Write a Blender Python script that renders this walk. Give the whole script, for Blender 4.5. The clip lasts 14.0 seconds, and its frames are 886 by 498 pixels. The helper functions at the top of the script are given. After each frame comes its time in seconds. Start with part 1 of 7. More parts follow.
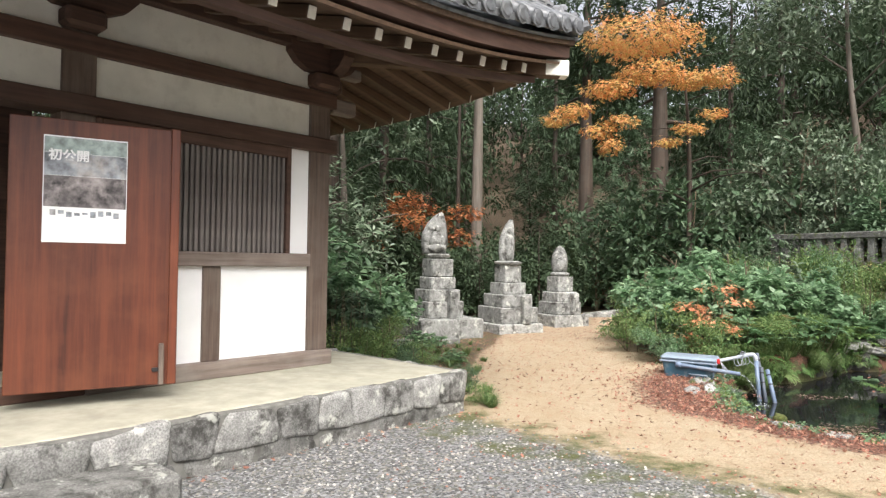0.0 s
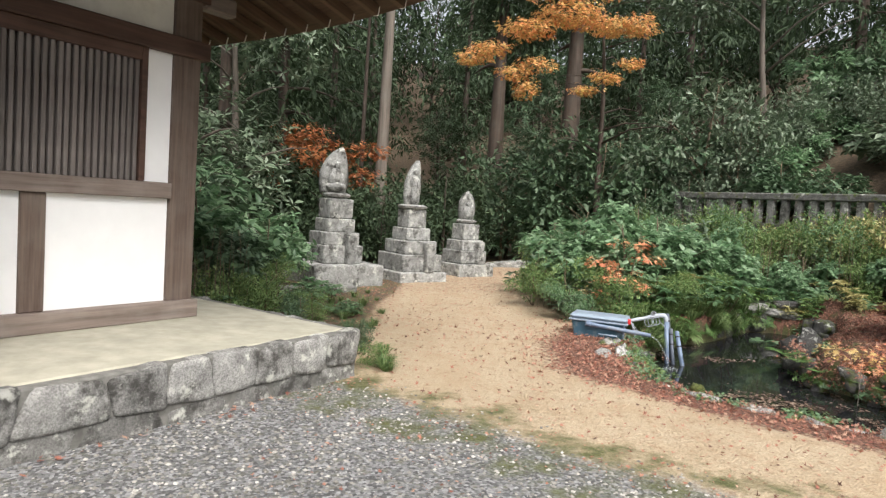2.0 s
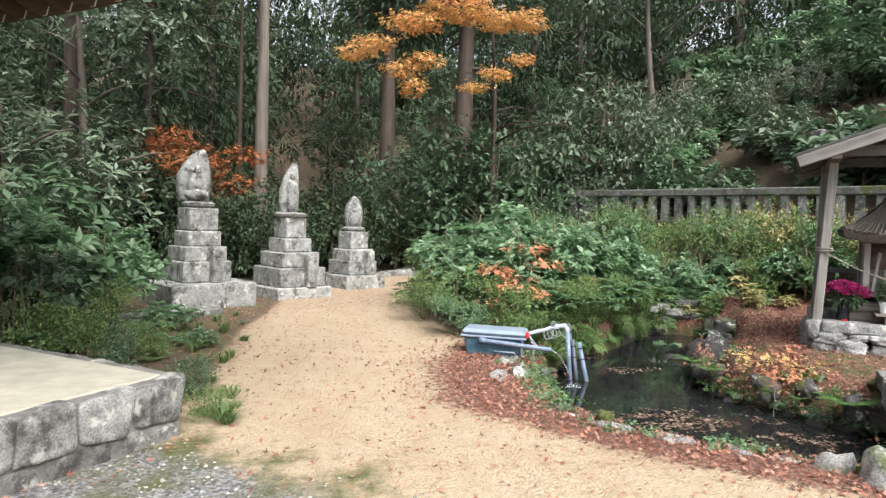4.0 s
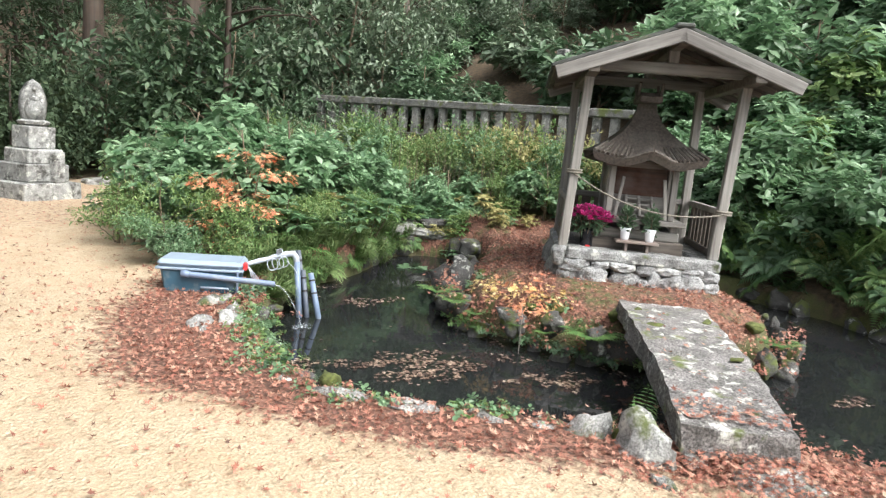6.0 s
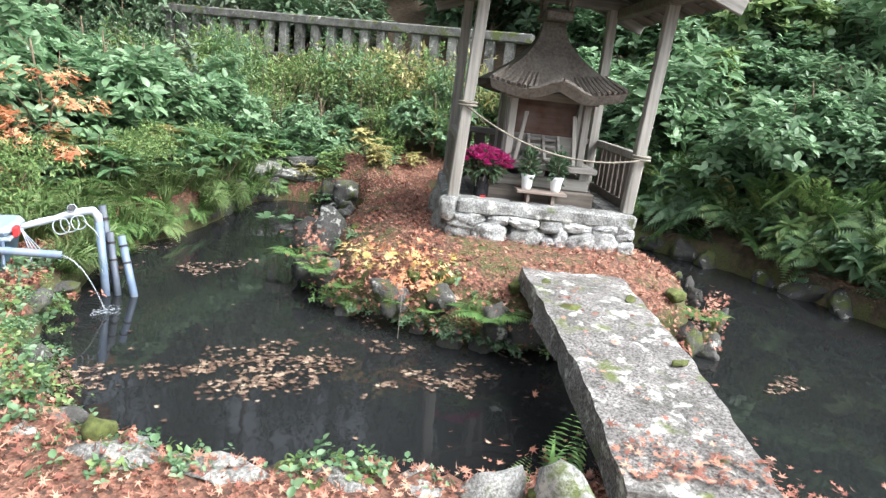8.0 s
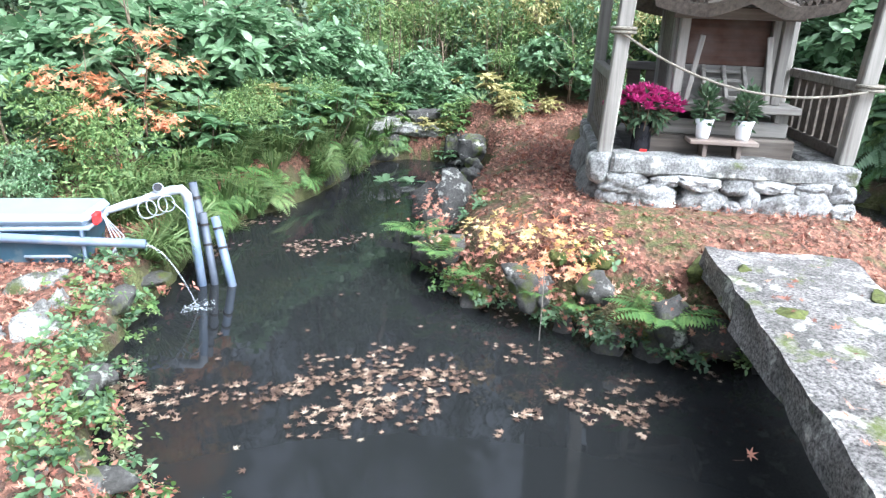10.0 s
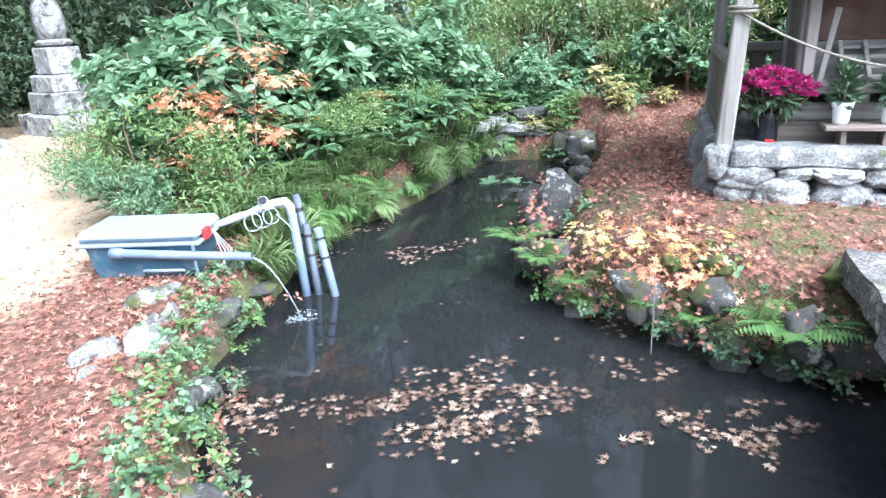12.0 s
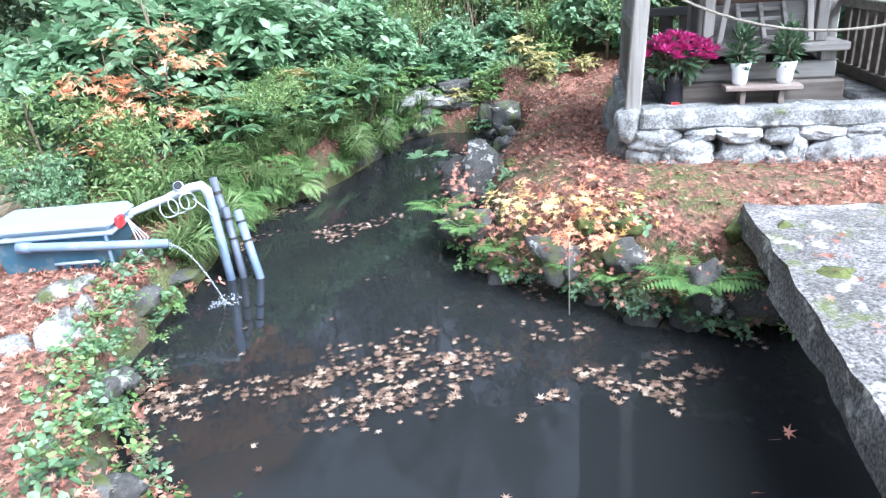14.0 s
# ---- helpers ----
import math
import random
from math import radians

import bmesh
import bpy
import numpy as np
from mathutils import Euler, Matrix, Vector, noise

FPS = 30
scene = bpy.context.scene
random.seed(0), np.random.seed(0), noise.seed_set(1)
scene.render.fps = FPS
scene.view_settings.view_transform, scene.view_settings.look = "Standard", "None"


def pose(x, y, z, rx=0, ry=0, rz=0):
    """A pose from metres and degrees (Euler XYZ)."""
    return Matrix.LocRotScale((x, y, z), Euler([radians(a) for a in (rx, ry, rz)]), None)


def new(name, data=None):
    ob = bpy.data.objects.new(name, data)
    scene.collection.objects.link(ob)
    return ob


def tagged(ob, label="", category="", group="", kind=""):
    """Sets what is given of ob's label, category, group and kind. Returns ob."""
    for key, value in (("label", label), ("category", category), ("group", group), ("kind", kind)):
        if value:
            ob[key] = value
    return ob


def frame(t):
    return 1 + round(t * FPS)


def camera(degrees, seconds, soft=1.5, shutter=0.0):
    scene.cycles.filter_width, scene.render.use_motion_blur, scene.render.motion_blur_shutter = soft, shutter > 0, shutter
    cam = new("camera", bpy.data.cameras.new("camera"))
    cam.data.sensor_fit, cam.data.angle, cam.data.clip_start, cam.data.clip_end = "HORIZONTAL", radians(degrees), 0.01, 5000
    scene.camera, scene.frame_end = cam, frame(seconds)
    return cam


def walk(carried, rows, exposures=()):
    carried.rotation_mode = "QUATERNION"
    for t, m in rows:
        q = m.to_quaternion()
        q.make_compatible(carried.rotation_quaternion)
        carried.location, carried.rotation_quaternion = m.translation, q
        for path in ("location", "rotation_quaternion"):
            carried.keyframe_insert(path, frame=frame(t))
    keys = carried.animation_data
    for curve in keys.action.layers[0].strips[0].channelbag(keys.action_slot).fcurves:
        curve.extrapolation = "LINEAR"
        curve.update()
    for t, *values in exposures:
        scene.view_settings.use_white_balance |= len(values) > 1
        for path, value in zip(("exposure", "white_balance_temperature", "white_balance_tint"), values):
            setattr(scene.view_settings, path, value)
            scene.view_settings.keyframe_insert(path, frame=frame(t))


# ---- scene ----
cam = camera(67.6, 14.0, 1.3)
METRES, EYE, TILT, LEAN, TURN = 6.3, 1.48, 2.3, 0.0, 0.0
ROWS = [
    (0.0, 0.0, 0.0, 0.0, 0.02, -1.28, -0.85),
    (0.5, -0.0101, 0.0279, -0.0013, -5.23, -2.25, -2.93),
    (1.0, 0.008, 0.0658, -0.0048, -4.46, -3.6, -3.81),
    (1.5, 0.0177, 0.1052, -0.0088, -4.02, -4.83, -4.02),
    (2.0, 0.0132, 0.1532, -0.0078, -8.14, -5.82, -4.03),
    (4.5, 0.1229, 0.3587, -0.0174, -20.91, -4.62, -2.78),
    (5.0, 0.1477, 0.406, -0.0209, -28.16, -6.04, -3.6),
    (5.5, 0.1897, 0.4441, -0.0245, -33.9, -9.22, -3.81),
    (6.0, 0.2243, 0.4864, -0.0269, -37.31, -10.91, -6.27),
    (6.5, 0.2551, 0.5328, -0.0309, -41.43, -13.8, -8.33),
    (7.0, 0.305, 0.5576, -0.0289, -45.95, -14.26, -7.82),
    (9.5, 0.4428, 0.7301, -0.0498, -45.84, -18.74, -8.2),
    (10.0, 0.4763, 0.7411, -0.0533, -36.41, -21.35, -3.19),
    (10.5, 0.5046, 0.7436, -0.0542, -32.51, -22.12, 1.57),
    (11.0, 0.5067, 0.7462, -0.0523, -31.89, -19.54, 2.95),
    (11.5, 0.5032, 0.7519, -0.0546, -29.43, -20.51, 2.46),
    (12.0, 0.5018, 0.7531, -0.0536, -27.47, -21.63, 1.62),
    (12.5, 0.5009, 0.7557, -0.0552, -28.72, -22.35, -0.58),
    (13.0, 0.5037, 0.754, -0.057, -29.01, -23.59, -1.14),
    (13.5, 0.5078, 0.7475, -0.0578, -30.01, -24.81, 1.21),
    (14.0, 0.5158, 0.7389, -0.0549, -33.15, -23.88, 2.73),
]
walk(cam, [(t, pose(0, 0, EYE, TILT, LEAN, TURN) @ pose(METRES * x, METRES * y, METRES * z, 90 + pitch, roll, yaw)) for t, x, y, z, yaw, pitch, roll in ROWS],
     [(0.0, 0.93, 6500, 10), (2.0, 0.68, 6500, 10), (4.0, 0.95, 6300, 10), (7.0, 1.33, 6250, 8), (9.5, 1.8, 5700, 8), (12.5, 1.88, 5300, 10), (14.0, 1.9, 5300, 10)])

# ---- light ----
world = bpy.data.worlds.new("sky")
scene.world = world
world.use_nodes = True
_nt = world.node_tree
_sky = _nt.nodes.new("ShaderNodeTexSky")
_sky.sky_type = "NISHITA"
_sky.sun_disc = False
_sky.sun_elevation = radians(52)
_sky.sun_rotation = radians(166)
_sky.dust_density = 5.0
_sky.ozone_density = 0.6
_hsv = _nt.nodes.new("ShaderNodeHueSaturation")
_hsv.inputs["Saturation"].default_value = 0.3
_nt.links.new(_sky.outputs[0], _hsv.inputs["Color"])
_nt.links.new(_hsv.outputs[0], _nt.nodes["Background"].inputs["Color"])
_nt.nodes["Background"].inputs["Strength"].default_value = 0.15
_sun = new("sun", bpy.data.lights.new("sun", "SUN"))
_sun.data.energy, _sun.data.angle, _sun.data.color = 2.2, radians(50), (1.0, 0.97, 0.92)
_sun.matrix_world = pose(0, 0, 30, 38, 0, 14)


# ---- materials ----
def mat(name, rough=0.8, metal=0.0):
    m = bpy.data.materials.new(name)
    m.use_nodes = True
    b = m.node_tree.nodes["Principled BSDF"]
    b.inputs["Roughness"].default_value = rough
    b.inputs["Metallic"].default_value = metal
    return m, m.node_tree, b


def nnode(nt, kind, **vals):
    n = nt.nodes.new(kind)
    for k, v in vals.items():
        n.inputs[k].default_value = v
    return n


def coords(nt, scale=(1, 1, 1), local=True):
    """Position in metres: the thing's own, or the world's."""
    if local:
        src = nt.nodes.new("ShaderNodeTexCoord").outputs["Object"]
    else:
        src = nt.nodes.new("ShaderNodeNewGeometry").outputs["Position"]
    mp = nt.nodes.new("ShaderNodeMapping")
    mp.inputs["Scale"].default_value = scale
    nt.links.new(src, mp.inputs["Vector"])
    return mp.outputs[0]


def noise_f(nt, vec, scale, detail=4.0, rough=0.55):
    n = nnode(nt, "ShaderNodeTexNoise", Scale=scale, Detail=detail, Roughness=rough)
    nt.links.new(vec, n.inputs["Vector"])
    return n.outputs["Fac"]


def ramp(nt, fac, stops):
    r = nt.nodes.new("ShaderNodeValToRGB")
    el = r.color_ramp.elements
    while len(el) < len(stops):
        el.new(0.5)
    for e, (p, c) in zip(el, stops):
        e.position, e.color = p, (*c, 1) if len(c) == 3 else c
    nt.links.new(fac, r.inputs[0])
    return r.outputs[0]


def mix(nt, fac, a, b, mode="MIX"):
    n = nt.nodes.new("ShaderNodeMixRGB")
    n.blend_type = mode
    for sock, v in zip(n.inputs, (fac, a, b)):
        if isinstance(v, (int, float)):
            sock.default_value = v
        elif isinstance(v, tuple):
            sock.default_value = (*v, 1)
        else:
            nt.links.new(v, sock)
    return n.outputs[0]


def math_n(nt, op, a, b=0.0):
    n = nt.nodes.new("ShaderNodeMath")
    n.operation = op
    for sock, v in zip(n.inputs, (a, b)):
        if isinstance(v, (int, float)):
            sock.default_value = v
        else:
            nt.links.new(v, sock)
    return n.outputs[0]


def bump(nt, b, height, strength=0.4, dist=0.01):
    n = nnode(nt, "ShaderNodeBump", Strength=strength, Distance=dist)
    nt.links.new(height, n.inputs["Height"])
    nt.links.new(n.outputs[0], b.inputs["Normal"])


G = lambda v: (v, v, v)


def stone_mat(name, base=0.3, tint=(1.0, 0.98, 0.92), lichen=0.5, moss=0.0, scale=1.0, dark=0.35, grit=0.4):
    m, nt, b = mat(name, 0.9)
    p = coords(nt, local=False)
    rnd = nt.nodes.new("ShaderNodeObjectInfo").outputs["Random"]
    c0 = tuple(base * t for t in tint)
    col = ramp(nt, noise_f(nt, p, 9 * scale, 6), [(0.3, tuple(c * 0.62 for c in c0)), (0.7, tuple(min(1, c * 1.25) for c in c0))])
    col = mix(nt, grit, col, ramp(nt, noise_f(nt, p, 75, 4, 0.7), [(0.36, G(0.05)), (0.64, G(0.75))]), "OVERLAY")
    col = mix(nt, ramp(nt, noise_f(nt, p, 4.6 * scale, 7, 0.72), [(0.5, G(0)), (0.62, G(min(0.92, dark * 2)))]), col, (0.055, 0.052, 0.045))
    if lichen:
        col = mix(nt, ramp(nt, noise_f(nt, p, 7 * scale, 7, 0.68), [(0.63 - 0.12 * lichen, G(0)), (0.70 - 0.12 * lichen, G(0.8))]), col, (0.62, 0.62, 0.56))
    if moss:
        col = mix(nt, ramp(nt, noise_f(nt, p, 5.0, 5, 0.6), [(0.62 - 0.2 * moss, G(0)), (0.72 - 0.2 * moss, G(0.9))]), col, (0.10, 0.125, 0.025))
    vary = math_n(nt, "ADD", math_n(nt, "MULTIPLY", rnd, 0.5), 0.75)
    hs = nnode(nt, "ShaderNodeHueSaturation")
    nt.links.new(col, hs.inputs["Color"])
    nt.links.new(vary, hs.inputs["Value"])
    nt.links.new(hs.outputs[0], b.inputs["Base Color"])
    bump(nt, b, noise_f(nt, p, 30, 9, 0.75), 0.9, 0.03)
    return m


def wood_mat(name, c_dark, c_light, axis=2, rough=0.75, stain=0.3, grain=26.0, worn=(0.35, 0.33, 0.3)):
    m, nt, b = mat(name, rough)
    s = [grain, grain, grain]
    s[axis] = grain * 0.05
    p = coords(nt, tuple(s))
    g = noise_f(nt, p, 1.0, 6, 0.65)
    col = ramp(nt, g, [(0.3, c_dark), (0.7, c_light)])
    big = noise_f(nt, coords(nt), 3.5, 4)
    col = mix(nt, ramp(nt, big, [(0.45, G(0)), (0.75, G(stain))]), col, worn)
    rnd = nt.nodes.new("ShaderNodeObjectInfo").outputs["Random"]
    hs = nnode(nt, "ShaderNodeHueSaturation")
    nt.links.new(math_n(nt, "ADD", math_n(nt, "MULTIPLY", rnd, 0.35), 0.82), hs.inputs["Value"])
    nt.links.new(col, hs.inputs["Color"])
    nt.links.new(hs.outputs[0], b.inputs["Base Color"])
    bump(nt, b, g, 0.35, 0.004)
    return m


def leaf_mat(name, cols, rough=0.45, trans=0.25, drift=0.5):
    """Leaves that differ one from another; cols: dark to light."""
    m, nt, b = mat(name, rough)
    rnd = nt.nodes.new("ShaderNodeNewGeometry").outputs["Random Per Island"]
    col = ramp(nt, rnd, [(i / max(1, len(cols) - 1), c) for i, c in enumerate(cols)])
    p = coords(nt, local=False)
    col = mix(nt, ramp(nt, noise_f(nt, p, 1.3, 3), [(0.35, G(0)), (0.7, G(drift))]), col, mix(nt, 0.6, col, cols[-1]))
    nt.links.new(col, b.inputs["Base Color"])
    t = nt.nodes.new("ShaderNodeBsdfTranslucent")
    nt.links.new(col, t.inputs["Color"])
    mx = nnode(nt, "ShaderNodeMixShader", Fac=trans)
    nt.links.new(b.outputs[0], mx.inputs[1])
    nt.links.new(t.outputs[0], mx.inputs[2])
    nt.links.new(mx.outputs[0], nt.nodes["Material Output"].inputs["Surface"])
    return m


def plain_mat(name, col, rough=0.6, metal=0.0, vary=0.2, scale=12.0, bumpy=0.0, dirt=None):
    m, nt, b = mat(name, rough, metal)
    p = coords(nt, local=False)
    f = noise_f(nt, p, scale, 5)
    c = ramp(nt, f, [(0.3, tuple(x * (1 - vary) for x in col)), (0.7, tuple(min(1, x * (1 + vary * 0.6)) for x in col))])
    if dirt:
        c = mix(nt, ramp(nt, noise_f(nt, p, 4.5, 6, 0.65), [(0.5, G(0)), (0.72, G(0.7))]), c, dirt)
    nt.links.new(c, b.inputs["Base Color"])
    if bumpy:
        bump(nt, b, noise_f(nt, p, scale * 5, 5), bumpy, 0.006)
    return m


M = {}
M["stone"] = stone_mat("weathered_granite", 0.25, lichen=0.5, dark=0.55)
M["stone_pale"] = stone_mat("pale_granite", 0.4, (1, .99, .94), lichen=0.7, moss=0.3, dark=0.4, grit=0.6)
M["stone_dark"] = stone_mat("dark_pond_rock", 0.10, (1, .96, .9), lichen=0.35, moss=0.45, grit=0.4)
M["stone_spot"] = stone_mat("white_spotted_rock", 0.12, (1, .97, .92), lichen=0.75, moss=0.1, dark=0.3, grit=0.5, scale=2.2)
M["stone_bridge"] = stone_mat("lichen_granite_slab", 0.22, (1, .94, .89), lichen=0.62, moss=0.12, dark=0.25, grit=0.85)
M["stone_plinth"] = stone_mat("white_lichened_granite", 0.42, (1, 1, .98), lichen=0.6, dark=0.35, grit=0.5)
M["stone_kerb"] = stone_mat("lichened_kerb_granite", 0.32, (1, 1, .97), lichen=0.6, moss=0.05, dark=0.4, grit=0.6)
M["stone_rail"] = stone_mat("mossy_rail_stone", 0.2, lichen=0.3, moss=0.45)
M["stone_moss"] = stone_mat("mossy_wall_stone", 0.16, lichen=0.0, moss=0.95)
M["stone_face"] = stone_mat("patchy_rubble_granite", 0.36, (1, 0.98, 0.93), lichen=0.5, dark=0.5, scale=0.8, grit=0.5)
M["statue"] = stone_mat("statue_granite", 0.36, (1, 1, .95), lichen=0.6, dark=0.5, scale=1.1)
M["concrete"] = plain_mat("tan_concrete", (0.41, 0.39, 0.31), 0.9, vary=0.2, scale=6, bumpy=0.3, dirt=(0.31, 0.29, 0.22))
M["mortar"] = plain_mat("grey_mortar", (0.17, 0.165, 0.15), 0.95, vary=0.4, scale=14, bumpy=0.4)
M["plaster"] = plain_mat("white_plaster", (0.9, 0.9, 0.9), 0.8, vary=0.04, scale=4)
M["plaster_old"] = plain_mat("aged_plaster", (0.8, 0.785, 0.72), 0.85, vary=0.1, scale=3, dirt=(0.6, 0.58, 0.52))
M["beam"] = wood_mat("dark_stained_beam", (0.04, 0.021, 0.014), (0.105, 0.054, 0.038), axis=0, stain=0.25, worn=(0.15, .10, .08))
M["post"] = wood_mat("weathered_post", (0.07, 0.045, 0.035), (0.17, 0.125, 0.10), axis=2, stain=0.45, worn=(.2, .17, .145))
M["grey_wood_x"] = wood_mat("weathered_rail", (0.12, 0.09, 0.075), (0.25, 0.20, 0.17), axis=0)
M["slat"] = wood_mat("grey_lattice", (0.10, 0.085, 0.078), (0.23, 0.20, 0.185), axis=2)
M["door"] = wood_mat("red_brown_door", (0.055, 0.014, 0.007), (0.175, 0.046, 0.02), axis=2, rough=0.45, stain=0.5, grain=14, worn=(.2, .065, .03))
M["rafter"] = wood_mat("brown_rafter", (0.06, 0.035, 0.02), (0.15, 0.09, 0.055), axis=1, stain=0.2, worn=(.2, .13, .08))
M["cap"] = plain_mat("white_rafter_end", (0.85, 0.83, 0.76), 0.7, vary=0.1, scale=30)
M["tile"] = plain_mat("silver_grey_roof_tile", (0.15, 0.155, 0.165), 0.38, vary=0.5, scale=14, dirt=(.1, .1, .09))
M["shrine_wood"] = wood_mat("silvered_shrine_wood", (0.10, 0.09, 0.08), (0.31, 0.29, 0.26), axis=2, stain=0.35, worn=(.34, .34, .31))
M["shrine_wood_x"] = wood_mat("silvered_beam", (0.10, 0.09, 0.08), (0.29, 0.27, 0.245), axis=0, stain=0.35, worn=(.34, .34, .31))
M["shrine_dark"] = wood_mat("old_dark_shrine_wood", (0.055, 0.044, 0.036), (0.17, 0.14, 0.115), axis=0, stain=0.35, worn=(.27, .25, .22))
M["shingle"] = wood_mat("weathered_bark_shingle", (0.04, 0.033, 0.027), (0.15, 0.125, 0.105), axis=1, stain=0.35, grain=40, worn=(.25, .23, .2))
M["felt"] = plain_mat("mossy_roof_sheet", (0.075, 0.08, 0.07), 0.9, vary=0.4, scale=10, dirt=(.09, .11, .05))
M["grass"] = leaf_mat("grass_blade", [(0.06, 0.12, 0.03), (0.11, 0.19, 0.055), (0.2, 0.25, 0.10)], 0.6, 0.3)
M["pvc"] = plain_mat("grey_pvc", (0.15, 0.20, 0.29), 0.4, vary=0.12, scale=20, dirt=(.3, .3, .3))
M["pvc_dark"] = plain_mat("aged_grey_pvc", (0.085, 0.10, 0.13), 0.5, vary=0.2, scale=20, dirt=(.16, .15, .13))
M["tape"] = plain_mat("white_wrapped_pipe", (0.38, 0.41, 0.46), 0.6, vary=0.15, scale=30)
M["lid"] = plain_mat("pale_blue_plastic_lid", (0.25, 0.31, 0.38), 0.35, vary=0.06, scale=8)
M["tub"] = plain_mat("dusty_blue_plastic_tub", (0.045, 0.115, 0.17), 0.4, vary=0.25, scale=5, dirt=(.30, .31, .29))
M["red"] = plain_mat("red_plastic", (0.6, 0.03, 0.03), 0.4, vary=0.1)
M["white"] = plain_mat("white_ceramic", (0.82, 0.83, 0.85), 0.25, vary=0.05)
M["black"] = plain_mat("black_glaze_and_bore", (0.015, 0.015, 0.02), 0.25, vary=0.3)
M["moss"] = plain_mat("moss_cushion", (0.095, 0.11, 0.028), 0.95, vary=0.5, scale=60, bumpy=0.8)
M["rope"] = plain_mat("straw_rope", (0.27, 0.245, 0.2), 0.9, vary=0.4, scale=80, bumpy=0.5)
M["paper"] = plain_mat("poster_paper", (0.82, 0.82, 0.82), 0.6, vary=0.03)
M["iron"] = plain_mat("dark_iron", (0.05, 0.045, 0.045), 0.6, metal=0.6, vary=0.3, scale=30)
M["bark"] = wood_mat("cedar_bark", (0.025, 0.018, 0.013), (0.09, 0.06, 0.043), axis=2, stain=0.35, grain=14, worn=(.1, .095, .075))
M["bark_pale"] = wood_mat("grey_bark", (0.07, 0.058, 0.046), (0.17, 0.14, 0.115), axis=2, stain=0.4, grain=16, worn=(.16, .15, .13))
M["twig"] = plain_mat("bare_twig", (0.16, 0.12, 0.08), 0.9, vary=0.4)
# needle green lowered so the leaf colour itself carries the forest shade
M["leaf_conifer_shaded"] = leaf_mat("shade_darkened_needles", [(0.02, 0.04, 0.016), (0.036, 0.065, 0.027), (0.06, 0.092, 0.042)], 0.75, 0.2)
M["leaf_dark"] = leaf_mat("evergreen_leaf", [(0.04, 0.085, 0.038), (0.07, 0.125, 0.062), (0.12, 0.185, 0.1)], 0.5, 0.25)
M["leaf_silver"] = leaf_mat("silvery_evergreen_leaf", [(0.06, 0.10, 0.05), (0.12, 0.17, 0.10), (0.2, 0.25, 0.17)], 0.4, 0.2)
M["leaf_green"] = leaf_mat("broad_green_leaf", [(0.06, 0.135, 0.058), (0.135, 0.245, 0.115), (0.31, 0.44, 0.265)], 0.36, 0.45)
M["leaf_lime"] = leaf_mat("yellow_green_leaf", [(0.07, 0.145, 0.04), (0.14, 0.235, 0.075), (0.28, 0.36, 0.14)], 0.5, 0.35)
M["leaf_yellow"] = leaf_mat("yellowing_leaf", [(0.2, 0.2, 0.07), (0.36, 0.32, 0.12), (0.5, 0.46, 0.23)], 0.5, 0.3)
M["leaf_orange"] = leaf_mat("orange_maple_leaf", [(0.64, 0.22, 0.10), (0.78, 0.36, 0.15), (0.8, 0.50, 0.2), (0.58, 0.5, 0.17)], 0.5, 0.45)
M["leaf_gold"] = leaf_mat("golden_maple_leaf", [(0.55, 0.36, 0.10), (0.70, 0.52, 0.2), (0.72, 0.58, 0.32)], 0.5, 0.35)
M["leaf_salmon"] = leaf_mat("salmon_maple_leaf", [(0.55, 0.17, 0.09), (0.72, 0.31, 0.16), (0.75, 0.47, 0.27)], 0.5, 0.35)
M["leaf_russet"] = leaf_mat("russet_leaf", [(0.2, 0.055, 0.02), (0.36, 0.11, 0.035), (0.42, 0.18, 0.06)], 0.6, 0.3)
M["litter"] = leaf_mat("fallen_maple_leaf", [(0.10, 0.05, 0.035), (0.24, 0.088, 0.06), (0.38, 0.155, 0.105), (0.42, 0.21, 0.145), (0.46, 0.3, 0.21)], 0.7, 0.15, 0.0)
M["float"] = leaf_mat("floating_leaf", [(0.035, 0.02, 0.014), (0.085, 0.05, 0.034), (0.16, 0.1, 0.068), (0.27, 0.185, 0.13), (0.46, 0.37, 0.28)], 0.6, 0.1, 0.0)
M["fern"] = leaf_mat("fern_green", [(0.045, 0.11, 0.03), (0.09, 0.18, 0.05), (0.17, 0.27, 0.08)], 0.5, 0.3)
M["flower"] = leaf_mat("magenta_petal", [(0.3, 0.008, 0.1), (0.5, 0.025, 0.2), (0.66, 0.09, 0.32)], 0.5, 0.3)
M["pebble"] = leaf_mat("grey_gravel", [(0.06, 0.057, 0.05), (0.15, 0.14, 0.12), (0.27, 0.255, 0.225), (0.52, 0.5, 0.46)], 0.85, 0.0)

# pond water: nearly black, mirror-like, faint ripples
m, nt, b = mat("pond_water", 0.03)
b.inputs["Base Color"].default_value = (0.014, 0.015, 0.0155, 1)
b.inputs["IOR"].default_value = 1.33
_p = coords(nt, local=False)
bump(nt, b, noise_f(nt, _p, 5.0, 2), 0.05, 0.02)
M["water"] = m
m, nt, b = mat("clear_water", 0.02)
b.inputs["Base Color"].default_value = (0.8, 0.85, 0.88, 1)
b.inputs["Transmission Weight"].default_value = 0.8
b.inputs["IOR"].default_value = 1.33
M["jet"] = m

# ground: sand, gravel, moss, leaf litter, by zones
m, nt, b = mat("ground_soil", 0.95)
_p = coords(nt, local=False)


def zone(name):
    a = nt.nodes.new("ShaderNodeAttribute")
    a.attribute_name = name
    return a.outputs["Fac"]


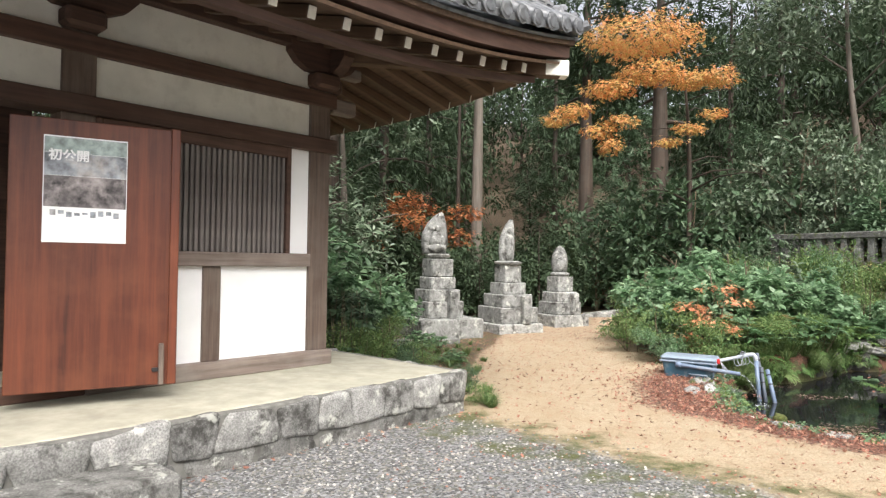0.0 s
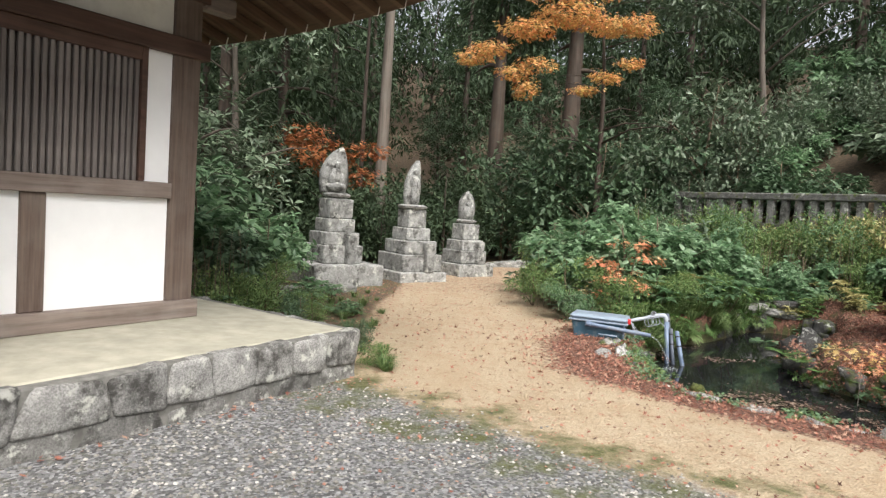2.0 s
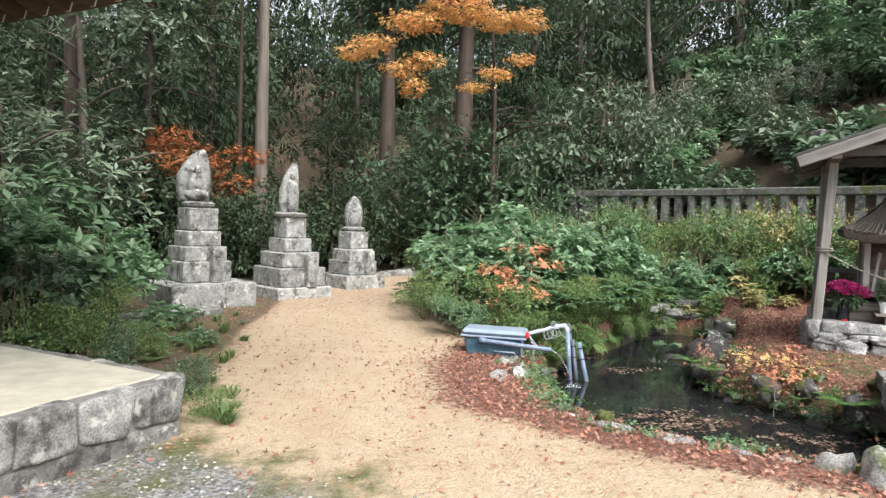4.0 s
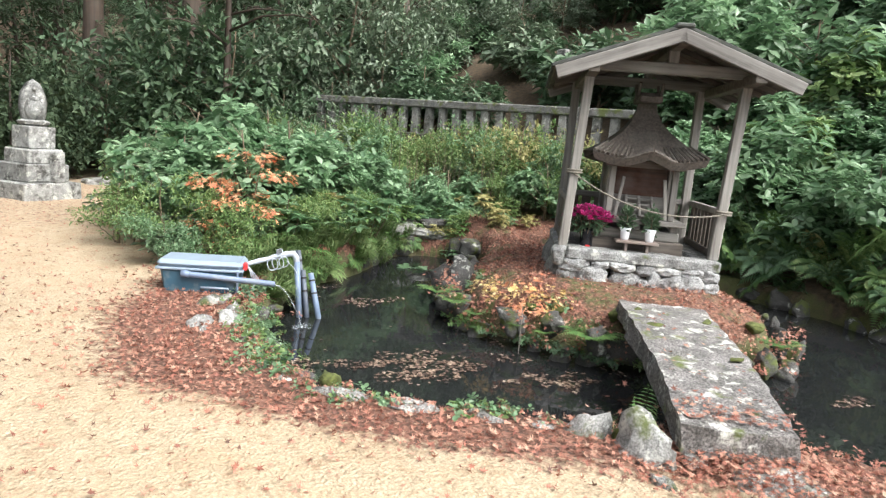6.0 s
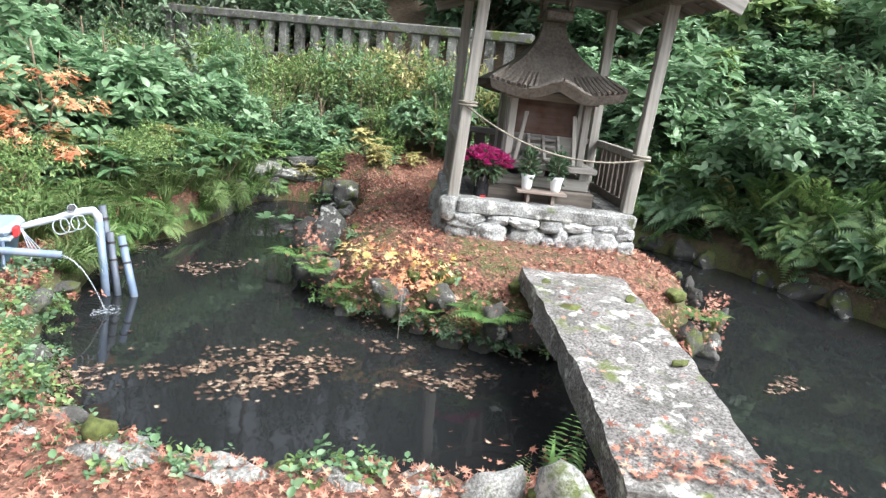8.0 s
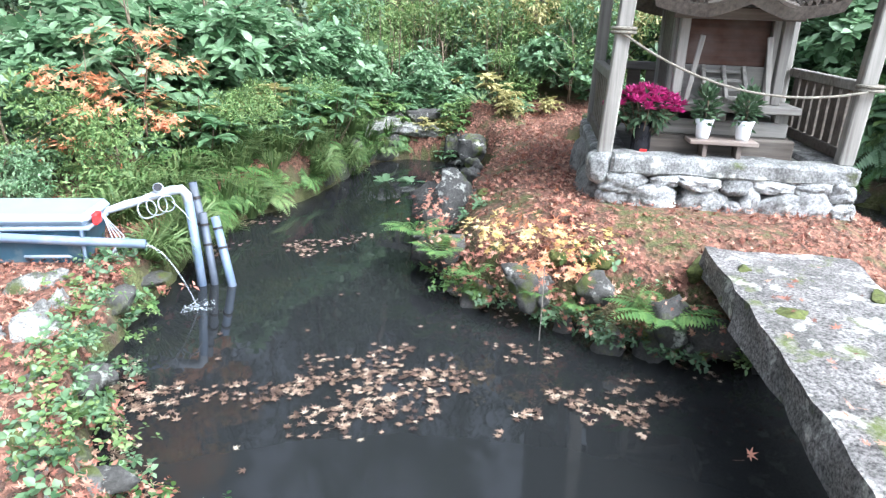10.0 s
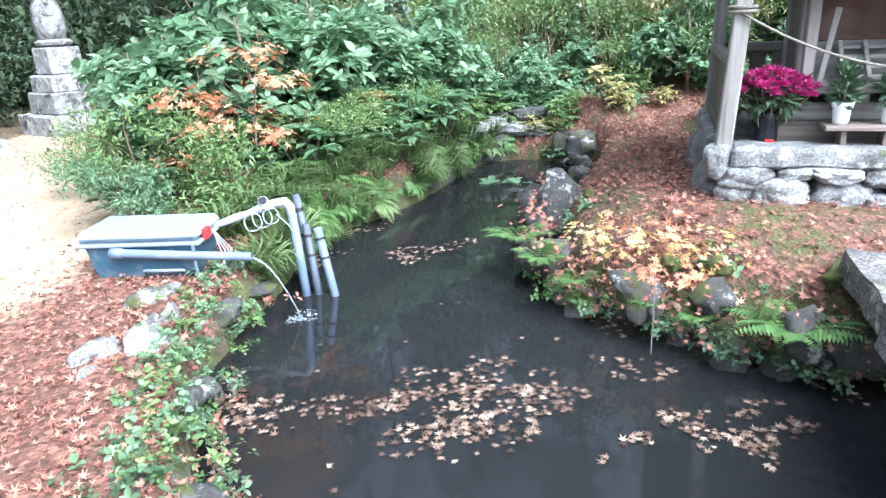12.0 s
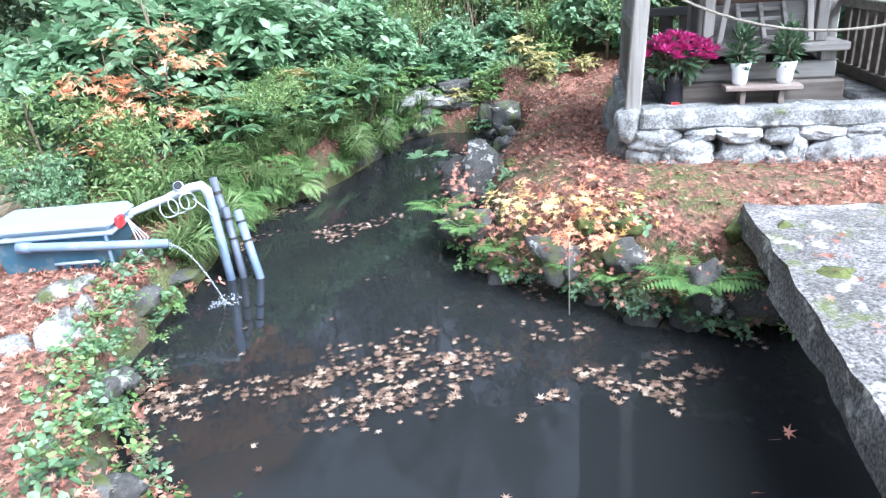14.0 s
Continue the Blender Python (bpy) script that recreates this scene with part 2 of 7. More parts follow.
def zmask(name, f, amp=0.9, soft=0.12):
    v = math_n(nt, "ADD", zone(name), math_n(nt, "MULTIPLY", math_n(nt, "SUBTRACT", f, 0.5), amp))
    return ramp(nt, v, [(0.5 - soft, G(0)), (0.5 + soft, G(1))])


_n1, _n2, _n3 = noise_f(nt, _p, 2.2, 6, 0.65), noise_f(nt, _p, 14, 5, 0.6), noise_f(nt, _p, 90, 3, 0.6)
_vor = nnode(nt, "ShaderNodeTexVoronoi", Scale=55.0)
nt.links.new(_p, _vor.inputs["Vector"])
sand = ramp(nt, _n3, [(0.3, (0.31, 0.238, 0.15)), (0.7, (0.52, 0.425, 0.30))])
sand = mix(nt, ramp(nt, _n1, [(0.4, G(0)), (0.7, G(0.55))]), sand, (0.34, 0.24, 0.14))
sand = mix(nt, ramp(nt, noise_f(nt, _p, 9, 5, .7), [(0.54, G(0)), (0.68, G(0.7))]), sand, (0.27, 0.175, 0.10))
sand = mix(nt, ramp(nt, noise_f(nt, _p, 45, 4, .7), [(0.58, G(0)), (0.66, G(0.75))]), sand, (0.21, 0.13, 0.075))
grav = ramp(nt, _vor.outputs["Color"], [(0.2, G(0.07)), (0.55, G(0.17)), (0.9, G(0.33))])
grav = mix(nt, ramp(nt, _n2, [(0.5, G(0)), (0.72, G(0.6))]), grav, (0.17, 0.16, 0.11))
soil = ramp(nt, _n2, [(0.3, (0.045, 0.035, 0.022)), (0.7, (0.13, 0.09, 0.055))])
moss = ramp(nt, _n3, [(0.3, (0.045, 0.05, 0.018)), (0.7, (0.13, 0.14, 0.045))])
vor2 = nnode(nt, "ShaderNodeTexVoronoi", Scale=46.0)
nt.links.new(_p, vor2.inputs["Vector"])
lit = ramp(nt, vor2.outputs["Color"], [(0.1, (0.065, 0.037, 0.026)), (0.5, (0.15, 0.07, 0.046)), (0.9, (0.28, 0.14, 0.095))])
col = mix(nt, zmask("sand", _n1, 0.5), soil, sand)
col = mix(nt, zmask("gravel", _n2, 0.9, 0.2), col, grav)
col = mix(nt, zmask("moss", _n1, 1.3), col, moss)
col = mix(nt, zmask("litter", _n2, 1.1), col, lit)
nt.links.new(col, b.inputs["Base Color"])
bump(nt, b, math_n(nt, "ADD", _n3, math_n(nt, "ADD", math_n(nt, "MULTIPLY", _n2, 1.5), vor2.outputs["Distance"])), 0.6, 0.02)
M["ground"] = m


# ---- mesh helpers ----
def thing(name, m=None, label="", category="", group="", kind=""):
    ob = new(name)
    if m is not None:
        ob.matrix_world = m
    return tagged(ob, label, category, group, kind)


def mesh_of(bm, name, smooth=False):
    me = bpy.data.meshes.new(name)
    bm.to_mesh(me)
    bm.free()
    if smooth:
        for p in me.polygons:
            p.use_smooth = True
    return me


def part(name, bm, material, parent=None, label="", smooth=False, m=None):
    """Links a bmesh (or a mesh) as one mesh object under a thing or under a part."""
    me = bm if isinstance(bm, bpy.types.Mesh) else mesh_of(bm, name, smooth)
    if material is not None and not me.materials:
        me.materials.append(material)
    ob = new(name, me)
    if material is not None and me.materials[0] is not material:
        ob.material_slots[0].link = "OBJECT"
        ob.material_slots[0].material = material
    if parent is not None:
        ob.parent = parent
    if m is not None:
        ob.matrix_local = m
    if label:
        ob["label"] = label
    return ob


def box(x0, x1, y0, y1, z0, z1, bev=0.008, bm=None, m=None):
    out = bm or bmesh.new()
    t = bmesh.new() if bm else out
    bmesh.ops.create_cube(t, size=1)
    bmesh.ops.transform(t, matrix=Matrix.Translation(((x0 + x1) / 2, (y0 + y1) / 2, (z0 + z1) / 2)) @ Matrix.Diagonal((x1 - x0, y1 - y0, z1 - z0, 1)), verts=t.verts)
    if bev:
        bmesh.ops.bevel(t, geom=t.edges[:], offset=bev, segments=1, affect="EDGES")
    if m is not None:
        bmesh.ops.transform(t, matrix=m, verts=t.verts)
    if bm:
        me = bpy.data.meshes.new("t")
        t.to_mesh(me)
        t.free()
        out.from_mesh(me)
        bpy.data.meshes.remove(me)
    return out


def tube(pts, radii, seg=8, bm=None, cap=True):
    """A round tube along points with a radius at each."""
    bm = bm or bmesh.new()
    pts = [Vector(p) for p in pts]
    if isinstance(radii, (int, float)):
        radii = [radii] * len(pts)
    rings = []
    for i, (p, r) in enumerate(zip(pts, radii)):
        d = (pts[min(i + 1, len(pts) - 1)] - pts[max(i - 1, 0)]).normalized()
        q = d.to_track_quat("Z", "Y").to_matrix()
        rings.append([bm.verts.new(p + q @ Vector((math.cos(a) * r, math.sin(a) * r, 0))) for a in [2 * math.pi * k / seg for k in range(seg)]])
    for a, c in zip(rings, rings[1:]):
        for k in range(seg):
            bm.faces.new((a[k], a[(k + 1) % seg], c[(k + 1) % seg], c[k]))
    if cap:
        bm.faces.new(rings[0][::-1])
        bm.faces.new(rings[-1])
    return bm


def lathe(profile, seg=16, bm=None):
    return tube([(0, 0, z) for r, z in profile], [r for r, z in profile], seg, bm)


def rock_mesh(seed, size, rough=0.22, sub=2, flat=0.0):
    """A rough boulder: a noisy ball cut by a few random planes."""
    r2 = np.random.RandomState(seed + 1)
    bm = bmesh.new()
    bmesh.ops.create_icosphere(bm, subdivisions=4 if max(size) > 0.45 else 3, radius=1)
    off = Vector((seed * 3.7, seed * 1.3, seed * 7.1))
    cuts = [(Vector(r2.normal(size=3)).normalized(), r2.uniform(0.45, 0.85)) for _ in range(11)]
    for v in bm.verts:
        n = v.co.normalized()
        p = n * (1 + rough * 1.6 * noise.noise(n * 1.3 + off))
        for q, d in cuts:
            e = p.dot(q) - d
            if e > 0:
                p -= q * e * 0.86
        p *= 1 + rough * 0.55 * noise.noise(n * 4 + off) + rough * 0.45 * noise.noise(n * 9 + off) + rough * 0.3 * noise.noise(n * 19 + off)
        v.co = Vector((p.x * size[0], p.y * size[1], p.z * size[2])) * 0.7
    return mesh_of(bm, "rock", True)


def block_stone(seed, size, rough=0.1, square=4.2):
    """A roughly squared rubble stone with rounded arrises and an uneven face."""
    r2 = np.random.RandomState(seed + 7)
    bm = bmesh.new()
    bmesh.ops.create_icosphere(bm, subdivisions=4, radius=1)
    off = Vector((seed * 2.9, seed * 1.7, seed * 5.3))
    k1, k2, tw = r2.uniform(-.22, .22), r2.uniform(-.16, .16), r2.uniform(-.12, .12)
    for v in bm.verts:
        n = v.co.normalized()
        q = (abs(n.x) ** square + abs(n.y) ** (square * 0.75) + abs(n.z) ** square) ** (-1 / square)
        p = n * q
        p = Vector((p.x * (1 + k1 * p.z) + tw * p.z, p.y, p.z * (1 + k2 * p.x)))
        p *= 1 + rough * noise.noise(n * 1.8 + off) + rough * 0.5 * noise.noise(n * 5 + off) + rough * 0.3 * noise.noise(n * 13 + off)
        v.co = Vector((p.x * size[0] * 0.5, p.y * size[1] * 0.5, p.z * size[2] * 0.5))
    me = mesh_of(bm, "stone", True)
    me.set_sharp_from_angle(angle=0.75)
    return me


def solid_from(verts, faces, name):
    me = bpy.data.meshes.new(name)
    me.from_pydata(verts, [], faces)
    me.update()
    return me


def raw_mesh(name, v, f):
    """A mesh from arrays of points and triangles."""
    me = bpy.data.meshes.new(name)
    me.vertices.add(len(v))
    me.vertices.foreach_set("co", v.ravel())
    me.loops.add(f.size)
    me.loops.foreach_set("vertex_index", f.ravel().astype(np.int32))
    me.polygons.add(len(f))
    me.polygons.foreach_set("loop_start", (np.arange(len(f)) * 3).astype(np.int32))
    me.update(calc_edges=True)
    return me


def leaves_mesh(name, pos, along, up, length, width, fold=0.25, oval=False):
    """Many folded leaves: at pos, growing along, facing up."""
    n = len(pos)
    along = along / (np.linalg.norm(along, axis=1, keepdims=True) + 1e-9)
    side = np.cross(along, up)
    side /= np.linalg.norm(side, axis=1, keepdims=True) + 1e-9
    nrm = np.cross(side, along)
    L = np.broadcast_to(np.asarray(length), (n,))[:, None]
    W = np.broadcast_to(np.asarray(width), (n,))[:, None]
    if oval:
        prof = ((0, 0, 0), (0.3, 0.46, 0.1), (0.68, 0.42, 0.06), (1.0, 0.0, -0.16), (0.68, -0.42, 0.06), (0.3, -0.46, 0.1))
        tris = ((0, 1, 2), (0, 2, 3), (0, 3, 4), (0, 4, 5))
    else:
        prof = ((0, 0, 0), (0.5, 0.5, fold * 0.6), (1.0, 0.0, -0.12), (0.5, -0.5, fold * 0.6))
        tris = ((0, 1, 2), (0, 2, 3))
    k = len(prof)
    v = np.empty((n, k, 3))
    for q, (a, s, h) in enumerate(prof):
        v[:, q] = pos + along * L * a + side * W * s + nrm * (W * h if 0 < a < 1 else L * h)
    f = (np.array(tris)[None] + (np.arange(n) * k)[:, None, None]).reshape(-1, 3)
    return raw_mesh(name, v.reshape(-1, 3), f)


STAR = []
for _k in range(7):
    _a = math.pi * (0.5 + (_k - 3) * 0.28)
    _r = (0.45, 0.75, 0.95, 1.0, 0.95, 0.75, 0.45)[_k]
    STAR.append((math.cos(_a - 0.44) * 0.3, math.sin(_a - 0.44) * 0.3))
    STAR.append((math.cos(_a) * _r, math.sin(_a) * _r))
STAR.append((-0.12, -0.12))
STAR.append((0.12, -0.12))


def stars_mesh(name, pos, nrm, size, rs, curl=0.15):
    """Lobed maple leaves lying at pos."""
    n, k = len(pos), len(STAR)
    nrm = nrm / np.linalg.norm(nrm, axis=1, keepdims=True)
    t = np.cross(nrm, rs.normal(size=(n, 3)))
    t /= np.linalg.norm(t, axis=1, keepdims=True)
    s = np.cross(nrm, t)
    size = np.broadcast_to(np.asarray(size), (n,))
    v = np.empty((n, k + 1, 3))
    v[:, 0] = pos
    for j, (a, c) in enumerate(STAR):
        lift = curl * (a * a + c * c) * rs.uniform(-0.4, 1, n)
        v[:, j + 1] = pos + (t * a + s * c + nrm * lift[:, None]) * size[:, None]
    v = v.reshape(-1, 3)
    base = (np.arange(n) * (k + 1))[:, None, None]
    tri = np.array([[0, j + 1, (j + 1) % k + 1] for j in range(k)])[None]
    f = (base + tri).reshape(-1, 3)
    me = bpy.data.meshes.new(name)
    me.vertices.add(len(v))
    me.vertices.foreach_set("co", v.ravel())
    me.loops.add(f.size)
    me.loops.foreach_set("vertex_index", f.ravel().astype(np.int32))
    me.polygons.add(len(f))
    me.polygons.foreach_set("loop_start", (np.arange(len(f)) * 3).astype(np.int32))
    me.update(calc_edges=True)
    return me


def lobes_tips(rs, lobes, n):
    """Twig tips spread through the outer part of several round lobes: places and outward ways."""
    w = np.array([a * b * c for (_, _, _, a, b, c) in lobes]) ** 0.66
    pick = rs.choice(len(lobes), n, p=w / w.sum())
    L = np.array(lobes)[pick]
    d = rs.normal(size=(n, 3))
    d /= np.linalg.norm(d, axis=1, keepdims=True)
    r = rs.uniform(0.35, 1, n) ** 0.45
    wob = 1 + 0.22 * np.sin(d[:, 0] * 7 + pick) * np.sin(d[:, 1] * 6 + 2 * pick) + 0.15 * rs.normal(size=n)
    p = L[:, :3] + d * L[:, 3:] * (r * wob)[:, None]
    return p, d


def crown_mesh(name, seed, lobes, tips, per, length, width, spread=0.9, lift=0.3, zmin=None, stars=False, oval=False, rosette=False):
    """Leaves at the twig tips of a crown; rosette: whorls that face outwards and up."""
    rs = np.random.RandomState(seed)
    p, d = lobes_tips(rs, lobes, tips)
    if zmin is not None:
        keep = p[:, 2] > zmin
        p, d = p[keep], d[keep]
    n = len(p)
    pp = np.repeat(p, per, 0)
    dd = np.repeat(d, per, 0)
    around = rs.normal(size=pp.shape)
    ln = length * rs.uniform(0.6, 1.2, len(pp)) * np.repeat(rs.uniform(0.7, 1.2, n), per)
    if rosette:
        ax = dd * 0.5 + np.array([0, 0, 0.8]) + np.repeat(rs.normal(size=(n, 3)), per, 0) * 0.3
        ax /= np.linalg.norm(ax, axis=1, keepdims=True)
        e1 = np.cross(ax, np.array([0.3, 1.0, 0.1]))
        e1 /= np.linalg.norm(e1, axis=1, keepdims=True)
        e2 = np.cross(ax, e1)
        th = np.tile(np.arange(per) * 2.4, n) + np.repeat(rs.uniform(0, 6, n), per) + rs.normal(size=len(pp)) * 0.25
        tier = np.tile(np.arange(per) / max(1, per - 1), n)[:, None]
        along = e1 * np.cos(th)[:, None] + e2 * np.sin(th)[:, None] + ax * (0.75 * tier - 0.15)
        pp = pp + ax * (tier - 0.5) * length * 0.45
        return leaves_mesh(name, pp, along, ax + rs.normal(size=pp.shape) * 0.15, ln, ln * width, 0.25, oval)
    along = dd * (1 - spread * 0.5) + around * spread * 0.6 + np.array([0, 0, lift - 0.25])
    pp = pp + around * length * 0.28
    up = np.array([0, 0, 1.0]) + dd * 0.6 + rs.normal(size=pp.shape) * 0.3
    if stars:
        return stars_mesh(name, pp, up, ln * 0.5, rs, 0.3)
    return leaves_mesh(name, pp, along, up, ln, ln * width, 0.25, oval)


def limb_mesh(seed, height, r0, lean=0.0, limbs=6, spread=1.0, start=0.35, seg=7, rise=0.5, wob=0.06):
    """A tapered trunk with limbs."""
    rs = np.random.RandomState(seed)
    bm = bmesh.new()
    pts, rad = [], []
    for i in range(9):
        f = i / 8
        pts.append((lean * f * height + math.sin(f * 5 + seed) * wob * height * 0.3 * f, math.cos(f * 4 + seed) * wob * height * 0.2 * f, f * height))
        rad.append(r0 * (1.25 if i == 0 else 1) * (1 - 0.8 * f))
    tube(pts, rad, seg, bm)
    for k in range(limbs):
        f = start + (1 - start) * (k + rs.rand() * 0.6) / limbs
        i = min(7, int(f * 8))
        o = Vector(pts[i]).lerp(Vector(pts[i + 1]), f * 8 - i)
        a = rs.rand() * 6.28
        ln = spread * (1.15 - f * 0.6) * rs.uniform(0.7, 1.2)
        w = Vector((math.cos(a), math.sin(a), rise))
        q = [o, o + w * ln * 0.4 + Vector((0, 0, 0.06 * ln)), o + w * ln * 0.75, o + w * ln + Vector((0, 0, -0.1 * ln))]
        r = r0 * (1 - 0.75 * f) * 0.45
        tube(q, [r, r * 0.7, r * 0.45, r * 0.15], 5, bm)
    return mesh_of(bm, "trunk", True)


# ---- ground ----
POND = [(3.2, 6.9), (3.2, 6.4), (3.5, 5.98), (3.98, 5.5), (4.45, 5.1), (5.05, 4.5), (5.4, 4.0), (6.2, 3.2), (8.6, 2.9), (9.05, 4.3), (9.4, 5.3), (9.8, 6.2),
        (9.8, 7.6), (9.4, 9.2), (8.6, 10.2), (7.55, 10.55), (7.2, 10.95), (6.7, 11.0), (6.15, 10.55), (5.5, 10.0), (4.6, 9.55), (4.15, 9.0), (3.8, 8.5), (3.35, 7.8)]
ISLE = [(5.3, 7.3), (5.5, 6.7), (5.75, 6.2), (6.2, 5.8), (6.9, 5.45), (7.5, 5.6), (8.0, 6.0), (8.25, 7.0), (8.1, 8.1), (8.3, 9.0), (8.7, 10.6), (8.1, 11.3), (7.75, 10.9), (7.5, 10.1), (6.9, 9.5), (6.3, 9.0), (5.95, 8.7), (5.55, 8.2), (5.32, 7.8)]
HILL = [(-60, 34), (-12, 31), (0, 29), (6.0, 24), (7.6, 19.5), (9.2, 15.2), (10.6, 11.4), (10.15, 8.2), (9.75, 5.4), (9.4, 4.0), (9.6, 0.0), (14, -8), (20, -30), (30, -80)]
WATER_Z = -0.25


def seg_dist(px, py, poly, closed=True):
    """Distance to a polyline, and whether inside it (closed) or on its right-hand side."""
    best = np.full(px.shape, 1e9)
    sgn = np.zeros(px.shape)
    inside = np.zeros(px.shape, bool)
    pts = poly + [poly[0]] if closed else poly
    for (ax, ay), (bx, by) in zip(pts, pts[1:]):
        dx, dy = bx - ax, by - ay
        t = np.clip(((px - ax) * dx + (py - ay) * dy) / (dx * dx + dy * dy), 0, 1)
        d = np.hypot(px - ax - t * dx, py - ay - t * dy)
        cr = dx * (py - ay) - dy * (px - ax)
        near = d < best
        best = np.where(near, d, best)
        sgn = np.where(near, cr, sgn)
        if closed:
            cond = ((ay > py) != (by > py)) & (px < (bx - ax) * (py - ay) / ((by - ay) if by != ay else 1e-9) + ax)
            inside ^= cond
    return best, (inside if closed else sgn > 0)


def smooth(e0, e1, x):
    t = np.clip((x - e0) / (e1 - e0), 0, 1)
    return t * t * (3 - 2 * t)


def wave(x, y):
    return 0.5 * np.sin(x * 1.7 + 0.6 * np.sin(y * 1.3)) * np.cos(y * 1.4 + x * 0.4) + 0.3 * np.sin(x * 4.1 + y * 3.3) * np.cos(y * 4.7 - x)


def ground_z(x, y):
    x, y = np.asarray(x, float), np.asarray(y, float)
    dp, inp = seg_dist(x, y, POND)
    di, ini = seg_dist(x, y, ISLE)
    dh, inh = seg_dist(x, y, HILL, False)
    s = np.where(inh, dh, 0)
    steep = 0.5 + 0.2 * smooth(4, 9, x) * smooth(24, 16, y)
    rise = np.where(s < 26, s * steep, 26 * steep + (s - 26) * 0.12)
    terrace = 1.25 * smooth(0.0, 0.5, s) * smooth(9.0, 10.5, y) * smooth(20.5, 18, y)
    z = rise + terrace + 0.25 * wave(x * 0.5, y * 0.5) * smooth(0.5, 3, s)
    # a low mound between the path and the pond, and a slope up to the wall
    z = z + 0.32 * np.exp(-((x - 5.0) ** 2 / 2.2 + (y - 11.6) ** 2 / 3.5))
    z = z + np.where(inh, 0, 0.45 * smooth(3.2, 0.2, dh) * smooth(9, 11, y) * smooth(21, 17, y))
    z = z + 0.012 * wave(x * 2, y * 2)
    edge = np.where(inp, dp, -dp) + 0.05 * wave(x * 3, y * 3)
    bed = smooth(-0.06, 0.14, edge)
    z = z * (1 - bed) - 0.75 * bed
    e2 = np.where(ini, di, -di) + 0.05 * wave(x * 3 + 2, y * 3)
    isl = smooth(-0.02, 0.28, e2)
    top = 0.04 + 0.22 * smooth(0.1, 0.75, e2) + 0.015 * wave(x * 3, y * 3)
    top = top + 0.3 * smooth(9.4, 11.2, y)
    return z * (1 - isl) + top * isl


def axis_pts(lo, hi, fine, far):
    core = np.arange(lo, hi + 1e-6, fine)
    g = [0.0]
    step = fine
    while g[-1] < far:
        step *= 1.22
        g.append(g[-1] + min(step, 40))
    g = np.array(g[1:])
    return np.concatenate([(lo - g)[::-1], core, hi + g])


gx, gy = axis_pts(-1.0, 11.5, 0.075, 420), axis_pts(1.5, 16.0, 0.075, 420)
X, Y = np.meshgrid(gx, gy, indexing="xy")
Z = ground_z(X, Y)
me = bpy.data.meshes.new("ground")
_v = np.stack([X, Y, Z], -1).reshape(-1, 3)
_ny, _nx = X.shape
_i = (np.arange(_ny - 1)[:, None] * _nx + np.arange(_nx - 1)[None]).ravel()
_f = np.stack([_i, _i + 1, _i + 1 + _nx, _i + _nx], 1)
me.vertices.add(len(_v))
me.vertices.foreach_set("co", _v.ravel())
me.loops.add(_f.size)
me.loops.foreach_set("vertex_index", _f.ravel().astype(np.int32))
me.polygons.add(len(_f))
me.polygons.foreach_set("loop_start", (np.arange(len(_f)) * 4).astype(np.int32))
me.update(calc_edges=True)
me.polygons.foreach_set("use_smooth", np.ones(len(_f), bool))
_dp, _inp = seg_dist(X, Y, POND)
_di, _ini = seg_dist(X, Y, ISLE)
_dh, _inh = seg_dist(X, Y, HILL, False)
_near = np.where(_inp, 0, _dp)
path_line = [(1.6, 4.0), (1.9, 7.5), (2.0, 10.5), (2.6, 13.5), (4.2, 17.2), (6.2, 20.0)]
_dpath, _ = seg_dist(X, Y, path_line, False)
_half = 1.55 - 0.25 * smooth(8, 12, Y) + 0.6 * smooth(8, 5.5, Y)
sandz = smooth(0.35, -0.25, _dpath - _half)
sandz = np.maximum(sandz, smooth(6.8, 6.0, Y) * smooth(-9, -7, X) * (X < 12) * (Y < 7))
gravz = smooth(6.9, 5.9, X + Y + 0.25 * wave(X, Y)) * (Y < 8) * smooth(-25, -15, X) * smooth(-30, -20, Y)
_reach = 0.95 + 0.75 * smooth(6.2, 7.0, Y)
onlitter = np.maximum(smooth(1.0, 0.2, _near / _reach) * (~_inp) * smooth(0.5, 1.5, X), np.where(_ini, 0.62 + 0.3 * wave(X * 2.3 + 1, Y * 2.3), 0))
onlitter = np.maximum(onlitter, smooth(0.5, -0.1, np.abs(_dpath - _half)) * 0.5 * (Y > 7.5))
onlitter = np.maximum(onlitter, np.where(_inh, 0.22, 0))
onmoss = np.maximum(smooth(1.6, 0.5, np.abs(X + Y - 6.3)) * 0.46 * (Y < 7.5), np.where(_ini, 0.5 - 0.25 * wave(X * 2.3 + 1, Y * 2.3), 0))
onmoss = np.maximum(onmoss, np.where((_dpath > _half) & (Y > 6.2) & ~_inh, 0.46, 0))
onlitter = np.maximum(onlitter, np.where((_dpath > _half) & (Y > 6.2) & (X < 2) & ~_inh, 0.42, 0))
onlitter = np.maximum(onlitter, 0.40 * smooth(10.5, 13, Y) * (_dpath < 2.2))
onlitter = np.where((_inp & ~_ini) | ((X > 8.8) & ~_ini & (Y < 10)), 0, onlitter)
_wet = (_inp & ~_ini) | (Z < -0.035)
onlitter, onmoss = np.where(_wet, 0, onlitter), np.where(_wet, 0.55, onmoss)
sandz, gravz = np.where(_wet, 0, sandz), np.where(_wet, 0, gravz)
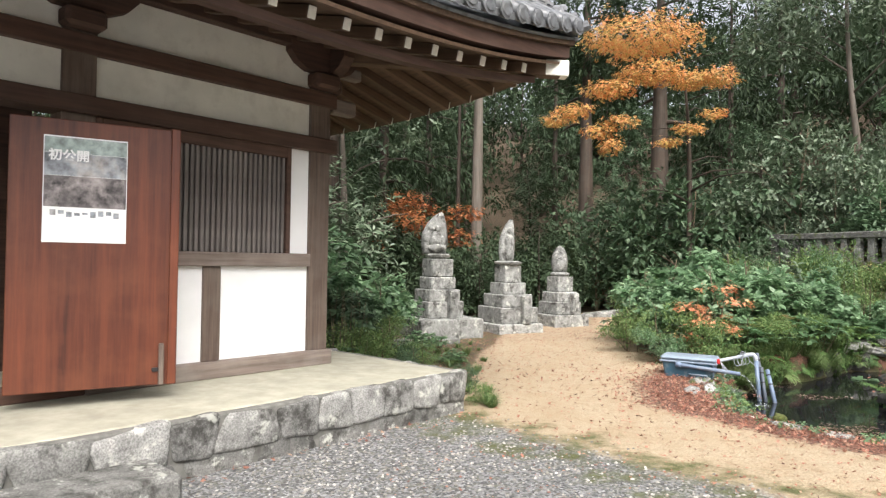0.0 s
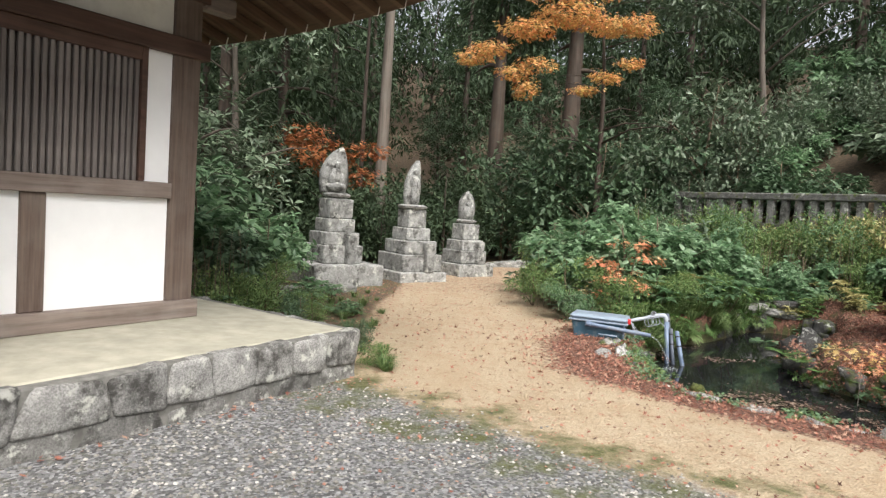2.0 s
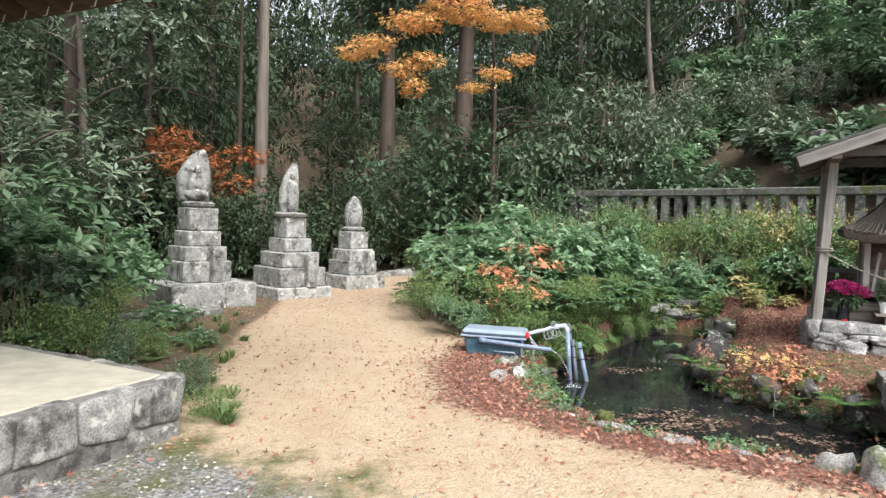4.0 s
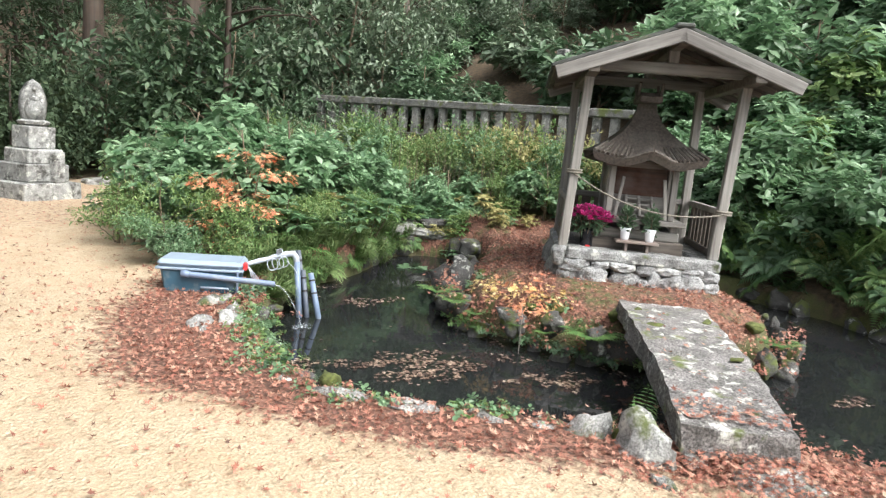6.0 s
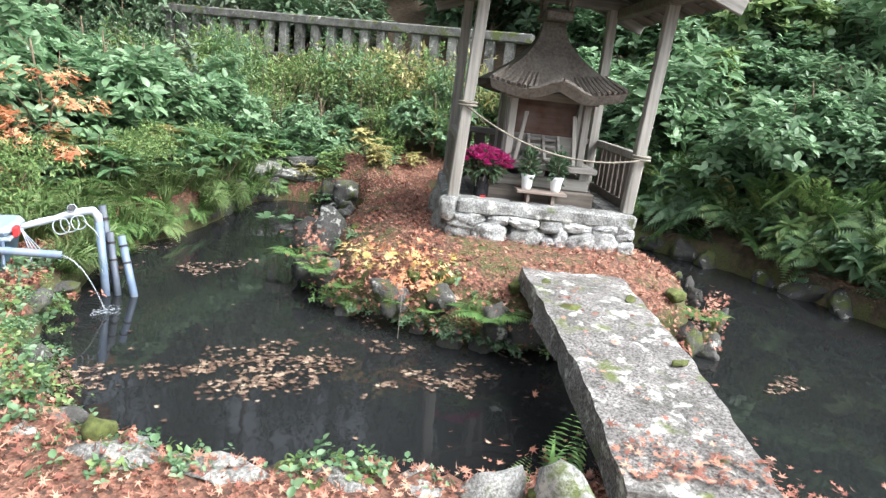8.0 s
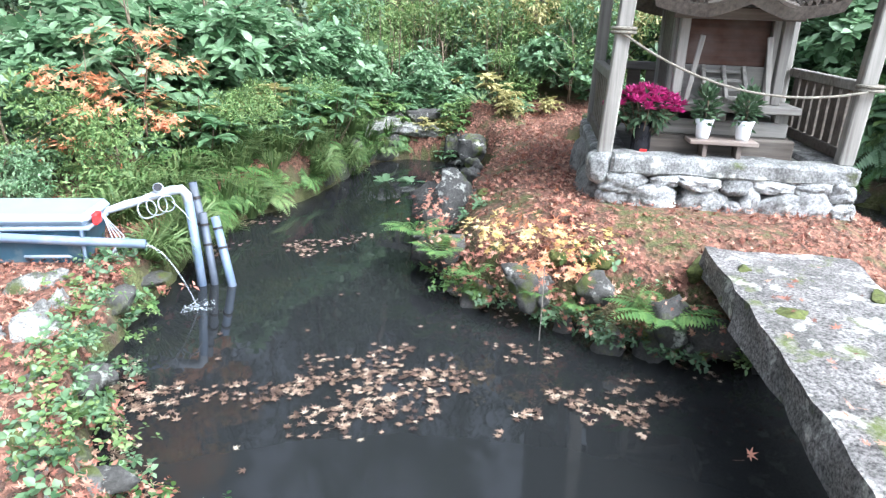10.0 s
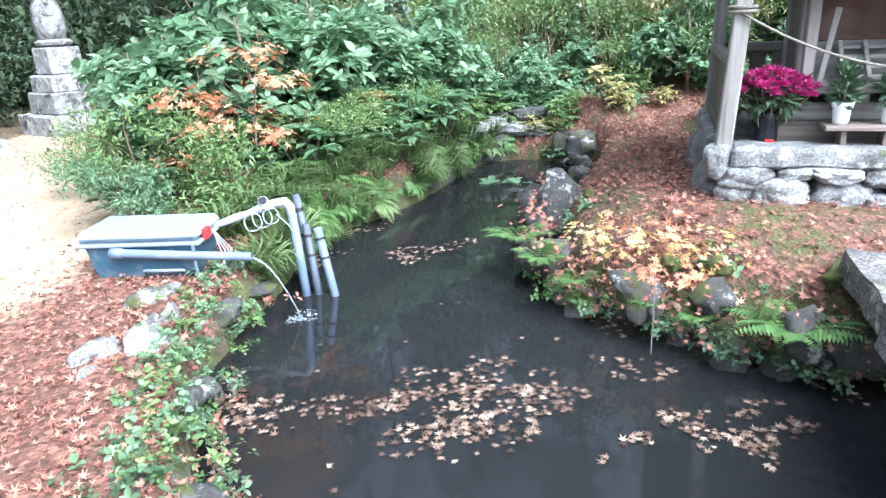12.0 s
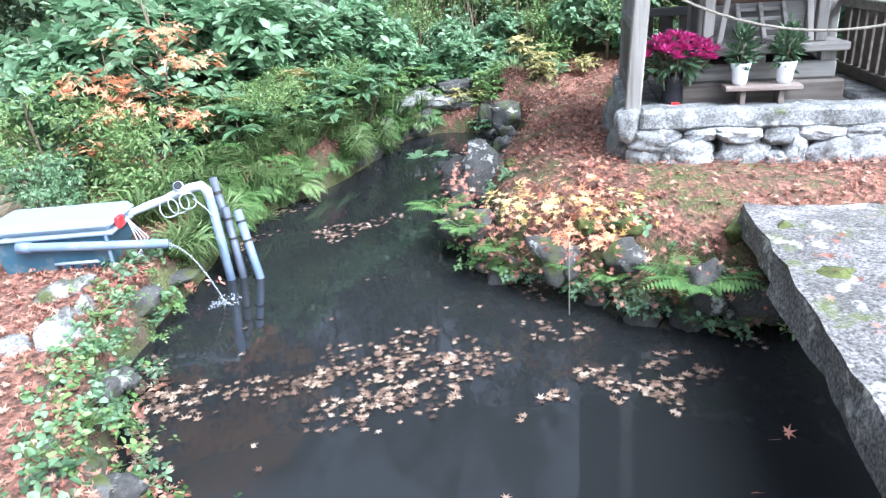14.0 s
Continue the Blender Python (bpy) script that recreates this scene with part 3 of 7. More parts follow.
for nm, arr in (("sand", sandz * (1 - smooth(0.5, 0.0, _near) * 0.6)), ("gravel", gravz), ("litter", onlitter), ("moss", onmoss)):
    at = me.attributes.new(nm, "FLOAT", "POINT")
    at.data.foreach_set("value", np.asarray(arr, float).ravel().astype(np.float32))
ground = tagged(part("ground", me, M["ground"]), "sandy path and gravel court with moss and leaf litter", "ground", kind="structure")

# pond surface
bm = bmesh.new()
bm.faces.new([bm.verts.new((x, y, WATER_Z)) for x, y in [(2.6, 2.4), (10.9, 2.4), (10.9, 12), (2.6, 12)]])
tagged(part("water", bm, M["water"]), "dark still pond water mirroring the trees", "water", kind="structure")


# ---- temple hall ----
HALL = pose(-1.195, 6.90, 0, 0, 0, 47.9)
PLAT = 0.40
hall = thing("temple_hall", HALL, "white plastered temple hall with dark timber frame and tiled roof", "temple")
XL, YB = -9.0, 7.0


def hpart(name, x0, x1, y0, y1, z0, z1, m, label="", bev=0.008, parent=None):
    return part(name, box(x0, x1, y0, y1, z0, z1, bev), m, parent or hall, label)


# posts
POSTS = [(-0.125, 0.125), (-2.435, 0.125), (-4.75, 0.125), (-7.0, 0.125), (-0.125, 2.4), (-0.125, 4.7), (-0.125, 6.9)]
for x, y in POSTS:
    hpart("post", x - 0.125, x + 0.125, y - 0.125, y + 0.125, PLAT, 3.75, M["post"])
# front and side sills, rails, lintels, beams; the left bay holds the doorway
for nm, z0, z1, dep, mt in (("lintel", 2.575, 2.72, 0.05, "beam"), ("tie_beam", 3.05, 3.20, 0.03, "beam"), ("wall_plate", 3.58, 3.80, 0.06, "beam")):
    hpart(nm, XL, 0.06, -dep, 0.2, z0, z1, M[mt])
    hpart(nm, -0.2, dep, 0.2, YB, z0, z1, M[mt])
hpart("ground_sill", -2.35, 0.03, -0.05, 0.2, PLAT, PLAT + 0.15, M["grey_wood_x"])
hpart("ground_sill", -0.2, 0.05, 0.2, YB, PLAT, PLAT + 0.10, M["grey_wood_x"])
hpart("threshold", -4.7, -2.35, -0.03, 0.2, PLAT, PLAT + 0.10, M["beam"])
hpart("window_rail", -2.31, -0.25, -0.035, 0.15, 1.40, 1.53, M["grey_wood_x"])
hpart("stud", -1.38, -1.21, 0.0, 0.15, PLAT + 0.15, 1.40, M["post"])
hpart("wall_panel", -2.31, -1.38, 0.03, 0.14, PLAT + 0.15, 1.40, M["plaster"], bev=0)
hpart("wall_panel", -1.21, -0.25, 0.03, 0.14, PLAT + 0.15, 1.40, M["plaster"], bev=0)
hpart("wall_panel", -0.48, -0.25, 0.03, 0.14, 1.53, 2.575, M["plaster"], bev=0)
for a, c in ((-2.31, -0.25), (-4.62, -2.56), (-6.87, -4.88)):
    hpart("wall_panel", a, c, 0.035, 0.14, 2.72, 3.05, M["plaster_old"], "greyed upper plaster panel", bev=0)
    hpart("wall_panel", a, c, 0.035, 0.14, 3.20, 3.58, M["plaster_old"], "greyed upper plaster panel", bev=0)
hpart("wall_panel", -6.87, -4.88, 0.035, 0.14, PLAT, 2.53, M["plaster"], bev=0)
for a, c in ((0.25, 2.275), (2.525, 4.575), (4.825, 6.8)):
    for z0, z1 in ((PLAT + 0.1, 2.53), (2.70, 3.05), (3.20, 3.58)):
        hpart("wall_panel", -0.14, -0.035, a, c, z0, z1, M["plaster_old"], bev=0)
hpart("rear_wall", -7.0, 0, YB, YB + 0.1, PLAT, 3.8, M["plaster_old"], bev=0)
hpart("rear_wall", -7.1, -7.0, 0, YB, PLAT, 3.8, M["plaster_old"], bev=0)
hpart("inner_back", -4.8, -2.3, 1.6, 1.7, PLAT, 3.6, M["beam"], "dark interior boarding", bev=0)
# lattice window
win = part("window", box(-0.53, -0.48, -0.01, 0.12, 1.53, 2.575, 0.006), M["beam"], hall, "vertical wooden lattice window")
hpart("frame", -2.31, -2.26, -0.01, 0.12, 1.53, 2.575, M["beam"], parent=win)
hpart("frame", -2.26, -0.53, -0.01, 0.12, 2.47, 2.575, M["beam"], parent=win)
hpart("backing", -2.26, -0.53, 0.10, 0.12, 1.53, 2.47, M["slat"], parent=win, bev=0)
slat = box(-0.016, 0.016, -0.02, 0.02, 1.53, 2.47, 0.004)
slat_me = mesh_of(slat, "slat")
rs = np.random.RandomState(4)
for k in range(33):
    part("slat", slat_me, M["slat"], win, m=pose(-2.235 + k * 0.0525 + rs.uniform(-.003, .003), 0.035 + rs.uniform(-.004, .004), 0))
# board door, swung out on its left edge
door = part("door", box(0, 1.10, -0.03, 0.03, 0.0, 1.92, 0.006), M["door"], hall, "open red-brown board door", m=pose(-2.97, -0.28, 0.52, 0, 0, -17))
part("door_stile", box(1.035, 1.10, -0.05, 0.05, 0.0, 1.93, 0.006), M["door"], door)
part("door_rail", box(0, 1.04, 0.03, 0.055, 0.08, 0.2, 0.005), M["door"], door)
part("door_rail", box(0, 1.04, 0.03, 0.055, 1.7, 1.82, 0.005), M["door"], door)
part("latch", box(0.975, 1.012, -0.06, -0.03, 0.0, 0.31, 0.006), M["post"], door, "worn upright door bolt")
part("latch_keep", box(0.93, 1.01, -0.05, -0.03, 0.1, 0.13, 0.004), M["iron"], door)
poster = thing("poster", HALL @ pose(-2.97, -0.28, 0.52, 0, 0, -17), "paper event poster taped to the board door", "poster")
part("sheet", box(0.205, 0.735, -0.0345, -0.0315, 1.05, 1.80, 0), M["paper"], poster)
PIX = [plain_mat("poster_grey", (0.30, 0.32, 0.35), 0.5, vary=0.75, scale=14, dirt=(.62, .55, .5)), plain_mat("poster_green", (0.35, 0.42, 0.40), 0.5, vary=0.5, scale=18),
       plain_mat("poster_dark", (0.16, 0.14, 0.14), 0.5, vary=0.9, scale=16, dirt=(.7, .62, .6))]
part("photo", box(0.21, 0.73, -0.0365, -0.0355, 1.30, 1.52, 0), PIX[2], poster, "blurred printed photograph")
part("photo_mist", box(0.21, 0.73, -0.0365, -0.0355, 1.522, 1.68, 0), PIX[0], poster, "printed grey misty hillside")
part("photo_sky", box(0.21, 0.73, -0.0365, -0.0355, 1.682, 1.79, 0), PIX[1], poster, "printed pale green sky")
for k in range(9):
    part("text_bar", box(0.25 + k * 0.05, 0.285 + k * 0.05, -0.0365, -0.0355, 1.24 + 0.012 * math.sin(k * 2.1), 1.27 + 0.01 * math.cos(k), 0), PIX[0], poster)
txt = bpy.data.curves.new("title", "FONT")
txt.body = "初公開"
txt.size, txt.extrude, txt.offset = 0.085, 0.0006, 0.0022
ob = new("title", txt)
ob.data.materials.append(M["paper"])
ob.parent = poster
ob.matrix_local = pose(0.235, -0.0385, 1.635, 90, 0, 0)


# bracket arms at the post heads
def bracket(x, y, turn):
    bm = bmesh.new()
    prof = [(-0.42, 0.26), (-0.42, 0.16), (-0.33, 0.06), (-0.2, 0.0), (0.2, 0.0), (0.33, 0.06), (0.42, 0.16), (0.42, 0.26)]
    a = [bm.verts.new((px, -0.07, pz)) for px, pz in prof]
    c = [bm.verts.new((px, 0.07, pz)) for px, pz in prof]
    bm.faces.new(a)
    bm.faces.new(c[::-1])
    for i in range(len(prof)):
        j = (i + 1) % len(prof)
        bm.faces.new((a[j], a[i], c[i], c[j]))
    bmesh.ops.recalc_face_normals(bm, faces=bm.faces)
    part("bracket_arm", bm, M["beam"], hall, m=pose(x, y, 3.38, 0, 0, turn))
    part("bearing_block", box(-0.15, 0.15, -0.15, 0.15, 3.22, 3.38, 0.03), M["beam"], hall, m=pose(x, y, 0))


for x, y in POSTS[:3]:
    bracket(x, y - 0.12, 0)
for x, y in (POSTS[0], *POSTS[4:6]):
    bracket(x + 0.12, y, 90)
hpart("beam_nose", 0.03, 0.34, -0.01, 0.13, 3.02, 3.17, M["grey_wood_x"], "pale sawn beam end", 0.015)
hpart("beam_nose", 0.03, 0.42, 0.0, 0.12, 3.42, 3.54, M["grey_wood_x"], "pale sawn beam end", 0.015)


# eaves: rafters rise towards the corner
def lift(s):
    """Upward sweep of the eave, s metres along it, the corner at 1.75."""
    return 0.30 * max(0.0, (s + 1.6) / 3.35) ** 2.2


raft = mesh_of(box(-0.036, 0.036, -1.63, 0.1, -0.05, 0.05, 0.005), "rafter")
cap = mesh_of(box(-0.034, 0.034, -1.645, -1.632, -0.045, 0.045, 0.003), "rafter_cap")
N_R = 28
for k in range(N_R):
    x = 1.19 - k * 0.327
    if x < -7:
        break
    for side in (0, 1):
        tilt = math.degrees(math.atan2(0.46 - lift(x) * 0.7, 1.7))
        base = pose(0, 0, 0) if side == 0 else Matrix(((0, -1, 0, 0), (-1, 0, 0, 0), (0, 0, 1, 0), (0, 0, 0, 1)))
        if side == 1 and x < -6:
            continue
        # rafters run out from the wall head to the eave
        zc = 3.24 + lift(x)
        mloc = pose(x, 0, zc + 0.46 - lift(x) * 0.7, tilt, 0, 0)
        if side == 0:
            r = part("rafter", raft, M["rafter"], hall, m=mloc)
            part("rafter_cap", cap, M["cap"], r, "white-painted rafter end")
        else:
            mm = pose(0, 0, 0, 0, 0, 90) @ pose(-x, 0, zc + 0.46 - lift(x) * 0.7, tilt, 0, 0)
            r = part("rafter", raft, M["rafter"], hall, m=mm)
            part("rafter_cap", cap, M["cap"], r, "white-painted rafter end")


def strip(name, y_out, z_fn, w, h, m, label="", s_end=1.75, both=True):
    """A board that follows the swept eave, front and side, meeting at the corner."""
    for side in (0, 1):
        bm = bmesh.new()
        rows = []
        ss = [-7.2 + (s_end + 7.2) * (i / 44) for i in range(45)]
        for s in ss:
            z = z_fn(s)
            quad = [(s, -y_out, z), (s, -y_out + w, z), (s, -y_out + w, z + h), (s, -y_out, z + h)]
            if s > s_end - 0.01:
                quad = [(s, -y_out, z), (s - w, -y_out + w, z), (s - w, -y_out + w, z + h), (s, -y_out, z + h)]
            if side:
                quad = [(-b_, -a_, c_) for a_, b_, c_ in quad]
            rows.append([bm.verts.new(q) for q in quad])
        for a, c in zip(rows, rows[1:]):
            for i in range(4):
                j = (i + 1) % 4
                bm.faces.new((a[i], a[j], c[j], c[i]))
        bm.faces.new(rows[0])
        bm.faces.new(rows[-1][::-1])
        bmesh.ops.recalc_face_normals(bm, faces=bm.faces)
        part(name, bm, m, hall, label)
        if name == "eave_purlin":
            break


strip("eave_purlin", 1.52, lambda s: 3.13 + lift(s), 0.1, 0.07, M["beam"], s_end=1.52)
strip("fascia", 1.78, lambda s: 3.36 + lift(s), 0.14, 0.13, M["beam"], s_end=1.78)
strip("fascia_edge", 1.82, lambda s: 3.49 + lift(s), 0.3, 0.06, M["rafter"], "pale brown eave board", s_end=1.82)
# soffit boarding and roof plane, front and side
for side in (0, 1):
    for nm, z_in, z_out, out, mt in (("soffit", 3.82, 3.32, 1.75, "rafter"), ("roof_deck", 6.9, 3.56, 1.85, "tile")):
        depth = -0.1 if nm == "soffit" else -3.5
        bm = bmesh.new()
        rows = []
        for i in range(45):
            s = -7.2 + (out + 7.2) * i / 44
            inn = min(0.1, out) if nm == "soffit" else 3.4
            yi = inn
            si = min(s, -inn)
            q = []
            for j in range(7):
                f = j / 6
                zz = z_out + lift(s) * (1 - f) + (z_in - z_out) * (f if nm == "soffit" else 0.72 * f + 0.28 * f * f)
                px, py = s + (si - s) * f, -out + (yi + out) * f
                q.append(bm.verts.new((px, py, zz) if side == 0 else (-py, -px, zz)))
            rows.append(q)
        for a, c in zip(rows, rows[1:]):
            for j in range(6):
                bm.faces.new((a[j], a[j + 1], c[j + 1], c[j]))
        bmesh.ops.remove_doubles(bm, verts=bm.verts, dist=0.001)
        bmesh.ops.recalc_face_normals(bm, faces=bm.faces)
        bmesh.ops.solidify(bm, geom=bm.faces[:], thickness=0.03)
        part(nm, bm, M[mt], hall)
part("hip_rafter", box(-0.07, 0.07, -2.42, 0.1, -0.09, 0.09, 0.008), M["rafter"], hall, m=pose(0, 0, 3.62, 2.0, 0, 45))
hipcap = part("hip_rafter_cap", box(-0.075, 0.075, -2.5, -2.25, -0.085, 0.085, 0.008), M["cap"], hall, "white-painted hip rafter end", m=pose(0, 0, 3.62, 2.0, 0, 45))
# round cover tiles running up the roof, with end discs, and pan tiles between
for side in (0, 1):
    for k in range(34):
        s = 1.70 - k * 0.25
        if side == 1 and k > 22:
            break
        z0 = 3.66 + lift(s)
        ln = max(0.3, (1.9 - s) * 1.0) if s > -1.3 else 3.2
        pts, rad = [], []
        for j in range(5):
            f = j / 4 * ln
            pts.append((s, -1.93 + f, z0 + f * 0.72 - lift(s) * min(1, f / 3)))
            rad.append(0.08)
        if side:
            pts = [(-b_, -a_, c_) for a_, b_, c_ in pts]
        cv = part("cover_tile", tube(pts, rad, 8), M["tile"], hall, smooth=True)
        d = pose(s, -1.94, z0, 90, 0, 0) if side == 0 else pose(1.94, -s, z0, 90, 0, 90)
        part("end_disc", tube([(0, 0, -0.012), (0, 0, 0.0), (0, 0, 0.0), (0, 0, 0.012)], [0.092, 0.092, 0.07, 0.06], 14), M["tile"], cv, m=d)
        pm = bmesh.new()
        arc = [(-0.118 + 0.236 * i / 6, 0.035 * (1 - (1 - abs(i - 3) / 3) ** 1.5)) for i in range(7)]
        a = [pm.verts.new((ax, 0, -0.02 + az)) for ax, az in arc]
        c = [pm.verts.new((ax, 0, -0.085 + az)) for ax, az in arc]
        a2 = [pm.verts.new((ax, 0.4, 0.2 + az)) for ax, az in arc]
        for i in range(6):
            pm.faces.new((a[i], a[i + 1], c[i + 1], c[i]))
            pm.faces.new((a[i + 1], a[i], a2[i], a2[i + 1]))
        dd = pose(s - 0.118, -1.9, z0) if side == 0 else pose(1.9, -s + 0.118, z0, 0, 0, 90)
        part("pan_tile", pm, M["tile"], hall, m=dd)
# hip ridge
ridge = bmesh.new()
for k in range(4):
    box(-0.12 + k * 0.012, 0.12 - k * 0.012, -2.6 + k * 0.09, 1.5, 0.05 + k * 0.055, 0.095 + k * 0.055, 0.006, ridge)
tube([(0, -2.25, 0.29), (0, 1.5, 0.29)], 0.07, 10, ridge)
part("hip_ridge", ridge, M["tile"], hall, m=pose(0, 0, 5.15, 25.5, 0, 45))
part("ridge_end_tile", box(-0.11, 0.11, -0.03, 0.03, 0.0, 0.3, 0.02), M["tile"], hall, m=pose(1.55, -1.55, 4.08, 20, 0, 45))
for k in range(3):
    part("corner_tile", tube([(0, 0, 0), (0, -0.22, 0.03 + 0.02 * k), (0, -0.42, 0.10)], [0.065, 0.063, 0.06], 9), M["tile"], hall, m=pose(1.62, -1.62, 3.92 + k * 0.02, 0, 0, 45) @ pose(0, 0.12 * k, 0.06 * k))

# platform: concrete top with a rubble facing
plat = tagged(part("platform", box(-9.6, 0.66, -1.22, 7.2, -0.1, PLAT, 0.03), M["concrete"], None, m=HALL), "low concrete platform faced with rough granite blocks", "platform", kind="structure")
rs = np.random.RandomState(7)


def facing(x0, x1, y, side):
    for row, (z0, z1) in enumerate(((-0.08, 0.135), (0.12, 0.402))):
        x = x0
        while x < x1 - 0.05:
            w = min(rs.uniform(0.26, 0.5) * (1.15 if row == 0 else 1), x1 - x)
            if x1 - x - w < 0.18:
                w = x1 - x
            zt = z1 - rs.uniform(0, 0.02) if row else z1 - rs.uniform(-0.02, 0.05)
            me = block_stone(int(900 + x * 37 + row * 11 + side * 501), (w * 0.97, 0.15, (zt - z0) * 1.0), 0.035, 13)
            mm = pose(0, y, 0) if not side else pose(y, 0, 0, 0, 0, 90)
            part("block", me, M["stone_face"] if row else M["stone"], plat, m=mm @ pose(x + w / 2, -0.012 if row else 0.012, (z0 + zt) / 2, 0, rs.uniform(-2.5, 2.5), 0))
            x += w


part("mortar_bed", box(-5.4, 0.70, -1.292, -1.2, -0.08, 0.392, 0.01), M["mortar"], plat)
part("mortar_bed", box(0.6, 0.732, -1.2, 3.0, -0.08, 0.392, 0.01), M["mortar"], plat)
facing(-5.4, 0.71, -1.24, False)
facing(-1.22, 3.0, 0.68, True)
step = tagged(part("stone_step", box(-4.6, -2.42, -1.78, -1.32, -0.05, 0.21, 0.03), M["stone"], None, m=HALL), "rough granite step below the platform", "step", kind="structure")


# ---- bridge ----
bm = box(-2.42, 0, -0.34, 0.34, -0.15, 0.0, 0)
bmesh.ops.subdivide_edges(bm, edges=bm.edges[:], cuts=24, use_grid_fill=True)
for v in bm.verts:
    q = v.co * 2.5
    v.co += 0.006 * noise.noise_vector(v.co * 11) + 0.004 * noise.noise_vector(v.co * 27)
    v.co.y += 0.035 * noise.noise(q) * (1 if abs(v.co.y) > 0.3 else 0) + (0.02 * noise.noise(q * 4) if abs(v.co.y) > 0.32 else 0)
    v.co.z += 0.012 * noise.noise(q * 2) + 0.03 * math.sin(math.pi * v.co.x / -2.42)
    v.co.x += 0.03 * noise.noise(q + Vector((9, 0, 0)))
for v in bm.verts:
    u = min(1, max(0, v.co.x / -2.42))
    v.co.y = v.co.y * (1 - 0.2 * u) + 0.02 * u
    v.co.z -= 0.07 * u ** 3
bridge = part("stone_bridge", bm, M["stone_bridge"], None, m=pose(6.21, 6.17, 0.262, 0, 0, 43.9) @ pose(0, 0, 0, 0, 0, 0))
for x, y, a, c in ((-0.82, 0.17, 0.12, 0.075), (-0.3, 0.22, 0.09, 0.05), (-1.5, -0.2, 0.1, 0.05), (-0.55, -0.24, 0.13, 0.05)):
    part("moss_patch", rock_mesh(int(30 - x * 10), (a, c, 0.02), 0.3), M["moss"], bridge, "cushion of yellow-green moss", m=pose(x, y, 0.03 * math.sin(math.pi * x / -2.42), 0, 0, 40 * x))
tagged(bridge, "single granite slab footbridge spotted with lichen and moss", "bridge")


# ---- rocks round the pond ----
def rock(x, y, z, size, seed, m="stone_dark", turn=0, label="rough boulder at the pond edge", group="pond edge stones"):
    ob = part("rock", rock_mesh(seed, size, 0.34, 2), M[m], None, m=pose(x, y, z, 0, 0, turn))
    return tagged(ob, label, "rock", group)


rock(4.1, 5.14, -0.02, (0.2, 0.15, 0.19), 1, "stone_pale", -40, "pale squat boulder by the bridge foot")
rock(4.2, 4.82, 0.0, (0.34, 0.22, 0.34), 2, "stone_pale", 60, "pale upright boulder by the bridge foot")
rock(4.36, 4.66, 0.0, (0.15, 0.11, 0.16), 3, "stone_pale", 0)
rock(4.0, 4.62, -0.02, (0.12, 0.08, 0.08), 4, "stone_pale", 100)
rock(4.5, 4.32, -0.02, (0.46, 0.3, 0.14), 5, "stone_pale", -40, "broad pale stone at the bridge end")
rock(5.98, 8.46, -0.08, (0.33, 0.3, 0.42), 7, "stone_spot", 20, "dark lichened boulder standing in the water")
rs = np.random.RandomState(11)
ring = ISLE + [ISLE[0]]
k = 0
for (ax, ay), (bx, by) in zip(ring, ring[1:]):
    n = max(1, int(math.hypot(bx - ax, by - ay) / 0.13))
    for i in range(n):
        f = (i + rs.rand() * 0.5) / n
        sz = rs.uniform(0.1, 0.27) * (0.6 if ax > 6.1 and ay < 7.5 else 1)
        rock(ax + (bx - ax) * f + rs.uniform(-.06, .06), ay + (by - ay) * f + rs.uniform(-.06, .06), -0.19 + rs.uniform(-.07, .2), (sz, sz * rs.uniform(.6, .9), sz * rs.uniform(0.7, 1.1)), 20 + k, "stone_dark", rs.uniform(0, 180), "mossy dark rock walling the islet", "islet rocks")
        k += 1
for i, (ax, ay) in enumerate(POND):
    bx, by = POND[(i + 1) % len(POND)]
    n = max(1, int(math.hypot(bx - ax, by - ay) / 0.4))
    for j in range(n):
        f = (j + rs.rand() * 0.9) / n
        back = ay > 8.9 or ax > 8
        if ay > 8.9 and ax < 8.5:
            continue
        sz = rs.uniform(0.15, 0.4) if back else rs.uniform(0.14, 0.28)
        rock(ax + (bx - ax) * f, ay + (by - ay) * f, (-0.2 if back else -0.1) + rs.uniform(-.05, .05), (sz, sz * 0.6, sz * (0.8 if back else 0.5)), 90 + k, "stone_dark" if back or rs.rand() < .75 else "stone_pale", rs.uniform(0, 180), "rough stone lining the pond bank")
        k += 1
for x, y, sx in ((3.2, 8.3, .25), (2.93, 7.75, .2), (3.14, 7.72, .18), (2.91, 7.6, .11), (3.27, 7.99, .11), (3.17, 7.87, .09)):
    rock(x, y, -0.015, (sx, sx * 0.62, 0.11 if x < 3.0 else 0.15), 300 + k, "stone_pale", rs.uniform(0, 90), "flat pale stone set along the path edge")
    k += 1
for k, (x, y, z, a) in enumerate(((6.02, 6.42, 0.13, .2), (5.72, 6.86, 0.1, .18), (5.62, 7.1, 0.06, .12), (6.3, 6.06, 0.12, .16), (7.0, 5.75, 0.1, .2), (6.02, 8.2, 0.12, .12), (3.2, 6.3, 0.02, .14), (4.22, 5.0, 0.03, .1))):
    tagged(part("moss_cushion", rock_mesh(360 + k, (a, a * 0.7, 0.09), 0.3), M["moss"], None, m=pose(x, y, z, 0, 0, 50 * k)), "rounded cushion of green moss on the rim stones", "moss", "moss cushions")
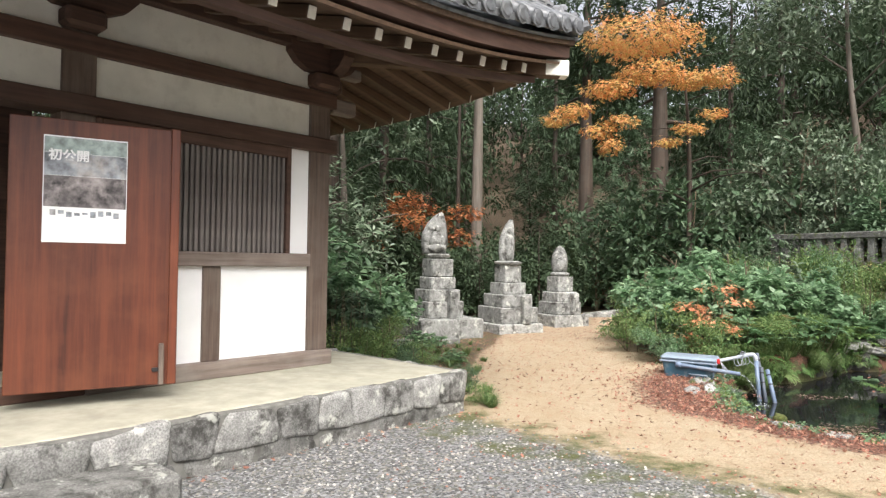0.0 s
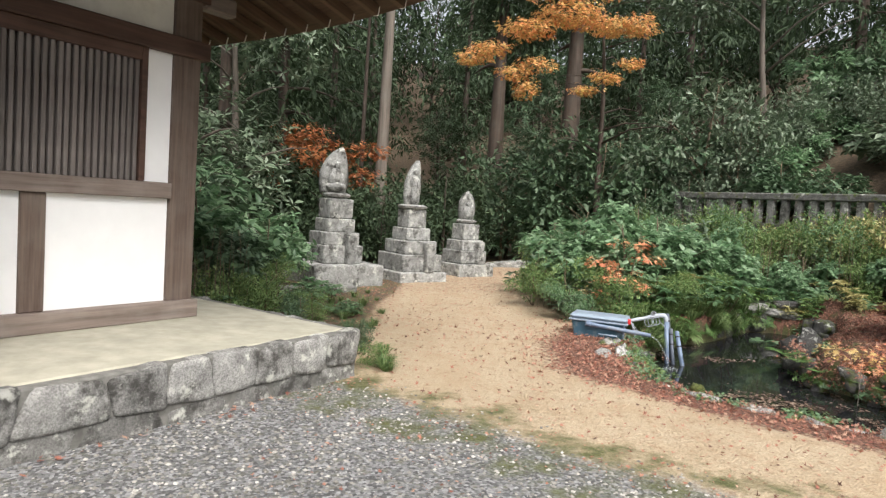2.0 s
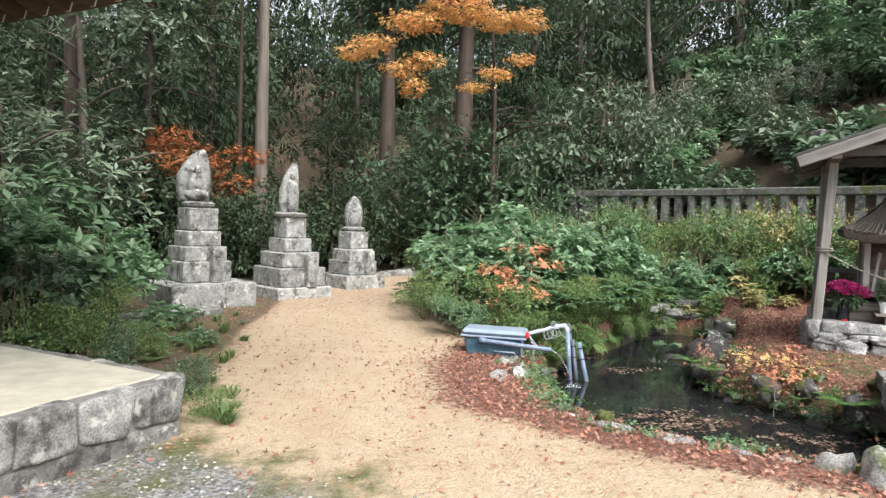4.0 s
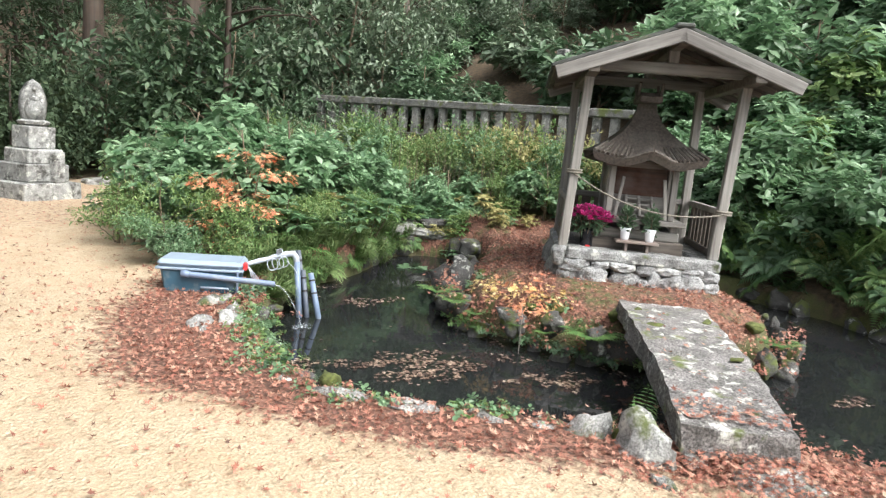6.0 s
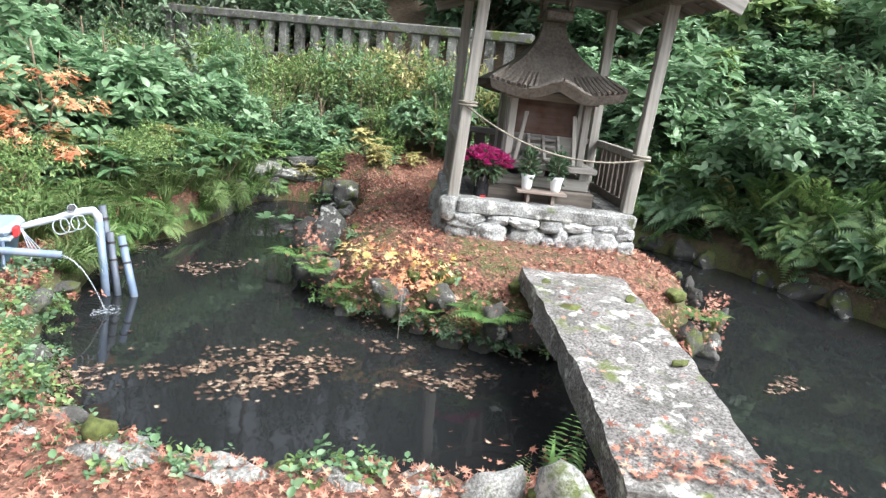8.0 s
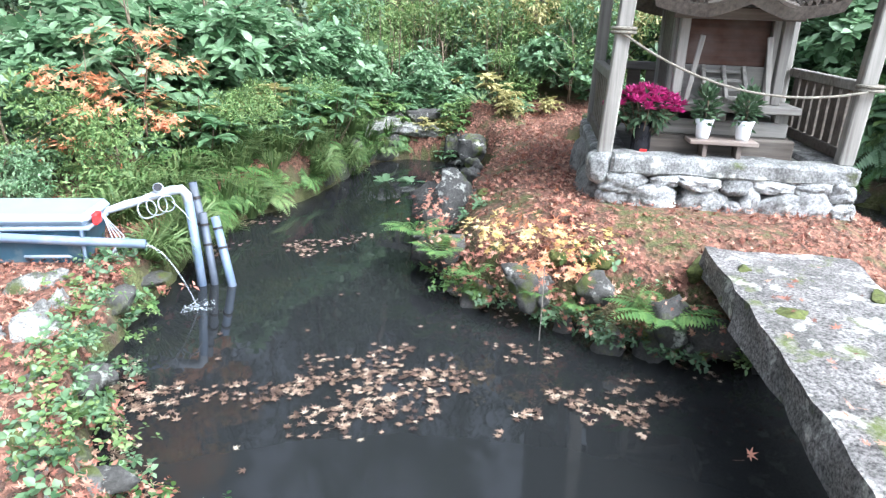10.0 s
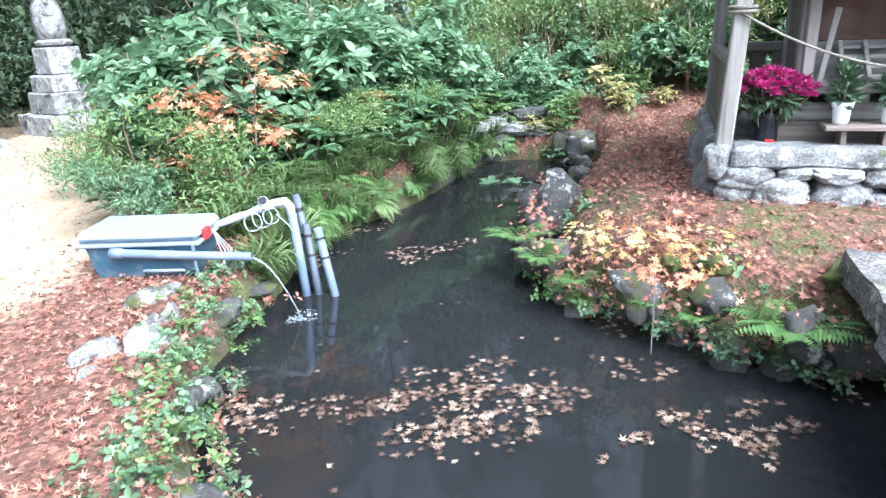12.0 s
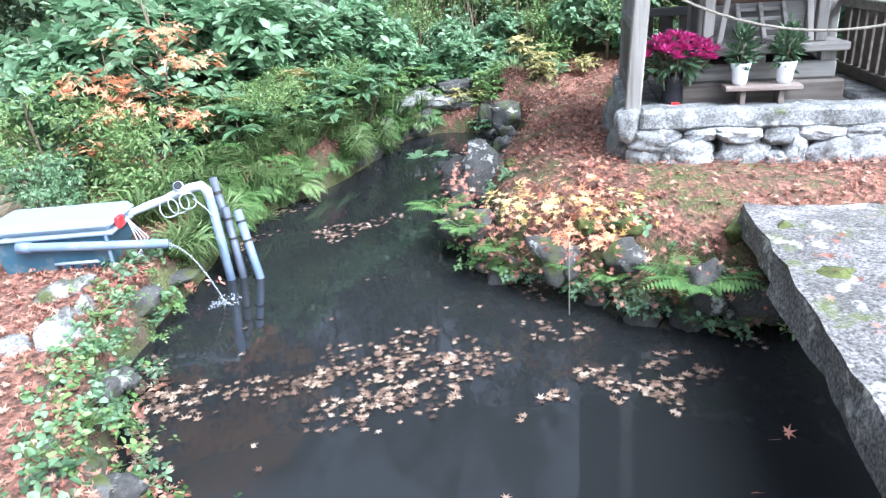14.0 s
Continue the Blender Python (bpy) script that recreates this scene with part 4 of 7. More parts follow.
# long mossy slabs forming the lip of the near bank
for i, (x, y, tn, ln) in enumerate(((3.09, 6.75, 88, .55), (3.1, 7.25, 92, .45), (3.04, 6.48, 100, .3), (3.17, 6.24, 128, .42), (3.49, 5.85, 133, .4), (3.77, 5.54, 138, .4), (3.97, 5.36, 140, .2))):
    rock(x, y, -0.06 if i in (0, 1, 2) else -0.045, (ln * 0.9, 0.17, 0.12), 450 + i, "stone_moss" if i in (0, 1) else "stone_pale", tn, "long mossy stone forming the pond lip")
# rubble wall with a drain opening under the far bank
for i, (x, y, z, w, h, tn) in enumerate(((6.05, 10.55, -.12, .34, .3, 40), (6.33, 10.8, -.1, .36, .36, 40), (6.62, 11.03, -.12, .4, .3, 25), (6.5, 10.98, .1, .5, .16, 30), (6.93, 11.08, -.1, .36, .34, 5), (6.95, 11.1, .13, .42, .18, -5),
                                         (7.62, 10.62, -.12, .22, .36, -60), (7.35, 11.0, .07, .6, .14, -35), (6.25, 10.95, .1, .4, .2, 40), (6.75, 11.22, .14, .5, .2, 20), (7.1, 11.25, .16, .4, .2, -10), (7.5, 11.08, .2, .36, .16, -30), (5.75, 10.32, -.14, .3, .24, 40), (7.72, 10.35, -.08, .34, .3, -70))):
    me = block_stone(700 + i * 13, (w, 0.3, h), 0.16)
    tagged(part("rock", me, M["stone_pale" if i in (1, 3, 5, 7) else "stone_dark"], None, m=pose(x, y, z, 0, 6 * math.sin(i * 2.1), tn)), "weathered stone of the pond's rear retaining wall", "rock", "pond edge stones")


def rough_box(x0, x1, y0, y1, z0, z1, amp=0.014):
    """A hewn block with uneven faces."""
    bm = box(x0, x1, y0, y1, z0, z1, 0.02)
    bmesh.ops.subdivide_edges(bm, edges=[e for e in bm.edges if e.calc_length() > 0.2], cuts=14, use_grid_fill=True)
    for v in bm.verts:
        v.co += amp * noise.noise_vector(v.co * 6) + amp * 0.5 * noise.noise_vector(v.co * 17)
    return bm


# ---- wayside shrine ----
SH = pose(6.79, 6.845, 0, 0, 0, -44.7)
D = 1.3  # depth between front and back posts
base = thing("shrine_plinth", SH, "rubble stone plinth with a lichened granite kerb", "plinth")
part("kerb", rough_box(-0.695, 0.725, -0.12, 0.12, 0.445, 0.56), M["stone_kerb"], base, "lichened granite kerb")
part("corner_stone", block_stone(811, (0.14, 0.24, 0.2), 0.08), M["stone_kerb"], base, m=pose(-0.765, 0.0, 0.465))
part("kerb_side", box(-0.8, -0.56, 0.13, D + 0.2, 0.41, 0.555, 0.02), M["stone_kerb"], base)
part("kerb_side", box(0.50, 0.74, 0.13, D + 0.2, 0.41, 0.555, 0.02), M["stone_kerb"], base)
part("floor_slab", box(-0.56, 0.50, 0.125, D + 0.2, 0.38, 0.53, 0.01), M["mortar"], base)
part("core", box(-0.74, 0.68, -0.02, D + 0.15, -0.1, 0.44, 0.02), M["stone_dark"], base)
# irregular rubble: big stones with smaller ones packed above and between
for k, (x, z, w, h) in enumerate(((-0.60, 0.39, 0.26, 0.14), (-0.66, 0.28, 0.2, 0.15), (-0.43, 0.30, 0.29, 0.18), (-0.36, 0.415, 0.2, 0.09), (-0.13, 0.29, 0.29, 0.19), (-0.17, 0.415, 0.24, 0.09),
                                 (0.06, 0.40, 0.2, 0.12), (0.045, 0.27, 0.12, 0.1), (0.14, 0.30, 0.12, 0.2), (0.27, 0.415, 0.26, 0.09), (0.40, 0.31, 0.42, 0.19), (0.49, 0.42, 0.22, 0.09), (0.66, 0.40, 0.16, 0.14),
                                 (0.665, 0.28, 0.14, 0.14), (-0.27, 0.23, 0.1, 0.09), (0.2, 0.215, 0.1, 0.08), (-0.53, 0.2, 0.2, 0.08), (-0.02, 0.205, 0.14, 0.08))):
    me = block_stone(820 + k * 7, (w, 0.2, h), 0.2)
    part("stone", me, M["stone_plinth"], base, m=pose(x, -0.05 + 0.018 * math.sin(k * 2.3), z, 0, 9 * math.sin(k * 1.7), 0))
for sx in (-0.76, 0.68):
    for j in range(4):
        part("stone", rock_mesh(540 + j, (0.2, 0.36, 0.36), 0.16), M["stone"], base, m=pose(sx, 0.22 + j * 0.34, 0.24))

shel = thing("shrine_shelter", SH, "open weathered wooden shelter with a gabled roof over a small shrine", "shelter")
for x, y, x2 in ((-0.735, 0.0, -0.655), (0.68, 0.03, 0.765), (-0.72, D, -0.69), (0.66, D, 0.66)):
    bm = box(-0.044, 0.044, -0.044, 0.044, 0.0, 1.72, 0.008)
    sh = (x2 - x) / 1.72
    for v in bm.verts:
        v.co.x += v.co.z * sh
    part("post", bm, M["shrine_wood"], shel, m=pose(x, y, 0.555))
for y in (0.0, D):
    part("cross_beam", box(-0.85, 0.93, y - 0.05, y + 0.05, 2.23, 2.33, 0.008), M["shrine_wood_x"], shel)
    part("king_post", box(0.03, 0.12, y - 0.03, y + 0.03, 2.33, 2.5, 0.006), M["shrine_wood"], shel)
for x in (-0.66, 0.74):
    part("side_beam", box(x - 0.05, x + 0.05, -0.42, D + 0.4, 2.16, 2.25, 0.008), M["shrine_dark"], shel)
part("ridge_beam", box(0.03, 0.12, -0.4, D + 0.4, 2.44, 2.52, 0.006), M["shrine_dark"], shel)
PITCH = math.degrees(math.atan2(0.39, 1.06))
for sgn in (-1, 1):
    mslope = pose(0.055, 0, 2.58) @ (pose(0, 0, 0, 0, PITCH, 0) if sgn > 0 else pose(0, 0, 0, 0, -PITCH, 0))
    rf = part("roof", box(*((0.0, 1.15) if sgn > 0 else (-1.15, 0.0)), -0.42, D + 0.45, 0.0, 0.028, 0.004), M["felt"], shel, "dark mossy roof covering", m=mslope)
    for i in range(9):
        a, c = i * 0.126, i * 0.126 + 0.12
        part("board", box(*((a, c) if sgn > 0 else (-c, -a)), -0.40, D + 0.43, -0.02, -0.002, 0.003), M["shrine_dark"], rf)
    part("barge_board", box(*((0.0, 1.13) if sgn > 0 else (-1.13, 0.0)), -0.435, -0.395, -0.115, -0.004, 0.006), M["shrine_wood_x"], shel, m=mslope)
    part("barge_board", box(*((0.0, 1.13) if sgn > 0 else (-1.13, 0.0)), D + 0.4, D + 0.44, -0.115, -0.004, 0.006), M["shrine_wood_x"], shel, m=mslope)
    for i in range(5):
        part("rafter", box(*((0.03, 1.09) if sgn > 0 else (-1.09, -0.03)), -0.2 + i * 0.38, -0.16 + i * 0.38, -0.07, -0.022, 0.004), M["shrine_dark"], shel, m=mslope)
part("ridge_cap", box(-0.025, 0.135, -0.44, D + 0.46, 2.575, 2.615, 0.012), M["felt"], shel)
# low side fences of upright boards
for sx in (-0.72, 0.72):
    f = thing("side_fence", SH, "low weathered board fence closing the shelter's side", "fence", "shelter fences")
    part("top_rail", box(sx - 0.03, sx + 0.03, 0.05, D - 0.05, 0.98, 1.04, 0.006), M["shrine_wood_x"], f)
    part("bottom_rail", box(sx - 0.03, sx + 0.03, 0.05, D - 0.05, 0.56, 0.63, 0.006), M["shrine_dark"], f)
    for i in range(8):
        part("board", box(sx - 0.012, sx + 0.012, 0.1 + i * 0.14, 0.2 + i * 0.14, 0.57, 1.0, 0.003), M["shrine_dark"], f)
bf = thing("rear_fence", SH, "low weathered board fence behind the shrine", "fence", "shelter fences")
part("top_rail", box(-0.66, 0.66, D - 0.03, D + 0.03, 0.98, 1.04, 0.006), M["shrine_wood_x"], bf)
for i in range(9):
    part("board", box(-0.63 + i * 0.14, -0.53 + i * 0.14, D - 0.012, D + 0.012, 0.56, 0.98, 0.003), M["shrine_dark"], bf)

hok = thing("wooden_shrine", SH @ pose(-0.01, 0.2, 0), "small old wooden shrine with a swept bark roof", "shrine")
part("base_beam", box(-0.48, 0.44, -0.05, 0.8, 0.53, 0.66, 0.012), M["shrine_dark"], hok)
part("base_step", box(-0.42, 0.40, 0.0, 0.76, 0.66, 0.76, 0.012), M["shrine_wood_x"], hok)
part("veranda", box(-0.46, 0.43, -0.08, 0.8, 0.82, 0.865, 0.006), M["shrine_wood_x"], hok)
for x in (-0.38, -0.02, 0.35):
    part("stub_post", box(x - 0.04, x + 0.04, 0.0, 0.08, 0.76, 0.82, 0.004), M["shrine_wood"], hok)
for x in (-0.3, 0.3):
    part("post", box(x - 0.03, x + 0.03, 0.02, 0.08, 0.865, 1.42, 0.006), M["shrine_wood"], hok)
    part("post", box(x - 0.03, x + 0.03, 0.22, 0.28, 0.865, 1.42, 0.006), M["shrine_wood"], hok)
    part("post", box(x - 0.03, x + 0.03, 0.70, 0.76, 0.865, 1.42, 0.006), M["shrine_wood"], hok)
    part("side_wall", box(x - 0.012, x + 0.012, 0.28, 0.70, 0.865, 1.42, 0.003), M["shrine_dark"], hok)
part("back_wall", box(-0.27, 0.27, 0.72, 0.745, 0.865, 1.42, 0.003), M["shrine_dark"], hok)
part("front_panel", box(-0.27, 0.27, 0.24, 0.262, 0.865, 1.08, 0.003), M["shrine_wood_x"], hok)
part("front_panel", box(-0.27, 0.27, 0.24, 0.262, 1.36, 1.42, 0.003), M["shrine_wood_x"], hok)
part("inner_door", box(-0.27, 0.27, 0.27, 0.285, 1.08, 1.36, 0.003), wood_mat("red_brown_panel", (0.05, 0.02, 0.012), (0.12, 0.05, 0.03), axis=0), hok, "dark red-brown inner panel")
for i in range(4):
    part("stair_tread", box(-0.12, 0.12, 0.02 + i * 0.055, 0.08 + i * 0.055, 0.885 + i * 0.05, 0.905 + i * 0.05, 0.003), M["shrine_wood_x"], hok)
for x in (-0.125, 0.125, 0.0):
    part("stair_string", box(x - 0.012, x + 0.012, 0.0, 0.28, -0.02, 0.02, 0.003), M["shrine_wood"], hok, m=pose(0, 0.0, 0.885, 42, 0, 0))
for x in (-0.27, 0.27):
    part("leaning_slat", box(-0.016, 0.016, -0.008, 0.008, 0, 0.4, 0.003), M["shrine_wood"], hok, m=pose(x * 0.9, 0.0, 0.87, 0, 7 if x < 0 else -7, 0))
part("lintel", box(-0.38, 0.38, 0.0, 0.09, 1.36, 1.43, 0.006), M["shrine_dark"], hok)
# swept roof with a small curved gable at the eave
bm = bmesh.new()
rows = []
NU, NV = 25, 11
for j in range(NV):
    fv = j / (NV - 1)
    r = []
    for i in range(NU):
        fu = i / (NU - 1) * 2 - 1
        half = 0.09 + 0.45 * (fv ** 1.5)
        x = fu * half
        y = 0.40 - 0.58 * fv ** 1.15
        z = 2.03 - 0.60 * fv ** 0.72 + 0.06 * abs(fu) ** 3 * fv
        bumpz = 0.085 * max(0, 1 - abs(fu) * 2.3) ** 1.2 * max(0, fv - 0.35) / 0.65
        r.append((x, y - 0.10 * max(0, 1 - abs(fu) * 2.3) * max(0, fv - .5), z + bumpz))
    rows.append(r)
top = [[bm.verts.new(p) for p in r] for r in rows]
back = [[bm.verts.new((p[0], 0.8 - p[1], p[2])) for p in r] for r in rows]
low = [[bm.verts.new((p[0] * 0.96, p[1] + 0.03, p[2] - 0.07)) for p in r] for r in rows]
lowb = [[bm.verts.new((p[0] * 0.96, 0.8 - p[1] - 0.03, p[2] - 0.07)) for p in r] for r in rows]
for grid in (top, back, low, lowb):
    for a, c in zip(grid, grid[1:]):
        for i in range(NU - 1):
            bm.faces.new((a[i], a[i + 1], c[i + 1], c[i]))
for g1, g2 in ((top, low), (back, lowb)):
    for i in range(NU - 1):
        bm.faces.new((g1[-1][i], g1[-1][i + 1], g2[-1][i + 1], g2[-1][i]))
for i in (0, NU - 1):
    for j in range(NV - 1):
        bm.faces.new((top[j][i], top[j + 1][i], low[j + 1][i], low[j][i]))
        bm.faces.new((back[j][i], back[j + 1][i], lowb[j + 1][i], lowb[j][i]))
        bm.faces.new((top[j][i], top[j + 1][i], back[j + 1][i], back[j][i]))
bmesh.ops.recalc_face_normals(bm, faces=bm.faces)
hr = part("roof", bm, M["shingle"], hok, "weathered swept bark roof", smooth=False)
part("ridge", box(-0.11, 0.11, 0.18, 0.62, 2.0, 2.07, 0.012), M["shingle"], hok)
part("ridge_roll", tube([(-0.13, 0.4, 2.08), (0.13, 0.4, 2.08)], 0.035, 8), M["shrine_dark"], hok)
for sx in (-0.11, 0.11):
    for sy in (-1, 1):
        part("finial", box(-0.014, 0.014, -0.014, 0.014, 0, 0.2, 0.003), M["shrine_dark"], hok, m=pose(sx, 0.4 + sy * 0.03, 2.03, -sy * 35, 0, 0))
# shingle courses along the eave
for i in range(26):
    u = -0.97 + i * 0.0776
    if abs(u) < 0.32:
        continue
    a = Vector((u * 0.54, -0.185, 1.435 + 0.06 * abs(u) ** 3))
    c = Vector((u * 0.40, 0.0, 1.575 + 0.03 * abs(u) ** 3))
    part("shingle", tube([a + Vector((0, 0, .012)), a.lerp(c, 0.5) + Vector((0, 0, .002)), c], [0.017, 0.015, 0.006], 5), M["shingle"], hr)
for sgn in (-1, 1):
    part("gable_board", tube([(0, -0.285, 1.525), (sgn * 0.09, -0.262, 1.495), (sgn * 0.17, -0.24, 1.455), (sgn * 0.24, -0.215, 1.44)], [0.022, 0.02, 0.018, 0.015], 6), M["shingle"], hr)

# offerings
tb = thing("offering_table", SH @ pose(-0.035, 0.06, 0.53), "small pale wooden offering table on the plinth", "table")
part("tabletop", box(-0.2, 0.2, -0.09, 0.09, 0.11, 0.135, 0.004), M["grey_wood_x"], tb)
for x in (-0.1, 0.1):
    part("leg", box(x - 0.014, x + 0.014, -0.06, 0.06, 0, 0.11, 0.003), M["grey_wood_x"], tb)


def sprig_vase(x, y, z, seed):
    v = thing("white_vase", SH @ pose(x, y, z), "white ceramic vase holding dark evergreen sprigs", "vase", "offering vases")
    part("body", lathe([(0.036, 0), (0.042, 0.02), (0.046, 0.07), (0.058, 0.12), (0.05, 0.12), (0.036, 0.06)], 14), M["white"], v, smooth=True)
    part("sprig", crown_mesh("sprig", seed, [(0, 0, 0.2, 0.05, 0.04, 0.09)], 60, 4, 0.055, 0.45, 0.6, 0.8), M["leaf_dark"], v, "dark green glossy sprig")
    part("stem", tube([(0, 0, 0.05), (0.005, 0, 0.24)], 0.006, 5), M["twig"], v)


sprig_vase(-0.15, 0.06, 0.665, 41)
sprig_vase(0.085, 0.06, 0.665, 42)
fv = thing("flower_vase", SH @ pose(-0.5, 0.14, 0.53), "black vase packed with magenta chrysanthemums", "vase")
part("body", lathe([(0.055, 0), (0.062, 0.05), (0.058, 0.16), (0.065, 0.21), (0.055, 0.21), (0.045, 0.1)], 14), M["black"], fv, smooth=True)
part("label", box(-0.01, 0.035, -0.066, -0.061, 0.01, 0.045, 0.002), M["red"], fv, "red vase label")
part("foliage", crown_mesh("foliage", 43, [(0, 0, 0.28, 0.15, 0.11, 0.08)], 110, 4, 0.075, 0.4), M["leaf_dark"], fv)
rs = np.random.RandomState(9)
for i in range(40):
    a, r = i * 2.4, 0.2 * math.sqrt(i / 40)
    px, py = r * math.cos(a) * 1.15, r * math.sin(a) * 0.8
    pz = 0.40 - r * r * 2.6 + rs.uniform(-.015, .015)
    n = 34
    d = rs.normal(size=(n, 3))
    d[:, 2] = np.abs(d[:, 2]) * 0.8 + 0.1
    part("bloom", leaves_mesh("bloom", np.tile([[px, py, pz]], (n, 1)), d, np.tile([[0, 0, 1.0]], (n, 1)) + rs.normal(size=(n, 3)) * .3, 0.055, 0.022), M["flower"], fv)
    part("stalk", tube([(px * 0.2, py * 0.2, 0.12), (px, py, pz)], 0.004, 4), M["twig"], fv)
# straw rope sagging between the front posts
bm = bmesh.new()
pts = [(-0.72 + 1.43 * i / 20, -0.06, 1.27 - 0.27 * i / 20 - 0.16 * (1 - (i / 10 - 1) ** 2)) for i in range(21)]
tube(pts, 0.008, 6, bm)
for px, pz in ((-0.70, 1.27), (0.715, 1.0)):
    for dz in (0, 0.022):
        tube([(px + 0.068 * math.cos(a), 0.068 * math.sin(a), pz + dz) for a in [2 * math.pi * k / 10 for k in range(11)]], 0.011, 5, bm, False)
tagged(part("straw_rope", bm, M["rope"], None, smooth=True, m=SH), "thin straw rope sagging between the shelter posts", "rope")


# ---- pump box and pipes ----
PB = pose(3.29, 8.78, 0.0, 0, 0, -30)
pump = thing("pump_box", PB, "dusty blue plastic pump box with a pale lid", "pump box")
bm = box(-0.325, 0.325, -0.165, 0.165, -0.03, 0.205, 0.02)
for v in bm.verts:
    f = 0.9 + 0.1 * (v.co.z / 0.19)
    v.co.x, v.co.y = v.co.x * f, v.co.y * f
part("tub", bm, M["tub"], pump)
part("lid", box(-0.35, 0.35, -0.185, 0.185, 0.215, 0.282, 0.03), M["lid"], pump, "pale blue plastic lid")
part("lid_rim", box(-0.357, 0.357, -0.192, 0.192, 0.196, 0.217, 0.006), M["lid"], pump)
part("latch", box(0.345, 0.378, -0.12, -0.05, 0.205, 0.27, 0.008), M["red"], pump, "red plastic latch")
part("handle", tube([(0.02, -0.165, 0.03), (0.02, -0.2, 0.06), (0.24, -0.2, 0.06), (0.24, -0.165, 0.04)], 0.009, 6), M["lid"], pump, "pale side handle", smooth=True)
outlet = thing("outlet_pipe", None, "grey plastic outlet pipe spilling water into the pond", "pipe")
bm = tube([(3.07, 8.66, 0.175), (3.75, 8.32, 0.115)], 0.025, 12, None, False)
part("pipe", tube([(3.745, 8.322, 0.1155), (3.07, 8.66, 0.175)], 0.02, 12, bm, True), M["pvc"], outlet, smooth=True)
part("end_cap", tube([(3.06, 8.665, 0.176), (3.12, 8.635, 0.171)], 0.03, 12), M["pvc"], outlet, smooth=True)
part("support", tube([(3.47, 8.46, -0.02), (3.47, 8.46, 0.2)], 0.011, 6), M["pvc"], outlet)
feed = thing("feed_pipe", None, "wrapped feed pipe bending down into the pond", "pipe")
part("wrapped_pipe", tube([(3.55, 8.72, 0.21), (3.66, 8.70, 0.225), (3.75, 8.68, 0.25), (3.83, 8.66, 0.27), (3.91, 8.63, 0.30), (3.98, 8.60, 0.32), (4.03, 8.58, 0.325), (4.055, 8.57, 0.29), (4.06, 8.56, 0.22)], [0.019, 0.021, 0.025, 0.021, 0.028, 0.027, 0.03, 0.03, 0.028], 12), M["tape"], feed, "white taped pipe elbow", smooth=True)
part("tee", tube([(3.93, 8.66, 0.30), (3.91, 8.61, 0.345)], [0.03, 0.03], 12), M["tape"], feed, smooth=True)
# black disc on the tee's end paints the shade inside the pipe
part("tee_bore", tube([(3.9105, 8.611, 0.344), (3.9085, 8.606, 0.349)], 0.024, 12), M["black"], feed)
part("down_pipe", tube([(4.06, 8.56, 0.25), (4.07, 8.46, -0.36)], 0.027, 12), M["pvc"], feed, smooth=True)
for (a, c, r, mt, lab) in (((4.125, 8.68, 0.335), (4.165, 8.50, -0.36), 0.024, "pvc_dark", "dull grey intake pipe standing in the pond"), ((4.20, 8.55, 0.14), (4.22, 8.33, -0.36), 0.026, "pvc", "short grey pipe standing in the pond"), ((4.145, 8.60, 0.16), (4.135, 8.42, -0.36), 0.024, "pvc_dark", "thin grey pipe standing in the pond")):
    pp = thing("standpipe", None, lab, "pipe", "pond pipes")
    part("pipe", tube([a, c], r, 12), M[mt], pp, smooth=True)
    # flat black disc paints the darkness of the open pipe top
    part("bore", tube([Vector(a), Vector(a) + (Vector(a) - Vector(c)).normalized() * 0.003], r * 0.8, 12), M["black"], pp)
    for f in (0.12, 0.34):
        part("clamp", tube([Vector(a).lerp(Vector(c), f), Vector(a).lerp(Vector(c), f + 0.025)], r + 0.005, 12), M["iron"], pp)
cab = thing("cable", None, "loose white cable looped over the pipes", "cable")
for j, (r, cx, cz) in enumerate(((0.062, 3.89, 0.245), (0.05, 3.94, 0.25), (0.055, 3.83, 0.235))):
    part("loop", tube([(cx + r * math.cos(a) * 0.9, 8.595 - 0.012 * j + 0.01 * math.sin(3 * a), cz + r * math.sin(a)) for a in [2 * math.pi * i / 20 for i in range(21)]], 0.0045, 5), M["tape"], cab, smooth=True)
for k in range(4):
    part("strand", tube([(3.60, 8.57, 0.24), (3.62 + 0.02 * k, 8.5, 0.12), (3.63 - 0.02 * k, 8.46, 0.02), (3.58 - 0.05 * k, 8.45, -0.02 - 0.01 * k)], 0.0035, 5), M["tape"], cab, smooth=True)
part("strand", tube([(3.97, 8.585, 0.26), (4.02, 8.53, 0.2), (4.06, 8.52, 0.12)], 0.0035, 5), M["tape"], cab, smooth=True)
jet = thing("water_jet", None, "thin stream of water falling from the outlet pipe", "water jet")
part("stream", tube([(3.745 + 0.2 * f, 8.322 - 0.17 * f, 0.108 - 0.36 * f * f) for f in [i / 10 for i in range(11)]], [0.011, 0.008, 0.006, 0.005, 0.005, 0.004, 0.004, 0.004, 0.004, 0.004, 0.005], 6), M["jet"], jet, smooth=True)
rs = np.random.RandomState(3)
bm = bmesh.new()
for i in range(110):
    r, a = 0.075 * rs.rand() ** 0.8, rs.rand() * 6.28
    bmesh.ops.create_icosphere(bm, subdivisions=1, radius=rs.uniform(0.002, 0.006), matrix=Matrix.Translation((3.945 + r * math.cos(a) * 1.3, 8.152 + r * math.sin(a), WATER_Z + rs.uniform(0, 0.03))))
tagged(part("splash", bm, M["jet"], jet, "white splash drops"), kind="stuff")
